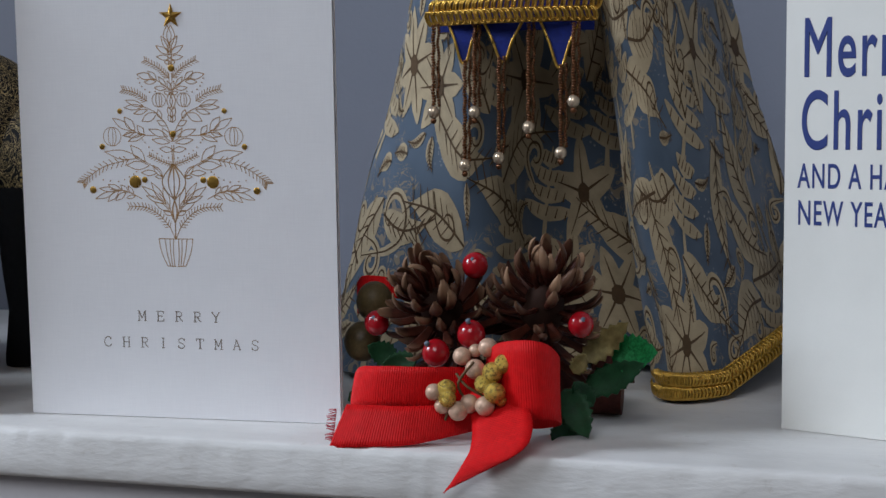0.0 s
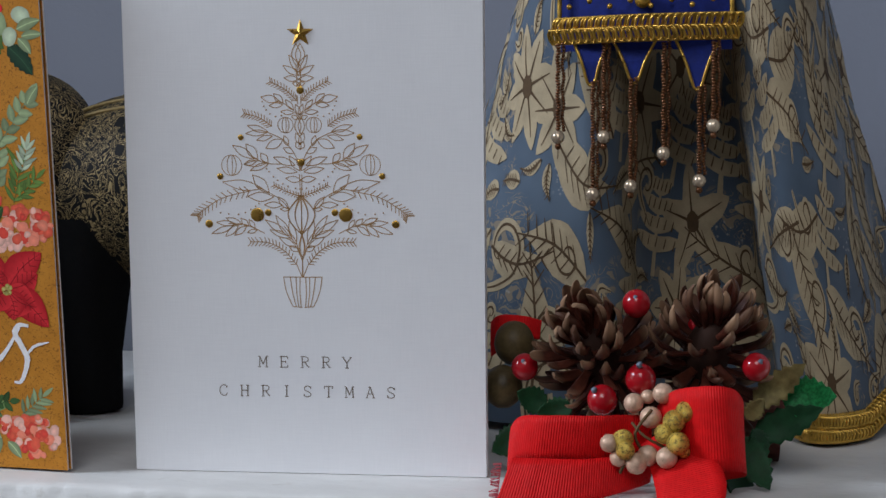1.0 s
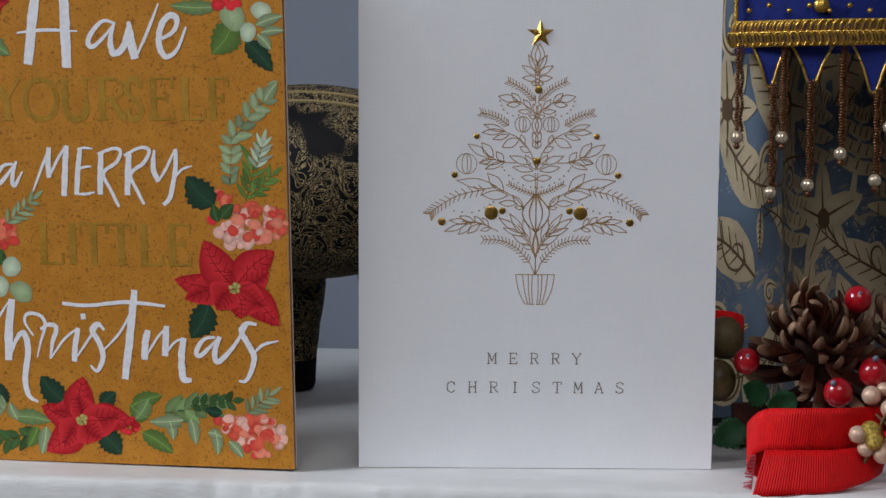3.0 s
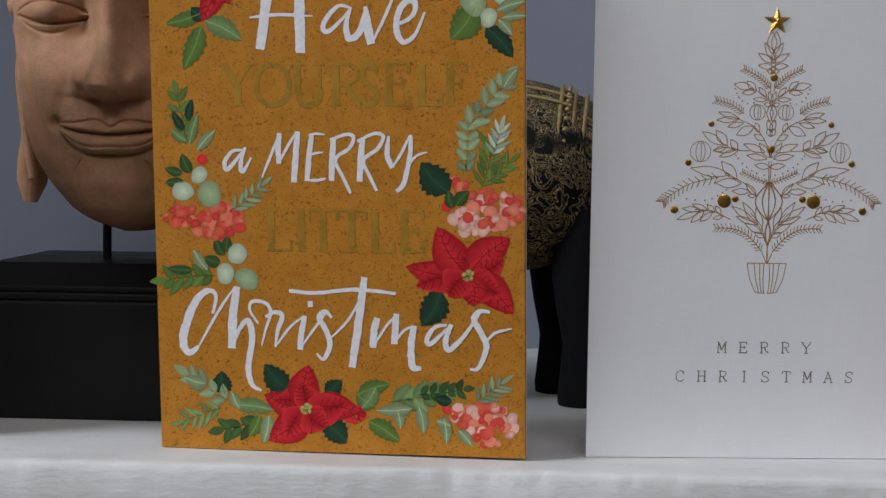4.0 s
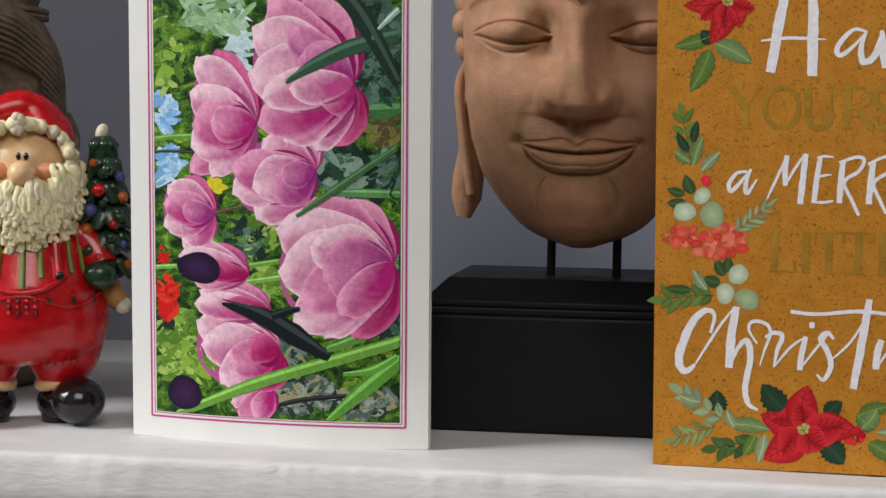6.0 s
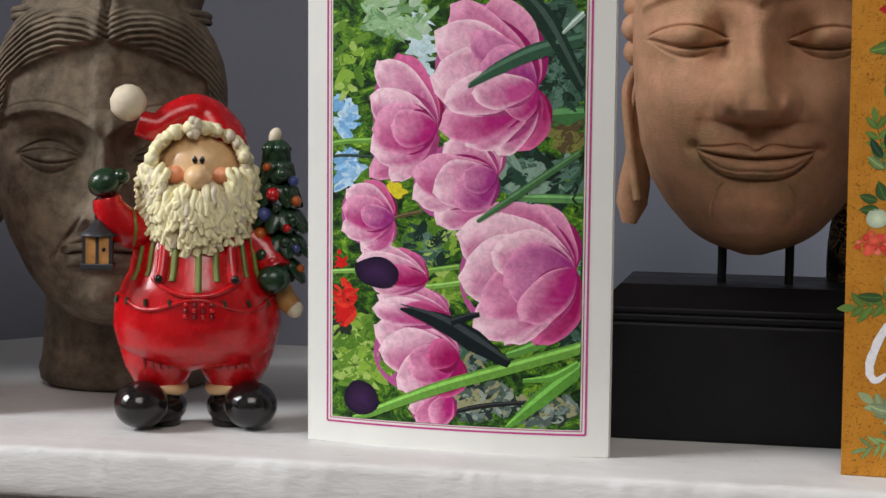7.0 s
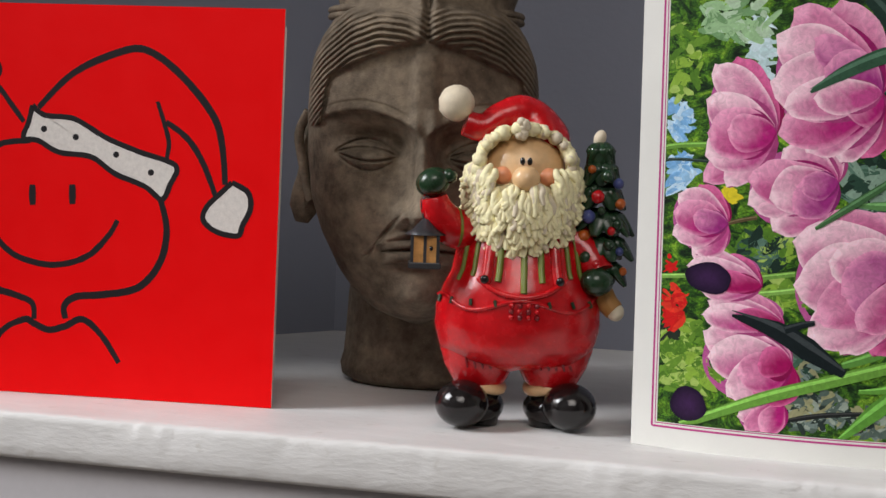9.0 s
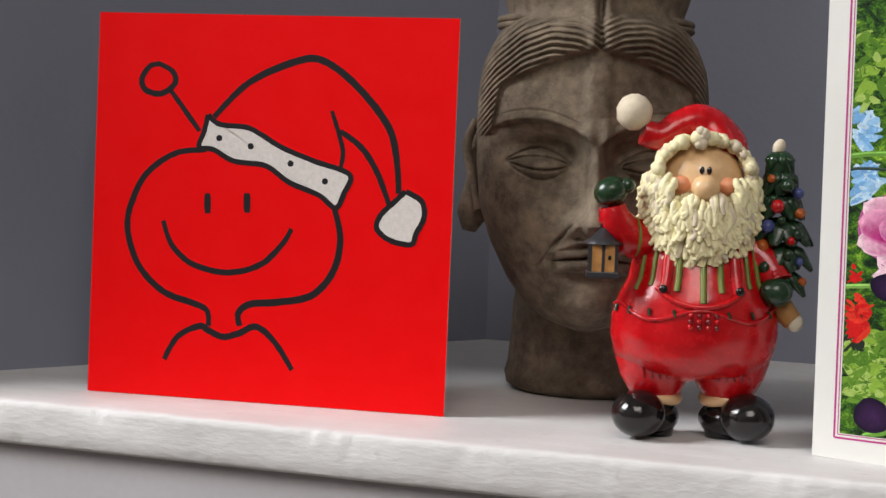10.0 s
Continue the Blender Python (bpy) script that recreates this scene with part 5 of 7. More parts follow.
def stern_relief(x, z):
    ax = np.abs(x)
    r = np.zeros_like(x)
    # narrow straight nose whose ridge runs up into the brows
    ridge = np.interp(z, [69, 73, 78, 84, 95, 108, 118, 126], [0, 9, 14.5, 12.5, 10, 8.5, 6.5, 3])
    half = np.interp(z, [73, 80, 95, 110, 118], [5.0, 4.6, 3.2, 3.4, 5.5])
    r += ridge * (0.55 * rise(half - ax, 0.8) + 0.45 * hump(x, 0, 2.2 * half))
    r += 6.5 * hump(ax, 8.4, 3.8) * hump(z, 78, 4.2) * rise(z - 72.5, 0.6)
    r -= 2.4 * hump(ax, 5, 2.6) * hump(z, 72.2, 1.5)
    # arched brows, sharp along their lower edge, that spring from the nose
    arch = 112 + 12.5 * np.sin(np.pi * np.clip(ax / 60, 0, 1)) ** 0.75
    e = z - arch
    r += 4.2 * rise(e, 0.5) * np.exp(-np.maximum(e, 0) / 5.0) * rise(47 - ax, 1.5) * rise(ax - 2.5, 1.0)
    r -= 0.7 * hump(e, 4.6, 0.5) * rise(45 - ax, 1.5) * rise(ax - 8, 1.0)
    r -= 6.2 * hump(ax, 24, 15) * hump(z, 112, 7.0)
    r -= 4.0 * hump(ax, 11, 4.5) * hump(z, 107, 7.0)
    # full eyes with heavy lids
    t = np.clip((ax - 11) / 29, 0, 1)
    arc = np.sin(np.pi * t)
    on = rise(ax - 11, 0.5) * rise(40 - ax, 0.5)
    r += 5.2 * hump(ax, 25, 10.5) * hump(z, 104.5, 5.4)
    upper, lower = 104.5 + 3.0 * arc + 1.2 * t, 104.0 - 2.6 * arc + 1.2 * t
    r -= on * (2.2 * hump(z, upper, 0.6) + 1.5 * hump(z, upper + 3.0 * arc + 0.8, 0.6) + 1.7 * hump(z, lower, 0.6) + 1.2 * hump(z, lower - 3.6 * arc - 0.6, 0.8))
    # mouth, moustache, folds, chin
    m = np.clip(ax / 17, 0, 1.2)
    mid = 62.6 + 0.8 * hump(x, 0, 3) - 1.6 * m ** 2
    inm = rise(17 - ax, 0.7)
    u, v = np.clip((z - mid) / 4.6, 0, 1), np.clip((mid - z) / 6.0, 0, 1)
    r += inm * (2.8 * np.sqrt(4 * u * (1 - u)) + 3.6 * np.sqrt(4 * v * (1 - v))) * (1 - 0.55 * m ** 2)
    r -= inm * 2.2 * hump(z, mid, 0.6)
    r -= 2.2 * hump(ax, 18.5, 2.6) * hump(z, 61, 3.4)
    tail = 70.5 - 0.012 * ax ** 2 - 0.06 * ax
    r += 1.8 * hump(z, tail, 1.5) * rise(25 - ax, 1.2) * rise(ax - 2.0, 0.6)
    fold = 8 + (80 - z) * 0.78
    r -= 1.7 * hump(ax, fold, 1.1) * rise(80 - z, 0.8) * rise(z - 58, 0.8)
    r += 5.2 * hump(x, 0, 12) * hump(z, 42, 8)
    r -= 1.8 * hump(x, 0, 11) * hump(z, 53, 1.8)
    r += 2.8 * hump(ax, 32, 11) * hump(z, 86, 13)
    r *= 1.25
    # combed hair in two lobes with a centre parting, squared off at the temples
    line = 156.5 - 17 * (np.clip(ax, 0, 46) / 46) ** 1.5 - 22 * rise(ax - 46.5, 0.7)
    hair = rise(z - line, 0.5)
    strands = np.sin((z * 0.95 + 0.017 * ax ** 2 - ax * 0.62) * 2.3 + 0.5 * np.sin(ax * 0.5))
    r += hair * (4.4 + 5.5 * hump(ax, 20, 16) * hump(z, 163, 7.5) - 5.0 * hump(x, 0, 1.8) + 1.15 * strands * rise(171 - z, 0.8))
    return r


s = Solid()
head = carved_head([(26, 3), (28, 13), (32, 22), (38, 29), (50, 38), (68, 47), (85, 52.5), (105, 54.5), (125, 55), (140, 54.5), (150, 53), (160, 49), (168, 44), (174, 41), (180, 43), (190, 46), (205, 45), (215, 36), (222, 16), (224, 2)],
                   [(26, 20), (30, 37), (38, 46), (60, 52), (75, 53.5), (95, 52), (110, 52), (125, 55), (150, 55), (160, 51), (168, 45), (174, 38), (180, 37), (190, 40), (205, 40), (215, 33), (222, 14), (224, 2)],
                   [(26, 4), (40, 25), (70, 42), (110, 50), (150, 50), (168, 42), (180, 38), (205, 40), (222, 14), (224, 2)], stern_relief, 26, 224, 420, 460)
# the face stands forward of the neck
HEAD_SHIFT, HEAD_SCALE = Matrix.Rotation(radians(-18), 4, "Z") @ Vector((0.006, -0.037, 0.0085)), 0.912
s.sheet(head * HEAD_SCALE + np.array(HEAD_SHIFT), 0, True)
for k in range(2):
    s.tube([Vector((0.0455 * math.sin(a), -0.0415 * math.cos(a) - 0.001, 0.1695 + 0.0030 * k)) * HEAD_SCALE + HEAD_SHIFT for a in np.linspace(-1.5, 1.5, 40)], 0.0016, 0, 8)
s.lathe([(0.0, 0.0002), (0.034, 0.0002), (0.0385, 0.003), (0.0395, 0.008), (0.0380, 0.013), (0.0372, 0.025), (0.0365, 0.040), (0.034, 0.060)], (0, 0, 0), 0, 64)
for side in (-1, 1):
    ear(s, side * 0.0440 + HEAD_SHIFT.x, 0.004 + HEAD_SHIFT.y, 0.073, 0.126, side)
tagged(part("stone_head", s, M_DARK_STONE, None, "", Matrix.Translation((-0.3780, 0.1720, 0)) @ Matrix.Rotation(radians(18), 4, "Z")), "dark dusty stone carved head with combed hair and topknot", "statue")


# ---- the small glazed figurine ----
def gloss(name, c, rough=0.22, vary=0.15):
    return plain(name, c, rough, 0.0, vary, 160, 0.15, 0.25, 0.0006, 450)


FIG = [gloss("red_glaze", (0.55, 0.004, 0.008), 0.24, 0.25), plain("cream_resin_beard", (0.92, 0.80, 0.50), 0.55, vary=0.2, scale=300), gloss("peach_resin", (0.78, 0.50, 0.26), 0.35), gloss("black_glaze", (0.010, 0.008, 0.008), 0.14),
       gloss("dark_green_glaze", (0.012, 0.040, 0.016), 0.25), gloss("olive_stripe", (0.15, 0.19, 0.02), 0.35), plain("amber_pane", (0.62, 0.30, 0.10), 0.4, vary=0.25, scale=300), plain("white_resin", (0.70, 0.61, 0.46), 0.55, vary=0.1),
       gloss("orange_dot", (0.48, 0.10, 0.012), 0.3), gloss("blue_dot", (0.06, 0.08, 0.25), 0.3), plain("tan_wood_resin", (0.38, 0.19, 0.06), 0.5), gloss("rosy_cheek", (0.76, 0.30, 0.15), 0.35), plain("pewter_lantern", (0.06, 0.06, 0.065), 0.4, 0.5), gloss("dark_red_shade_and_knobs", (0.20, 0.004, 0.008))]


def figurine():
    s = Solid()
    frng = random.Random(5)
    # boots with round toes
    for e, yaw in ((-1, -28), (1, 28)):
        x = 0.0165 * e
        s.ball((x * 1.26, -0.010, 0.0099), (0.0103, 0.0112, 0.0092), 3, (0, 0, yaw), 22, 14)
        s.ball((x * 0.80, 0.002, 0.0072), (0.0085, 0.0125, 0.0072), 3, (0, 0, yaw), 18, 10)
        s.lathe([(0.0, 0.0002), (0.0065, 0.0002), (0.0072, 0.004), (0.0070, 0.012)], (x * 0.78, 0.002, 0), 3, 18)
        s.tube([(x * 0.80 + 0.0078 * math.cos(a), 0.002 + 0.0078 * math.sin(a), 0.0152 + 0.0005 * math.sin(3 * a)) for a in np.linspace(0, 2 * math.pi, 20)], 0.0024, 2, 8)
        s.lathe([(0.0075, 0.015), (0.0105, 0.018), (0.0138, 0.024), (0.0160, 0.031), (0.015, 0.042)], (x * 0.86, 0.001, 0), 0, 26, 0.95)
        # darker red tubes put the shade of the trouser creases into the colour
        for k in range(5):
            s.tube([(x * 0.86 - 0.006 + 0.003 * k, -0.0125 - 0.001 * (k % 2), 0.030 - 0.001 * k), (x * 0.86 - 0.005 + 0.003 * k, -0.0126, 0.024)], [0.0006, 0.0014, 0.0004], 13, 6)
    # body: round seat, bib, shirt
    rows = []
    for z, rx, ry in ((0.0235, 0.012, 0.011), (0.0265, 0.025, 0.018), (0.032, 0.0305, 0.0225), (0.040, 0.0325, 0.0245), (0.048, 0.0322, 0.0250), (0.055, 0.0300, 0.0240), (0.062, 0.0265, 0.0215), (0.070, 0.0250, 0.0190), (0.077, 0.0232, 0.0165), (0.083, 0.0195, 0.0140), (0.090, 0.010, 0.010)):
        rows.append([(rx * math.sin(a), -ry * math.cos(a) * (1.05 if math.cos(a) > 0 else 0.9), z + 0.0006 * math.sin(5 * a)) for a in np.linspace(0, 2 * math.pi, 48, endpoint=False)])
    r = np.array(rows)
    t = np.linspace(0, 1, 44)
    fine = np.stack([np.stack([np.interp(t, np.linspace(0, 1, len(rows)), r[:, j, k]) for k in range(3)], -1) for j in range(48)], 1)
    s.sheet(fine[:, ::-1], 0, True)

    def on_body(a, z, out=0.0004):
        zs = r[:, 0, 2]
        rx, ry = np.interp(z, zs, r[:, 12, 0]), np.interp(z, zs, -r[:, 0, 1])
        return (rx * math.sin(a) * (1 + out / 0.03), -ry * math.cos(a) - out, z)

    # bib edge, pocket seams, braces, stripes, buttons, stitches
    s.tube([on_body(a, 0.0565 + 0.006 * abs(a) ** 2 * 1.6 - 0.0035 * math.cos(a * 2.2), 0.0006) for a in np.linspace(-0.62, 0.62, 24)], 0.0011, 0, 8)
    s.tube([on_body(a, 0.0505 + 0.0022 * math.sin(a * 5 + 1.5) - 0.001 * math.cos(a), 0.0003) for a in np.linspace(-1.45, 1.45, 40)], 0.0008, 0, 8)
    for e in (-1, 1):
        s.tube([on_body(e * 0.50, z, 0.0009) for z in np.linspace(0.058, 0.081, 12)], 0.0022, 0, 8, 0.5)
        s.ball(on_body(e * 0.50, 0.0592, 0.0022), (0.0017, 0.0010, 0.0017), 3, None, 12, 8)
        s.tube([on_body(e * 0.74, z, 0.0004) for z in np.linspace(0.060, 0.079, 10)], 0.0010, 5, 6, 0.5)
        s.tube([on_body(e * 0.98, z, 0.0004) for z in np.linspace(0.058, 0.077, 10)], 0.0010, 5, 6, 0.5)
        s.tube([on_body(e * 0.30 - 0.03, z, 0.0004) for z in np.linspace(0.0585, 0.075, 10)], 0.0013, 5, 6, 0.5)
    s.tube([on_body(0.02, z, 0.0004) for z in np.linspace(0.0545, 0.073, 10)], 0.0013, 5, 6, 0.5)
    for k, a in enumerate(np.linspace(-1.3, 1.3, 9)):
        if abs(a) > 0.25:
            s.tube([on_body(a, 0.0515, 0.0006), on_body(a + 0.02, 0.0490, 0.0006)], 0.0007, 4, 6)
    for i in range(4):
        for j in range(3):
            s.ball(on_body(-0.12 + 0.10 * i, 0.0455 + 0.0022 * j, 0.0004), 0.0011, 13 if (i + j) % 2 else 0, None, 6, 5)
    # raised arm with mitten and lantern
    s.tube([(-0.017, -0.004, 0.078), (-0.026, -0.009, 0.0775), (-0.0325, -0.013, 0.0835), (-0.0345, -0.014, 0.0895)], [0.0085, 0.0078, 0.0065, 0.0052], 0, 16, 1, 5)
    for k in range(3):
        s.tube([(-0.0255 - 0.0028 * k + 0.0078 * math.cos(a) * 0.3, -0.009 - 0.0075 * math.cos(a), 0.0778 + 0.002 * k + 0.0075 * math.sin(a)) for a in np.linspace(-1.2, 1.6, 10)], 0.0006, 5, 6)
    s.ball((-0.0350, -0.014, 0.0950), (0.0068, 0.0060, 0.0056), 4, (0, -25, 0), 18, 12)
    s.ball((-0.0290, -0.015, 0.0975), (0.0032, 0.0030, 0.0030), 4, None, 12, 8)
    lx, ly = -0.0372, -0.016
    s.tube([(lx + 0.0018 * math.cos(a), ly, 0.0865 + 0.0030 * math.sin(a)) for a in np.linspace(0, 2 * math.pi, 16)], 0.0004, 12, 6)
    s.tube([(lx + 0.0012 * math.cos(a), ly, 0.0822 + 0.0018 * math.sin(a)) for a in np.linspace(0, 2 * math.pi, 12)], 0.0004, 12, 6)
    for rad, z, rad2, z2 in ((0.0078, 0.0752, 0.0014, 0.0808),):
        s.lathe([(rad * 0.3, z - 0.0003), (rad, z - 0.0004), (rad, z), (0.005, z + 0.0018), (rad2, z2), (0.0, z2 + 0.0003)], (lx, ly, 0), 12, 8)
    s.slab((lx - 0.0050, ly - 0.0050, 0.0646), (lx + 0.0050, ly + 0.0050, 0.0752), 6)
    s.slab((lx - 0.0062, ly - 0.0062, 0.0622), (lx + 0.0062, ly + 0.0062, 0.0646), 12, 0.0004)
    for a in (-1, 0, 1):
        for b in (-1, 1):
            s.slab((lx + a * 0.0049 - 0.0006, ly + b * 0.0049 - 0.0006, 0.0640), (lx + a * 0.0049 + 0.0006, ly + b * 0.0049 + 0.0006, 0.0755), 12)
    s.ball((lx + 0.0024, ly - 0.0052, 0.0700), (0.0007, 0.0003, 0.0009), 3, None, 8, 6)
    # head, nose, cheeks, eyes
    s.ball((0.0, -0.003, 0.0995), (0.0168, 0.0155, 0.0165), 2, None, 26, 16)
    s.ball((0.0, -0.0205, 0.0975), (0.0055, 0.0052, 0.0050), 2, None, 18, 12)
    for e in (-1, 1):
        s.ball((e * 0.0088, -0.0160, 0.0985), (0.0042, 0.0028, 0.0035), 11, None, 14, 10)
        s.ball((e * 0.0014, -0.0183, 0.1042), (0.0010, 0.0007, 0.0015), 3, None, 10, 8)
    # beard: a core under many curling locks
    s.ball((0.0, -0.007, 0.0850), (0.0172, 0.0140, 0.0180), 1, None, 24, 14)
    for k in range(560):
        a = frng.uniform(-1.75, 1.75)
        q = frng.uniform(0, 1)
        z = 0.1035 - 0.0335 * q
        rx = 0.0190 * math.sqrt(max(0.05, 1 - (max(0, q - 0.25) / 0.78) ** 2))
        ry = 0.0185 * math.sqrt(max(0.05, 1 - (max(0, q - 0.4) / 0.65) ** 2))
        if q < 0.24 and abs(a) < 0.62:
            continue
        p = Vector((rx * math.sin(a), -0.004 - ry * math.cos(a), z))
        o = Vector((math.sin(a), -math.cos(a), -0.7 - 0.4 * frng.random())).normalized()
        side = Vector((frng.uniform(-1, 1), 0, frng.uniform(-0.3, 0.3))) * 0.0012
        s.tube([p, p + o * 0.0028 + side, p + o * 0.0044 - side * 0.6 + Vector((0, 0.0002, -0.0016)), p + o * 0.0058 + side * 1.2 + Vector((0, 0.0008, -0.0034))], [0.0012, 0.0016, 0.0009], 1 if k % 9 else 7, 6, 1, 3)
    for e in (-1, 1):
        for k in range(9):
            s.tube([(e * 0.0015, -0.0205, 0.0935 - 0.0002 * k), (e * (0.004 + 0.0006 * k), -0.0222, 0.0925 - 0.0005 * k), (e * (0.0085 + 0.0007 * k), -0.0195, 0.0915 - 0.0013 * k)], [0.0012, 0.0015, 0.0006], 1 if k % 2 else 7, 6, 1, 3)
    # fur band round the face and the hat that flops over
    for k in range(150):
        a = frng.uniform(-2.3, 2.3)
        p = Vector((0.0178 * math.sin(a) * (1 + 0.04 * frng.random()), -0.0130 + frng.uniform(-0.003, 0.006), 0.1015 + 0.0150 * math.cos(a)))
        if p.z < 0.094:
            continue
        s.ball(p, frng.uniform(0.0018, 0.0030), 1 if k % 5 else 7, None, 7, 5, 0.1, k)
    for k in range(10):
        s.ball((-0.0015 + frng.uniform(-0.0018, 0.0018), -0.0165, 0.1135 + 0.0006 * k), frng.uniform(0.0014, 0.0021), 7, None, 7, 5)
    s.tube([(0.003, 0.004, 0.104), (0.003, 0.002, 0.114), (-0.001, 0.0, 0.1215), (-0.009, -0.003, 0.1205), (-0.016, -0.005, 0.1165), (-0.0235, -0.006, 0.1180)], [0.0165, 0.0145, 0.0085, 0.0066, 0.0058, 0.0050], 0, 22, 0.92, 7)
    s.ball((0.002, 0.0, 0.1215), (0.0072, 0.0068, 0.0066), 0, None, 16, 10)
    s.ball((-0.0270, -0.007, 0.1255), 0.0070, 7, None, 24, 16, 0.018, 3)
    # small tree under the other arm, with dots and a stump
    s.tube([(0.018, -0.002, 0.076), (0.026, -0.006, 0.069), (0.030, -0.010, 0.062)], [0.008, 0.0075, 0.006], 0, 14, 1, 4)
    s.ball((0.0290, -0.013, 0.0590), (0.0066, 0.0060, 0.0058), 4, None, 16, 10)
    for z, rad, n in ((0.0605, 0.0100, 7), (0.0705, 0.0125, 9), (0.0800, 0.0125, 9), (0.0900, 0.0098, 8), (0.0990, 0.0072, 7), (0.1060, 0.0050, 6)):
        for k in range(n):
            a = 2 * math.pi * (k + frng.random() * 0.5) / n
            c = Vector((0.0310 - 0.0015 * (z - 0.08) / 0.03, -0.004, z))
            o = Vector((math.cos(a), 0.75 * math.sin(a), 0))
            s.tube([c + o * 0.001 + Vector((0, 0, 0.006)), c + o * rad * 0.55 + Vector((0, 0, 0.003)), c + o * rad + Vector((0, 0, -0.0035))], [0.0026, 0.0056, 0.0014], 4, 8, 0.5, 4)
    s.ball((0.0290, -0.004, 0.1140), (0.0024, 0.0024, 0.0034), 7, (0, 20, 0), 10, 8)
    for k in range(16):
        z = 0.063 + 0.0026 * k
        a = 1.9 * k
        s.ball((0.031 + (0.0105 - 0.0042 * k / 16) * math.cos(a) * 0.8, -0.009 - 0.0045 * abs(math.sin(a)), z), 0.0017 + 0.0005 * (k % 3), (8, 0, 4, 9, 4)[k % 5], None, 9, 6)
    s.tube([(0.031, -0.004, 0.056), (0.0345, -0.006, 0.0500), (0.0370, -0.007, 0.0475)], [0.0045, 0.0042, 0.0040], 10, 10)
    s.ball((0.0375, -0.0072, 0.0470), (0.0034, 0.0034, 0.0036), 7, None, 10, 8)
    return tagged(part("figurine", s, FIG, None, "", Matrix.Translation((-0.3085, 0.0640, 0)) @ Matrix.Rotation(radians(17), 4, "Z")), "glazed resin figurine in red dungarees holding a lantern and small tree", "figurine")


figurine()


# ---- batik puppet and patterned elephant ----
def batik_material():
    m, n, l, b = material("blue_cream_batik", 0.68)
    b.inputs["Sheen Weight"].default_value = 0.15
    v = coords(n, l)
    warp = noise_tex(n, l, v, 30, 2, 0.5)
    blue = ramp(n, l, warp, (0.3, (0.060, 0.088, 0.130)), (0.7, (0.110, 0.150, 0.205)))
    c = blue
    sprig = ramp(n, l, noise_tex(n, l, v, 120, 0.5, 0.3, 2.0), (0.0, (0, 0, 0)), (0.49, (0.8, 0.8, 0.8)), (0.515, (0, 0, 0)), (0.63, (0.8, 0.8, 0.8)), constant=True)
    c = mix(n, l, mix(n, l, 1.0, sprig, ramp(n, l, noise_tex(n, l, v, 33, 1), (0.5, (0, 0, 0)), (0.54, (1, 1, 1))), "MULTIPLY"), c, (0.30, 0.24, 0.16))
    dots = n.new("ShaderNodeTexVoronoi")
    dots.inputs["Scale"].default_value = 420
    l.new(v, dots.inputs["Vector"])
    spots = ramp(n, l, dots.outputs["Distance"], (0.20, (0.5, 0.5, 0.5)), (0.26, (0, 0, 0)))
    where = ramp(n, l, noise_tex(n, l, v, 24, 2), (0.58, (0, 0, 0)), (0.62, (1, 1, 1)))
    c = mix(n, l, mix(n, l, 1.0, spots, where, "MULTIPLY"), c, (0.42, 0.42, 0.40))
    l.new(c, b.inputs["Base Color"])
    weave = noise_tex(n, l, v, 2600, 1)
    bump(n, l, b, weave, 0.15, 0.0003)
    return m


M_BATIK = batik_material()
M_GILT = plain("gold_braid", (0.62, 0.38, 0.07), 0.33, 0.85, vary=0.35, scale=500, bumps=0.4)
M_BLUE_VELVET = plain("royal_blue_velvet", (0.012, 0.022, 0.16), 0.8, vary=0.3, scale=300)
M_BROWN_BEAD = plain("bronze_bugle_bead", (0.16, 0.062, 0.022), 0.3, 0.5, vary=0.4, scale=900)
M_PEARL = plain("faceted_pearl_gold_bead", (0.72, 0.58, 0.42), 0.22, 0.6, vary=0.12)


M_BATIK_CREAM = plain("cream_batik_print", (0.45, 0.365, 0.235), 0.7, vary=0.22, scale=110, bumps=0.15, dist=0.0003, fine=2200)
M_BATIK_BROWN = plain("brown_batik_line", (0.10, 0.062, 0.032), 0.7, vary=0.25, scale=200, bumps=0)


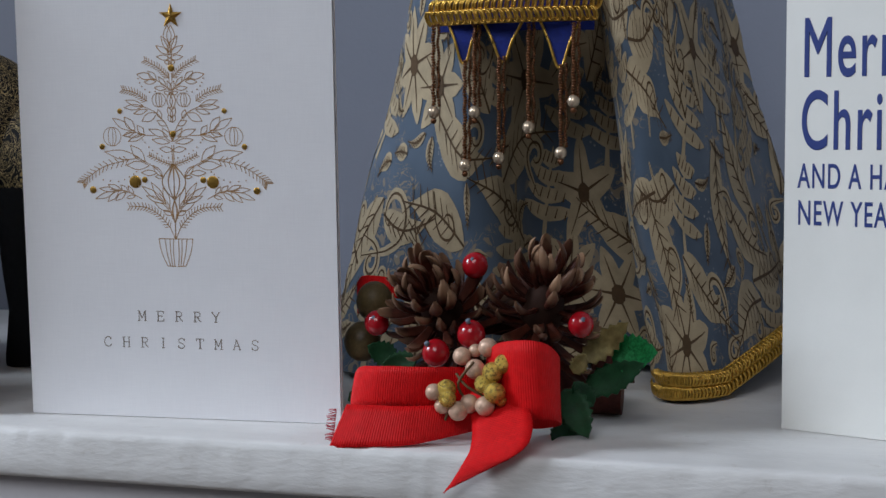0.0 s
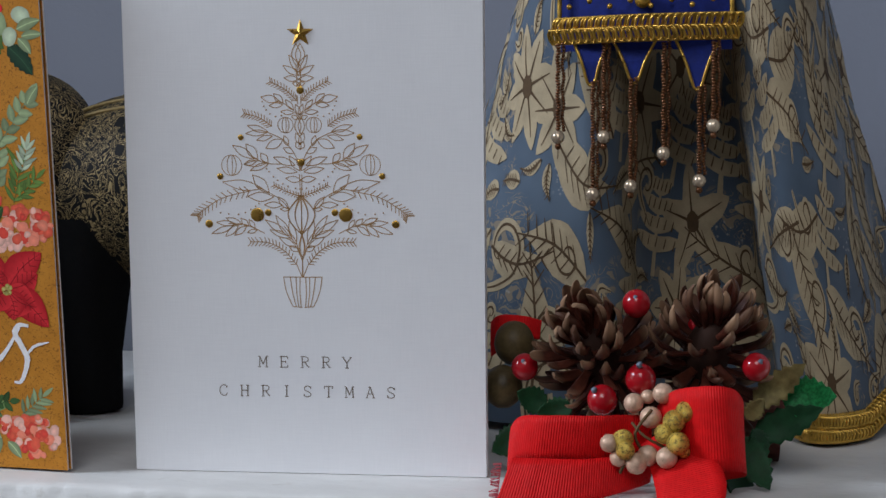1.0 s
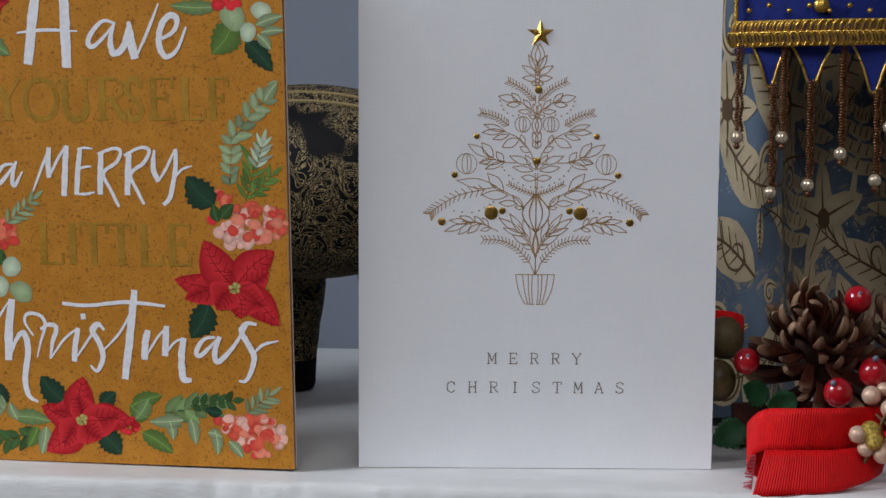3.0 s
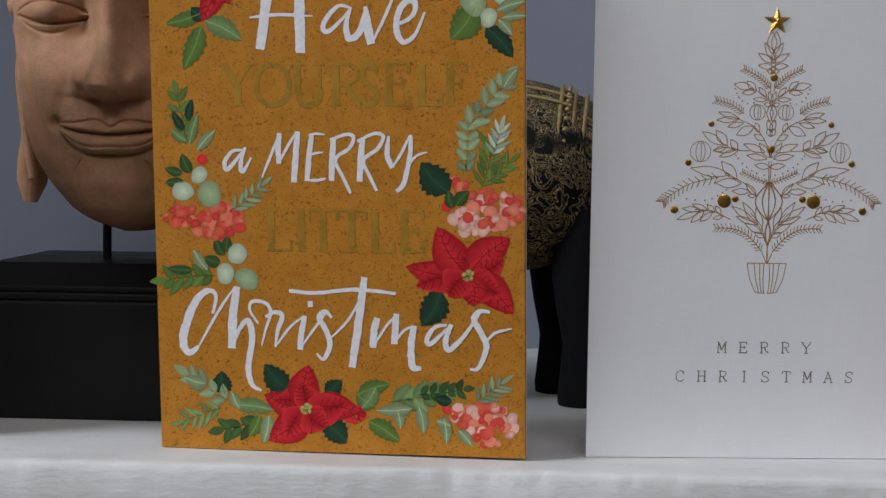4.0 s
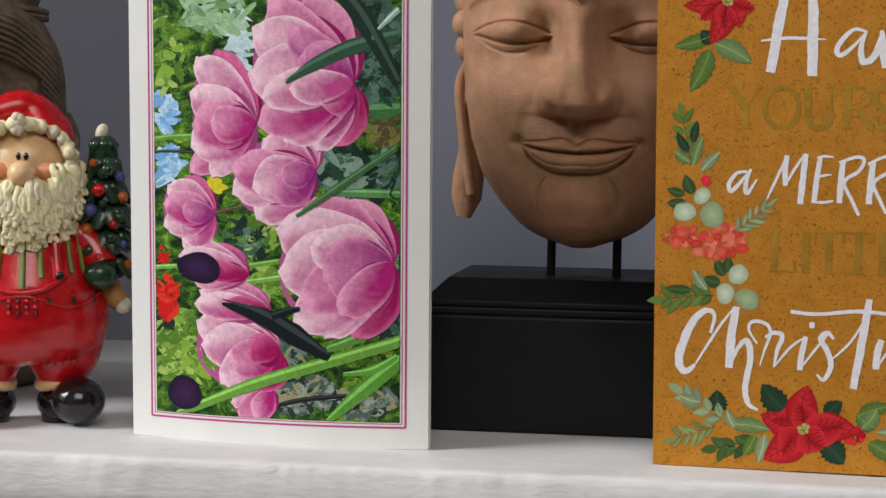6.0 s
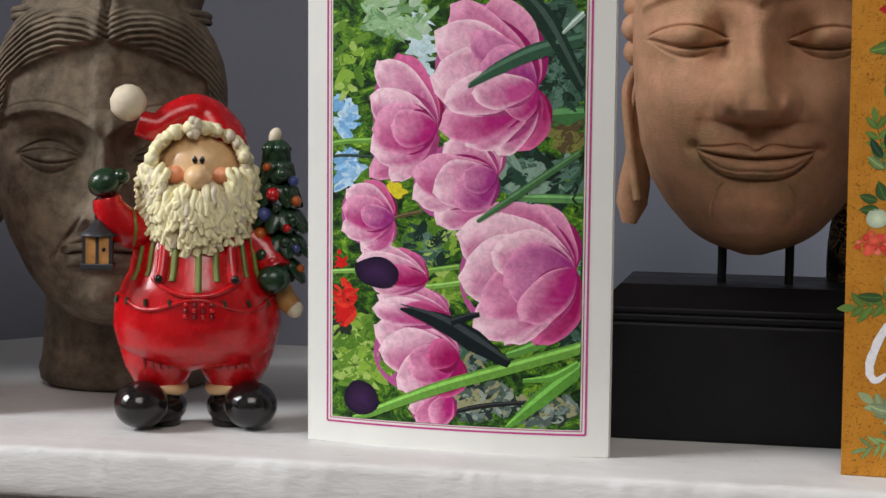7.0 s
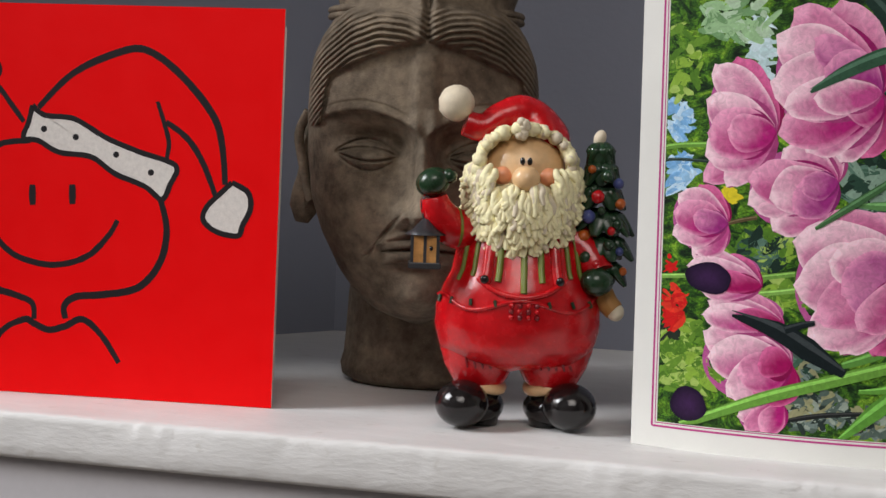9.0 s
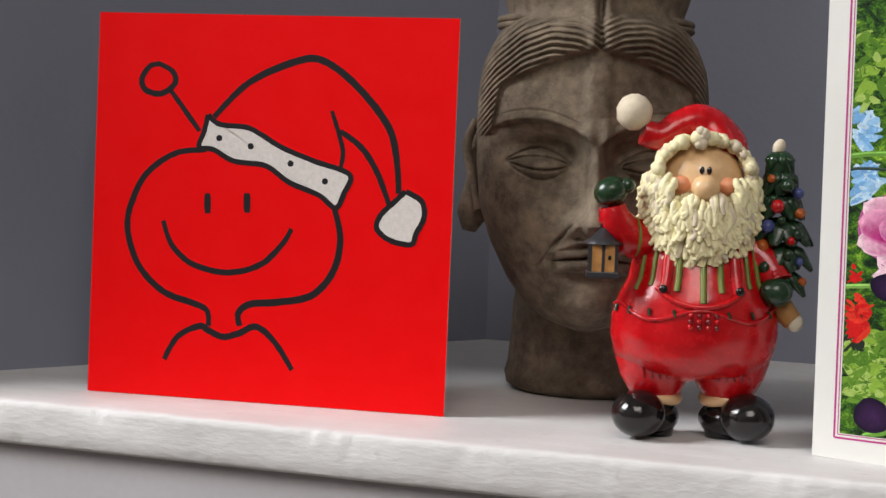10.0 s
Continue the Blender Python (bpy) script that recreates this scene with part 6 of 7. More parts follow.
def batik_motifs(s, rows, cream):
    """Printed leaves, scrolls, stars and wings that follow the folds of the cloth."""
    prng = random.Random(17)
    size = 1.0
    nq, nf = rows.shape[:2]
    length = np.linalg.norm(np.roll(rows[nq // 3], -1, 0) - rows[nq // 3], axis=1).sum()

    def lay(f, z, out):
        q = min(max((z - 0.004) / 0.194, 0.0), 1.0) * (nq - 1)
        i, g = int(min(q, nq - 2)), (f % 1.0) * nf
        j = int(g)
        a, b = q - i, g - j
        p00, p01, p10, p11 = rows[i, j % nf], rows[i, (j + 1) % nf], rows[i + 1, j % nf], rows[i + 1, (j + 1) % nf]
        p = (1 - a) * ((1 - b) * p00 + b * p01) + a * ((1 - b) * p10 + b * p11)
        t = p01 - p00
        n = np.array([t[1], -t[0], 0.0])
        return p + n / max(1e-9, np.linalg.norm(n)) * out

    def ribbon(f0, z0, turn, pts, widths, mat, out, columns=3):
        """A strip along pts (mm in the motif's own frame) with half-widths at even steps."""
        line = curve([(*p, 0) for p in pts], 6) if len(pts) > 2 else [Vector((*pts[0], 0)).lerp(Vector((*pts[1], 0)), k / 5) for k in range(6)]
        w = np.interp(np.linspace(0, 1, len(line)), np.linspace(0, 1, len(widths)), widths)
        c, d = math.cos(turn), math.sin(turn)
        grid = []
        for i, p in enumerate(line):
            e = (line[min(i + 1, len(line) - 1)] - line[max(i - 1, 0)]).normalized()
            row = []
            for k in np.linspace(-1, 1, columns):
                x, y = (p.x - e.y * w[i] * k) * size, (p.y + e.x * w[i] * k) * size
                row.append(lay(f0 + (c * x - d * y) / 1000 / length, z0 + (d * x + c * y) / 1000, out))
            grid.append(row)
        s.sheet(grid, mat)

    def leaf(f, z, turn, n, bend, wide):
        pts = [(0, -n / 2), (bend, 0), (0, n / 2)]
        ribbon(f, z, turn, pts, [0.2, wide * 0.8, wide, wide * 0.75, 0.3, 0.1], cream, 0.00028, 5)
        ribbon(f, z, turn, pts, [0.35, 0.3, 0.15], cream + 1, 0.00042)
        for k in range(-3, 4):
            y = k * n / 9
            b = bend * (1 - (2 * y / n) ** 2)
            for e in (-1, 1):
                ribbon(f, z, turn, [(b, y), (b + e * wide * 0.62, y + n * 0.10)], [0.22, 0.10], cream + 1, 0.00042, 2)

    def scroll(f, z, turn, r, way):
        pts = [(way * r * (1 - k / 11) * math.cos(k * 0.8), r * (1 - k / 11) * math.sin(k * 0.8)) for k in range(9)]
        ribbon(f, z, turn, [(way * r * 1.3, -r * 1.8), (way * r * 1.15, -r * 0.8)] + pts, [0.4, 1.1, 1.3, 1.2, 1.1, 1.4], cream, 0.00028)
        ribbon(f, z, turn, [(way * r * 1.3, -r * 1.8), (way * r * 1.15, -r * 0.8)] + pts, [0.1, 0.3, 0.3, 0.1], cream + 1, 0.00042, 2)

    def star(f, z, turn, r, n):
        for k in range(n):
            a = turn + 2 * math.pi * k / n
            ribbon(f, z, a, [(0, 1.2), (0, r * 0.5), (0, r)], [1.2, r * 0.26, r * 0.20, 0.1], cream, 0.00028 + 0.00001 * k, 5)
            ribbon(f, z, a, [(0, 2), (0, r * 0.8)], [0.35, 0.1], cream + 1, 0.00045, 2)
        ribbon(f, z, 0, [(0, -2.2), (0, 0), (0, 2.2)], [0.6, 2.0, 2.2, 2.0, 0.6], cream + 1, 0.00052, 5)

    def wing(f, z, turn, n):
        for k in range(4):
            w = n * (0.5 - 0.09 * k)
            ribbon(f, z, turn, [(-w, k * n * 0.19 + 0.05 * n), (0, k * n * 0.19 - 0.02 * n), (w, k * n * 0.19 + 0.07 * n)], [0.3, n * 0.075, n * 0.085, n * 0.075, 0.2], cream, 0.00028 + 0.00001 * k, 4)
            for e in np.linspace(-0.7, 0.7, 5):
                ribbon(f, z, turn, [(e * w, k * n * 0.19 - 1.0), (e * w + 0.6, k * n * 0.19 + 1.2)], [0.25, 0.15], cream + 1, 0.00045, 2)
        ribbon(f, z, turn, [(0, -n * 0.35), (0, 0), (0, n * 0.7)], [1.0, 0.7, 0.2], cream, 0.00034)

    placed = []
    for k in range(3200):
        big = k < 1300
        size = 2.0 if big else 1.6
        f, z = prng.random(), prng.uniform(0.012, 0.190)
        gap = 0.0275 if big else 0.0150
        if any(math.hypot(min(abs(f - a), 1 - abs(f - a)) * length, z - b) < (gap + g) / 2 for a, b, g in placed):
            continue
        placed.append((f, z, gap))
        turn, kind = prng.uniform(0, 6.3), prng.random()
        if not big:
            leaf(f, z, turn, prng.uniform(9, 13), prng.uniform(-2, 2), prng.uniform(1.6, 2.8)) if kind < 0.6 else scroll(f, z, turn, prng.uniform(2.2, 3.2), prng.choice((-1, 1)))
        elif kind < 0.45:
            leaf(f, z, turn, prng.uniform(24, 33), prng.uniform(-5, 5), prng.uniform(4.2, 7))
            scroll(f + 0.010 / length, z, turn + 2, 4.0, prng.choice((-1, 1)))
        elif kind < 0.65:
            star(f, z, turn, prng.uniform(11, 15), prng.choice((5, 6, 8)))
        elif kind < 0.85:
            wing(f, z, prng.uniform(-0.5, 0.5), prng.uniform(18, 24))
        else:
            scroll(f, z, turn, prng.uniform(5.5, 7.5), prng.choice((-1, 1)))
            leaf(f + 0.011 / length, z, turn, 20, 3, 3.5)


def puppet():
    s = Solid()
    foot = [(0.136, 0.28), (0.139, 0.22), (0.151, 0.165), (0.179, 0.136), (0.215, 0.125), (0.236, 0.130), (0.241, 0.175), (0.256, 0.200), (0.292, 0.195), (0.3005, 0.150), (0.307, 0.127), (0.317, 0.123), (0.329, 0.137), (0.340, 0.165), (0.347, 0.205), (0.350, 0.25), (0.340, 0.29)]
    waist = [(0.196, 0.24), (0.197, 0.20), (0.200, 0.165), (0.206, 0.142), (0.216, 0.129), (0.234, 0.127), (0.241, 0.155), (0.258, 0.176), (0.268, 0.160), (0.272, 0.128), (0.281, 0.124), (0.291, 0.126), (0.299, 0.136), (0.304, 0.160), (0.306, 0.19), (0.304, 0.22), (0.297, 0.25)]
    lo, hi = curve([(*p, 0) for p in foot], 10, True), curve([(*p, 0) for p in waist], 10, True)
    rows = []
    for k in range(30):
        q = k / 29
        row = []
        for i, (a, b) in enumerate(zip(lo, hi)):
            p = a.lerp(b, q)
            f = 0.0022 * noise.noise((i * 0.05, q * 4, 0)) + 0.0008 * math.sin(i * 0.45 + 5 * q) * (1 - q)
            row.append((p.x + f, p.y + f, 0.004 + (0.198 - 0.004) * q + (0.0 if q > 0.1 else 0.014 * (1 - q / 0.1) * max(0, (p.x - 0.330) / 0.02))))
        rows.append(row)
    s.sheet(np.array(rows), 0, True)
    # inner lining so that the cloth has depth, and an upper body that closes it
    s.sheet(np.array(rows)[::-1] * np.array([0.985, 1, 1]) + np.array([0.004, 0.004, 0]), 0, True)
    s.ball((0.245, 0.190, 0.213), (0.062, 0.050, 0.034), 0, None, 32, 16)
    batik_motifs(s, np.array(rows), 5)
    # loop braid along the hem of the front fold
    pts = [p for p in lo if p.x > 0.296 and p.y < 0.26]
    for j, p in enumerate(pts):
        up = 0.014 * max(0, (p.x - 0.330) / 0.02)
        for e in (-1, 1):
            c = Vector((p.x, p.y - 0.0015, 0.0068 + up + e * 0.0026))
            s.tube([c + Vector((0.0016 * math.cos(a) - 0.0006 * math.sin(a) * e, -0.0007 * math.cos(2 * a), 0.0026 * math.sin(a))) for a in np.linspace(0, 2 * math.pi, 9)], 0.00065, 1, 5)
            c += Vector((0.0009, -0.0006, 0))
            s.tube([c + Vector((0.0014 * math.cos(a), -0.0006, 0.0022 * math.sin(a))) for a in np.linspace(0, 2 * math.pi, 9)], 0.0006, 1, 5)
    s.tube([Vector((p.x, p.y - 0.001, 0.0068 + (0.014 * max(0, (p.x - 0.330) / 0.02)))) for p in pts], 0.0012, 1, 6)
    # velvet apron with pointed hem, braid across it and bead tassels
    ax0, ax1, ay = 0.2165, 0.2800, 0.1225
    s.sheet([[(ax0 + (ax1 - ax0) * q, ay - 0.006 * math.sin(math.pi * q), z) for q in np.linspace(0, 1, 14)] for z in (0.146, 0.161, 0.178, 0.195)], 2)
    for x, w, zb in ((0.2290, 0.0068, 0.1340), (0.2450, 0.0080, 0.1345), (0.2680, 0.0080, 0.1320)):
        top = 0.1495
        tri = [(x - w, ay - 0.0075, top), (x + w, ay - 0.0075, top), (x + w * 0.5, ay - 0.0085, (top + zb) / 2), (x + 0.0012, ay - 0.008, zb), (x - 0.0012, ay - 0.008, zb), (x - w * 0.5, ay - 0.0085, (top + zb) / 2)]
        s.add(tri, [(0, 5, 4, 3, 2, 1)], 2, False)
        s.tube([tri[0], tri[5], tri[4], tri[3], tri[2], tri[1]], 0.0006, 1, 6, 1, 3)
    n = 25
    for j in range(n):
        q = j / (n - 1)
        for e in (-1, 1):
            c = Vector((ax0 - 0.001 + (ax1 - ax0 + 0.002) * q + 0.0008 * e, ay - 0.008 - 0.006 * math.sin(math.pi * q), 0.1530 + 0.0021 * e + 0.0012 * q))
            for d in (0, 0.0012):
                s.tube([c + Vector((0.0016 * math.cos(a) + d, -0.0009 * math.sin(a) - d * 0.5, 0.0027 * math.sin(a + 0.4 * e))) for a in np.linspace(0, 2 * math.pi, 9)], 0.0006, 1, 5)
    for x, z, top in ((0.2170, 0.1140, 0.148), (0.2300, 0.0930, 0.134), (0.2340, 0.1140, 0.148), (0.2440, 0.0960, 0.135), (0.2560, 0.1080, 0.148), (0.2690, 0.0980, 0.132), (0.2740, 0.1180, 0.148)):
        y = ay - 0.010
        k = int((top - z) / 0.0011)
        for i in range(k):
            s.ball((x + 0.0002 * math.sin(i), y, top - 0.0011 * i), (0.00105, 0.00105, 0.0006), 3, None, 6, 4)
            s.ball((x + 0.0017 + 0.0003 * math.sin(i * 0.7), y + 0.001, top - 0.0011 * i + 0.0005), (0.0008, 0.0008, 0.0006), 3, None, 6, 4)
        s.ball((x, y, z), 0.0026, 4, None, 8, 6)
        s.ball((x, y, z - 0.0034), 0.0013, 3, None, 8, 6)
    for k in range(8):
        s.ball((0.221 + 0.0075 * k, ay - 0.0085, 0.162 + 0.002 * (k % 2)), 0.0011, 1, None, 7, 5)
    s.ball((0.2480, ay - 0.0085, 0.164), (0.003, 0.0018, 0.003), 1, None, 12, 8)
    for x in (ax0, ax1):
        s.tube([(x, ay - 0.0035, 0.155), (x, ay - 0.003, 0.19)], 0.0009, 1, 6)
    return tagged(part("puppet", s, [M_BATIK, M_GILT, M_BLUE_VELVET, M_BROWN_BEAD, M_PEARL, M_BATIK_CREAM, M_BATIK_BROWN], None), "batik-robed puppet with blue velvet apron, gold braid and bead tassels", "puppet")


puppet()


def brocade_material():
    m, n, l, b = material("black_gold_brocade", 0.6)
    v = coords(n, l)
    swirl = noise_tex(n, l, v, 80, 1.5, 0.4, 4.0)
    line = ramp(n, l, swirl, (0.0, (0, 0, 0)), (0.40, (1, 1, 1)), (0.435, (0, 0, 0)), (0.50, (1, 1, 1)), (0.53, (0, 0, 0)), (0.59, (1, 1, 1)), (0.63, (0, 0, 0)), constant=True)
    where = ramp(n, l, noise_tex(n, l, v, 34, 2), (0.34, (0, 0, 0)), (0.40, (1, 1, 1)))
    thread = noise_tex(n, l, coords(n, l, scale=(1, 1, 0.2)), 1500, 1)
    gold = ramp(n, l, thread, (0.35, (0.26, 0.19, 0.085)), (0.65, (0.47, 0.36, 0.18)))
    l.new(mix(n, l, mix(n, l, 1.0, line, where, "MULTIPLY"), (0.004, 0.004, 0.005), gold), b.inputs["Base Color"])
    bump(n, l, b, line, 0.2, 0.0004)
    return m


def elephant():
    s = Solid()
    s.ball((0.044, 0.165, 0.094), (0.064, 0.038, 0.041), 0, None, 48, 30)
    s.ball((-0.018, 0.158, 0.112), (0.030, 0.026, 0.031), 0, None, 32, 20)
    s.ball((0.000, 0.138, 0.105), (0.018, 0.006, 0.028), 0, (0, 12, 25), 24, 16)
    s.tube([(-0.040, 0.155, 0.105), (-0.054, 0.150, 0.085), (-0.058, 0.150, 0.055), (-0.052, 0.150, 0.030)], [0.014, 0.010, 0.007, 0.005], 0, 14, 1, 5)
    for x, y in ((0.014, 0.147), (0.086, 0.151), (0.076, 0.189)):
        s.tube([(x, y, 0.0002), (x, y, 0.004), (x + 0.001, y, 0.025), (x, y + 0.002, 0.048), (x, y + 0.004, 0.080)], [0.0120, 0.0128, 0.0118, 0.0150, 0.0190], 1, 20, 1, 4)
    # the far foreleg is set back, in patterned cloth with a black foot
    s.tube([(0.027, 0.203, 0.0002), (0.027, 0.203, 0.004), (0.028, 0.202, 0.016)], [0.0118, 0.0130, 0.0126], 1, 20, 1, 4)
    s.tube([(0.028, 0.202, 0.016), (0.030, 0.198, 0.032), (0.031, 0.192, 0.050), (0.030, 0.185, 0.080)], [0.0125, 0.0130, 0.0155, 0.0200], 0, 20, 1, 4)
    # saddle cloth bands
    for q, rad in ((0.026, 0.0010), (0.0315, 0.0007), (0.036, 0.0010)):
        x = 0.044 + q
        k = math.sqrt(1 - (q / 0.060) ** 2)
        s.tube([(x + 0.004 * math.cos(a), 0.165 - 0.0365 * k * math.sin(a), 0.094 + 0.0415 * k * math.cos(a)) for a in np.linspace(-0.3, 2.3, 30)], rad, 2, 6)
    for k in range(16):
        a = 2.2 * k / 15
        q = 0.0288
        w = math.sqrt(1 - (q / 0.060) ** 2)
        s.ball((0.044 + q + 0.004 * math.cos(a), 0.165 - 0.0368 * w * math.sin(a), 0.094 + 0.0418 * w * math.cos(a)), 0.0012, 2, None, 6, 5)
    for q in (0.44, 0.62):
        s.tube([(0.044 + 0.0605 * math.sin(a) * math.sin(1.45 - q * 0.2), 0.165 - 0.0362 * math.sin(q), 0.094 + 0.0412 * math.cos(q) * math.cos(a * 0.9)) for a in np.linspace(-0.9, 0.6, 24)], 0.0009, 2, 6)
    for k in range(8):
        a = k * math.pi / 4
        s.ball((-0.008 + 0.007 * math.cos(a), 0.1335, 0.128 + 0.006 * math.sin(a)), (0.0032, 0.0016, 0.0018), 2, (0, -math.degrees(a), 0), 8, 6)
    for k in range(14):
        s.ball((0.092 + 0.0016 * math.sin(k * 1.3), 0.141 + 0.0006 * k, 0.128 - 0.0011 * k), (0.0042, 0.0012, 0.0009), 2, (0, 40 + 9 * k, 20), 8, 5)
    s.tube([(0.102, 0.165, 0.105), (0.110, 0.163, 0.085), (0.111, 0.161, 0.060)], [0.003, 0.002, 0.0025], 0, 8, 1, 4)
    return tagged(part("elephant_figure", s, [brocade_material(), plain("black_velvet", (0.005, 0.005, 0.006), 0.85, vary=0.3, scale=300), plain("dull_gold_thread", (0.34, 0.26, 0.12), 0.5, 0.4, vary=0.3, scale=900)], None), "stuffed black elephant ornament covered in gold brocade patterns", "ornament")


elephant()


# ---- pine cone and ribbon decoration ----
def spot(cx, cy, y):
    """A place in the decoration from its drawing units and its depth."""
    k = (y + 0.519) / 0.569
    return Vector((0.318 + (0.2033 + cx * 0.0001108 - 0.318) * k, y, 0.113 + (0.0692 - cy * 0.0001147 - 0.113) * k))


def cone_material():
    m, n, l, b = material("pine_cone_scale", 0.42)
    v = coords(n, l)
    o = n.new("ShaderNodeObjectInfo")
    g = noise_tex(n, l, v, 300, 4)
    base = ramp(n, l, g, (0.3, (0.020, 0.005, 0.003)), (0.7, (0.085, 0.022, 0.012)))
    tip = n.new("ShaderNodeSeparateXYZ")
    l.new(v, tip.inputs[0])
    far = ramp(n, l, tip.outputs[0], (0.0141, (0, 0, 0)), (0.0152, (1, 1, 1)))
    l.new(mix(n, l, far, base, mix(n, l, o.outputs["Random"], (0.050, 0.015, 0.010), (0.36, 0.22, 0.13))), b.inputs["Base Color"])
    bump(n, l, b, g, 0.4, 0.0006)
    return m


M_CONE = cone_material()
M_CONE_CORE = plain("dark_cone_core", (0.03, 0.013, 0.008), 0.8)
M_BERRY = gloss("red_lacquer_berry", (0.36, 0.006, 0.012), 0.10, 0.1)
M_BERRY_TIP = plain("silver_blue_berry_tip", (0.16, 0.19, 0.24), 0.45, 0.3)
M_PEARL_BEAD = plain("pearly_pink_bead", (0.62, 0.42, 0.30), 0.35, 0.25, vary=0.25, scale=500, bumps=0.4, fine=1800)
M_GLITTER = plain("gold_glitter_bead", (0.56, 0.40, 0.08), 0.3, 0.7, vary=0.5, scale=900, bumps=0.8, dist=0.0008, fine=2600)
M_LEAF = plain("dark_green_fabric_leaf", (0.012, 0.055, 0.020), 0.55, vary=0.35, scale=200)
M_BRIGHT_LEAF = plain("bright_green_glitter_leaf", (0.02, 0.20, 0.055), 0.45, vary=0.5, scale=900, bumps=0.6)
M_OLIVE_LEAF = plain("olive_gilded_leaf", (0.20, 0.16, 0.06), 0.5, 0.2, vary=0.4, scale=300)
M_BARK = plain("reddish_bark", (0.075, 0.020, 0.014), 0.6, vary=0.5, scale=120, bumps=0.7, dist=0.001)
M_NUT = plain("mossy_nut", (0.085, 0.060, 0.025), 0.45, vary=0.5, scale=150)
M_TWIG = plain("thin_wire_stem", (0.12, 0.07, 0.03), 0.5)


def ribbon_material():
    m, n, l, b = material("red_grosgrain_ribbon", 0.62)
    uv = n.new("ShaderNodeUVMap")
    uv.uv_map = "along"
    sep = n.new("ShaderNodeSeparateXYZ")
    l.new(uv.outputs[0], sep.inputs[0])
    w = n.new("ShaderNodeMath")
    w.operation = "MULTIPLY"
    w.inputs[1].default_value = 2 * math.pi / 0.00085
    l.new(sep.outputs[0], w.inputs[0])
    si = n.new("ShaderNodeMath")
    si.operation = "SINE"
    l.new(w.outputs[0], si.inputs[0])
    g = noise_tex(n, l, coords(n, l), 400, 3)
    l.new(ramp(n, l, g, (0.3, (0.60, 0.0010, 0.0022)), (0.7, (0.72, 0.0025, 0.004))), b.inputs["Base Color"])
    bump(n, l, b, si.outputs[0], 0.42, 0.0003)
    return m


M_RIBBON = ribbon_material()
deco = thing("table_decoration", "pine cone decoration with red ribbon bow, berries and gold beads", "decoration")


def strip(name, path, widths, label):
    """A ribbon: path gives its middle line, widths the half-width vectors across it."""
    mid = curve(path, 10)
    across = curve(widths, 10)
    s = Solid()
    along, uvs = 0.0, []
    rows = []
    for i, (p, w) in enumerate(zip(mid, across)):
        if i:
            along += (p - mid[i - 1]).length
        row = []
        for k in np.linspace(-1, 1, 7):
            row.append(p + w * k + Vector((0, -0.0005 * (1 - k * k) + 0.0003 * noise.noise((i * 0.3, k, 1)), 0)))
            uvs.append((along, 0.5 + k / 2))
        rows.append(row)
    s.sheet(rows)
    ob = part(name, s, M_RIBBON, deco, label)
    me = ob.data
    layer = me.uv_layers.new(name="along")
    for loop in me.loops:
        layer.data[loop.index].uv = uvs[loop.vertex_index]
    mod = ob.modifiers.new("thickness", "SOLIDIFY")
    mod.thickness = 0.0004
    return ob


V = Vector
strip("bow_loop", [spot(500, 470, 0.030), spot(430, 480, 0.024), spot(330, 490, 0.016), spot(180, 492, 0.013), spot(85, 500, 0.018), spot(70, 560, 0.026), spot(200, 600, 0.032), spot(480, 560, 0.036)],
      [V((0, 0, 0.0060)), V((0, 0, 0.0068)), V((0.0005, 0, 0.0072)), V((0.0008, 0, 0.0070)), V((0.0006, 0.001, 0.0068)), V((0, 0.002, 0.0066)), V((0, 0, 0.006)), V((0, 0, 0.006))], "left loop of the red grosgrain bow")
strip("bow_tail", [spot(505, 560, 0.028), spot(440, 585, 0.018), spot(300, 615, 0.008), spot(150, 625, 0.004), spot(45, 630, 0.004)],
      [V((0.001, 0, 0.006)), V((0.0005, 0.002, 0.0055)), V((0, 0.003, 0.0062)), V((0.0012, 0.003, 0.0068)), V((0.0022, 0.003, 0.0072))], "frayed ribbon tail lying on the shelf")
strip("bow_loop", [spot(520, 460, 0.030), spot(570, 455, 0.020), spot(640, 455, 0.013), spot(720, 450, 0.012), spot(765, 460, 0.018), spot(760, 490, 0.028), spot(650, 520, 0.034), spot(530, 500, 0.034)],
      [V((0, 0, 0.008)), V((-0.0006, 0, 0.0120)), V((-0.0006, 0, 0.0135)), V((-0.0010, 0, 0.0132)), V((-0.0012, 0, 0.0125)), V((0, 0, 0.0110)), V((0, 0, 0.009)), V((0, 0, 0.007))], "right loop of the red grosgrain bow")
strip("bow_tail", [V((0.2640, 0.024, 0.0200)), V((0.2735, 0.010, 0.0105)), V((0.2760, 0.0005, 0.0040)), V((0.2735, -0.0045, -0.0010)), V((0.2660, -0.0055, -0.0070)), V((0.2590, -0.0060, -0.0115))],
      [V((0.006, 0.001, 0.004)), V((0.0100, 0, 0.0030)), V((0.0105, -0.0003, 0.0028)), V((0.0098, 0, 0.0030)), V((0.0060, 0, 0.0030)), V((0.0006, 0, 0.0010))], "ribbon tail hanging over the shelf lip")
s = Solid()
frng = random.Random(3)
for k in range(26):
    p = spot(40 - 12 * k / 25, 575 + 105 * k / 25, 0.005)
    q = p + V((-0.0022 - 0.001 * frng.random(), -0.001, frng.uniform(-0.001, 0.001)))
    s.tube([p, q], [0.0002, 0.0001], 0, 4)
part("frayed_edge", s, plain("pink_fray", (0.62, 0.10, 0.13), 0.7), deco, "frayed pinkish ribbon threads")

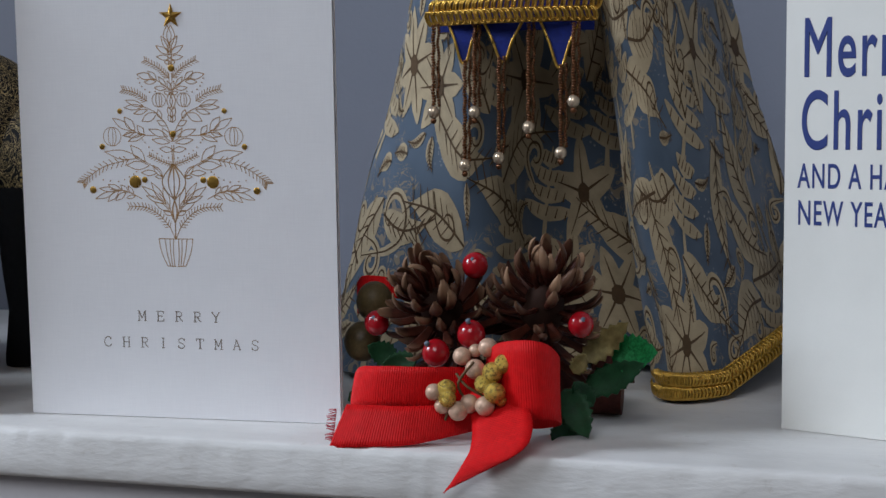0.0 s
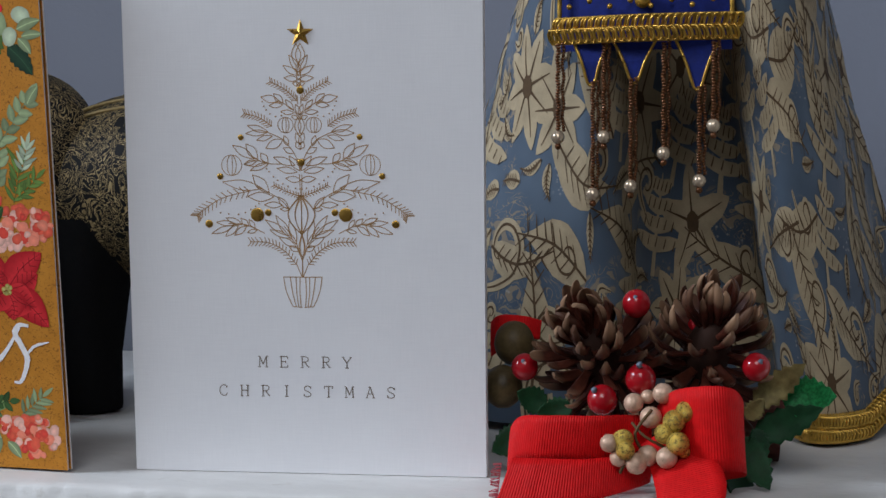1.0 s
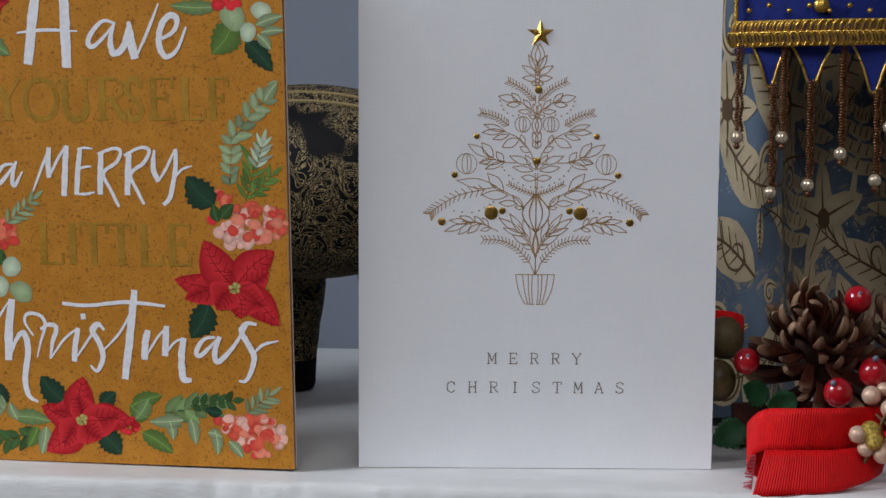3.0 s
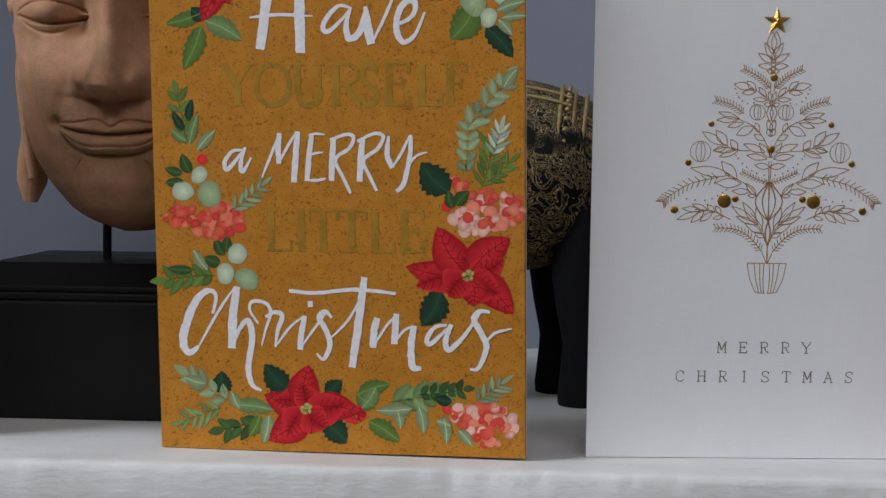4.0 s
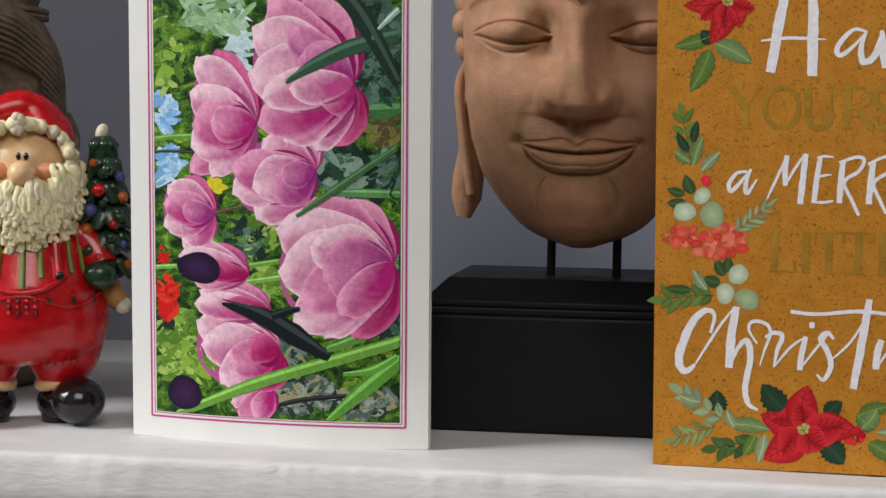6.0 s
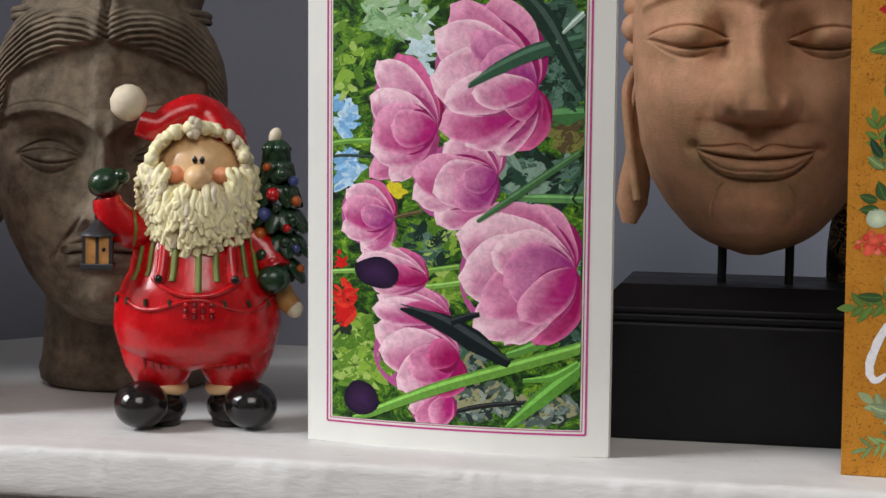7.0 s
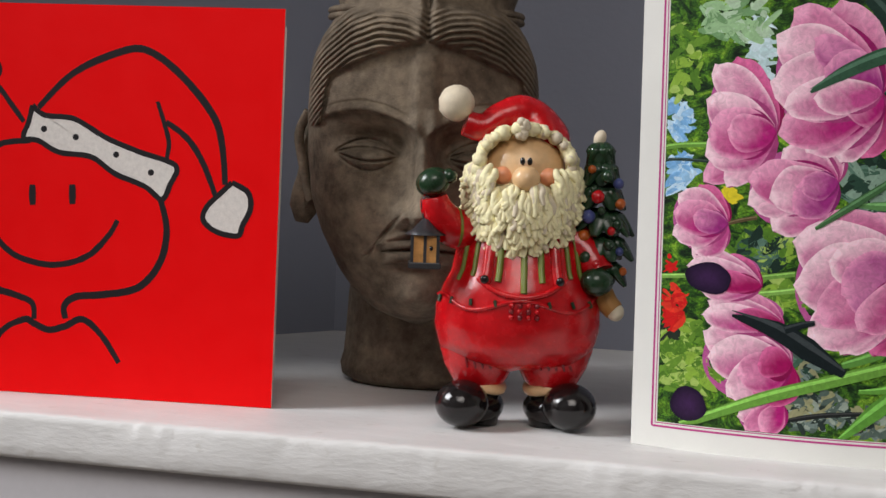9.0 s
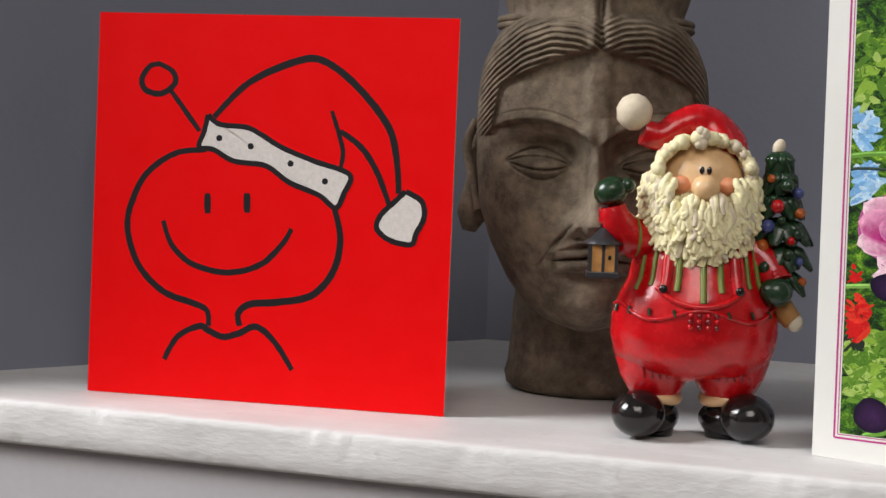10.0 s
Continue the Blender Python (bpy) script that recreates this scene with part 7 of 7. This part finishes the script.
scale_mesh = Solid()
sec = [(0.0, 0.0018, 0.0), (0.005, 0.0022, 0.0002), (0.010, 0.0034, 0.0010), (0.0135, 0.0036, 0.0022), (0.0152, 0.0024, 0.0034), (0.0158, 0.0010, 0.0042)]
rows = [[(x, w * math.cos(a), z + (0.0005 if x < 0.0125 else 0.0008) * math.sin(a) * (1 if math.sin(a) > 0 else 0.5) + 0.0006 * math.cos(a) ** 2) for a in np.linspace(0, 2 * math.pi, 8, endpoint=False)] for x, w, z in sec]
scale_mesh.sheet(rows, 0, True)
scale_mesh.add(rows[-1], [tuple(range(8))], 0, False)


def pine_cone(centre, axis, n, size, seed):
    prng = random.Random(seed)
    turn = V(axis).to_track_quat("Z", "Y").to_matrix().to_4x4()
    at = Matrix.Translation(centre) @ turn
    s = Solid()
    s.ball((0, 0, 0), (0.006 * size, 0.006 * size, 0.013 * size), 0, None, 14, 10)
    cone = part("pine_cone", s, M_CONE_CORE, deco, "open brown pine cone with pale scale tips", at)
    data = None
    for k in range(n):
        q = k / n
        lift = radians(-38 + 92 * q)
        a = k * 2.39996 + prng.uniform(-0.25, 0.25)
        length = size * (1.12 - 0.36 * q) * prng.uniform(0.92, 1.08)
        m = Matrix.Translation((0, 0, size * (-0.010 + 0.020 * q))) @ Matrix.Rotation(a, 4, "Z") @ Matrix.Rotation(-lift + prng.uniform(-0.38, 0.38), 4, "Y") @ Matrix.Rotation(prng.uniform(-0.6, 0.6), 4, "X") @ Matrix.Translation((0.002 * size, 0, 0)) @ Matrix.Diagonal((length, size * prng.uniform(0.36, 0.56), size * prng.uniform(0.9, 1.7), 1))
        if data is None:
            ob = part("scale", scale_mesh, M_CONE, cone)
            data = ob.data
        else:
            ob = new("scale", data)
            ob.parent = cone
        ob.matrix_basis = m


pine_cone(spot(350, 268, 0.052), (-0.25, -0.72, 0.62), 84, 1.36, 1)
pine_cone(spot(660, 238, 0.056), (0.28, -0.48, 0.82), 78, 1.30, 2)

for cx, cy, y, r, tip in ((452, 92, 0.046, 0.0047, (0, 0)), (466, 312, 0.030, 0.0050, (0, 0.004)), (350, 376, 0.027, 0.0049, (-0.003, 0.002)), (808, 268, 0.044, 0.0046, (0.002, 0)), (112, 285, 0.046, 0.0046, (0, 0)), (640, 155, 0.066, 0.0042, (0, 0))):
    s = Solid()
    c = spot(cx, cy, y)
    s.ball(c, (r, r, r * 1.03), 0, None, 22, 14)
    berry = part("berry", s, M_BERRY, deco, "glossy red berry")
    s = Solid()
    s.ball(c + V((tip[0], -r * 0.80, tip[1])).normalized() * 0 + V((tip[0] * 0.7, -r * 0.72, tip[1] * 0.7 + r * 0.45)), (0.0011, 0.0008, 0.0011), 0, None, 8, 6, 0.15, 1)
    part("berry_tip", s, M_BERRY_TIP, berry, "dusty blue berry tip")
for k, (cx, cy, y, r, g) in enumerate(((445, 383, 0.024, 0.0032, 0), (487, 363, 0.026, 0.0023, 0), (533, 352, 0.024, 0.0033, 0), (497, 423, 0.020, 0.0035, 0), (603, 403, 0.016, 0.0035, 1), (567, 432, 0.014, 0.0036, 1), (537, 470, 0.014, 0.0032, 1), (578, 497, 0.012, 0.0037, 1),
                                        (545, 540, 0.012, 0.0034, 0), (488, 535, 0.014, 0.0033, 0), (453, 560, 0.012, 0.0034, 0), (413, 492, 0.012, 0.0034, 1), (371, 503, 0.011, 0.0029, 0), (420, 522, 0.010, 0.0030, 1), (400, 545, 0.012, 0.0028, 0), (596, 520, 0.013, 0.0020, 1))):
    s = Solid()
    s.ball(spot(cx, cy, y), r, 0, None, 18, 12, 0.01, k)
    part("bead", s, (M_PEARL_BEAD, M_GLITTER)[g], deco, ("pearly pink-gold bead", "gold glitter bead")[g])
s = Solid()
for a, b, c in (((470, 520), (450, 470), (500, 400)), ((470, 520), (420, 560), (390, 620)), ((560, 520), (480, 480), (440, 440)), ((380, 600), (372, 575), (366, 560))):
    s.tube([spot(*a, 0.016), spot(*b, 0.014), spot(*c, 0.016)], 0.0005, 0, 6, 1, 4)
part("bead_stem", s, M_TWIG, deco, "thin twisted bead stems")


def fabric_leaf(base, tip, width, mat, label, cup=0.25, teeth=0.0):
    b, t = V(base), V(tip)
    d = t - b
    side = d.cross(V((0.2, -1, 0.3))).normalized()
    up = side.cross(d).normalized()
    rows = []
    for i in range(15):
        q = i / 14
        w = width / 2 * math.sin(math.pi * min(1, q ** 0.75)) ** 0.8 * (1 - (teeth if i % 2 else 0))
        rows.append([b + d * q + side * w * k + up * (cup * w * abs(k) - 0.12 * d.length * math.sin(math.pi * q)) for k in np.linspace(-1, 1, 7)])
    s = Solid()
    s.sheet(rows)
    ob = part("leaf", s, mat, deco, label)
    mod = ob.modifiers.new("thickness", "SOLIDIFY")
    mod.thickness = 0.0004
    return ob


for b, t, w, m, lab, te in ((spot(780, 560, 0.050), spot(745, 645, 0.030), 0.010, M_LEAF, "dark green fabric leaf", 0.2), (spot(760, 470, 0.040), spot(850, 620, 0.034), 0.013, M_LEAF, "dark green fabric leaf", 0.25), (spot(800, 470, 0.055), spot(1000, 380, 0.050), 0.012, M_LEAF, "dark green fabric leaf", 0.2),
                            (spot(880, 350, 0.058), spot(1040, 345, 0.052), 0.0145, M_BRIGHT_LEAF, "bright green glitter leaf", 0.2), (spot(800, 380, 0.052), spot(950, 255, 0.050), 0.011, M_OLIVE_LEAF, "dry olive leaf with gilded edge", 0.3), (spot(780, 420, 0.045), spot(830, 360, 0.040), 0.007, M_OLIVE_LEAF, "dry olive leaf with gilded edge", 0.3),
                            (spot(180, 400, 0.045), spot(90, 360, 0.040), 0.010, M_LEAF, "dark green fabric leaf", 0.2), (spot(120, 480, 0.050), spot(10, 540, 0.045), 0.012, M_LEAF, "dark green fabric leaf", 0.2), (spot(260, 400, 0.040), spot(150, 420, 0.034), 0.009, M_LEAF, "dark green fabric leaf", 0.2), (spot(840, 520, 0.05), spot(800, 450, 0.036), 0.008, M_LEAF, "dark green fabric leaf", 0.2)):
    fabric_leaf(b, t, w, m, lab, teeth=te)
for cx, cy, y, r in ((80, 215, 0.062, 0.0070), (45, 345, 0.056, 0.0068)):
    s = Solid()
    s.ball(spot(cx, cy, y), (r, r, r * 1.1), 0, None, 20, 12, 0.01, 2)
    part("nut", s, M_NUT, deco, "mossy brown nut")
s = Solid()
rngb = np.random.default_rng(8)
s.tube([(0.215, 0.084, 0.0085), (0.25, 0.084, 0.009), (0.280, 0.086, 0.009), (0.2990, 0.088, 0.0085)], [0.0080, 0.0088, 0.0085, 0.0080], 0, 22, 1, 8)
s.tube([(0.285, 0.098, 0.017), (0.3010, 0.101, 0.017)], [0.0066, 0.0064], 0, 16)
part("log", s, M_BARK, deco, "reddish bark twig log lying on the shelf")
strip("bow_loop", [spot(10, 205, 0.070), spot(40, 185, 0.066), spot(110, 170, 0.066), spot(160, 175, 0.072)], [V((0, 0, 0.006)), V((0, 0, 0.0062)), V((0, 0.001, 0.004)), V((0, 0.002, 0.003))], "red ribbon loop behind the cones")
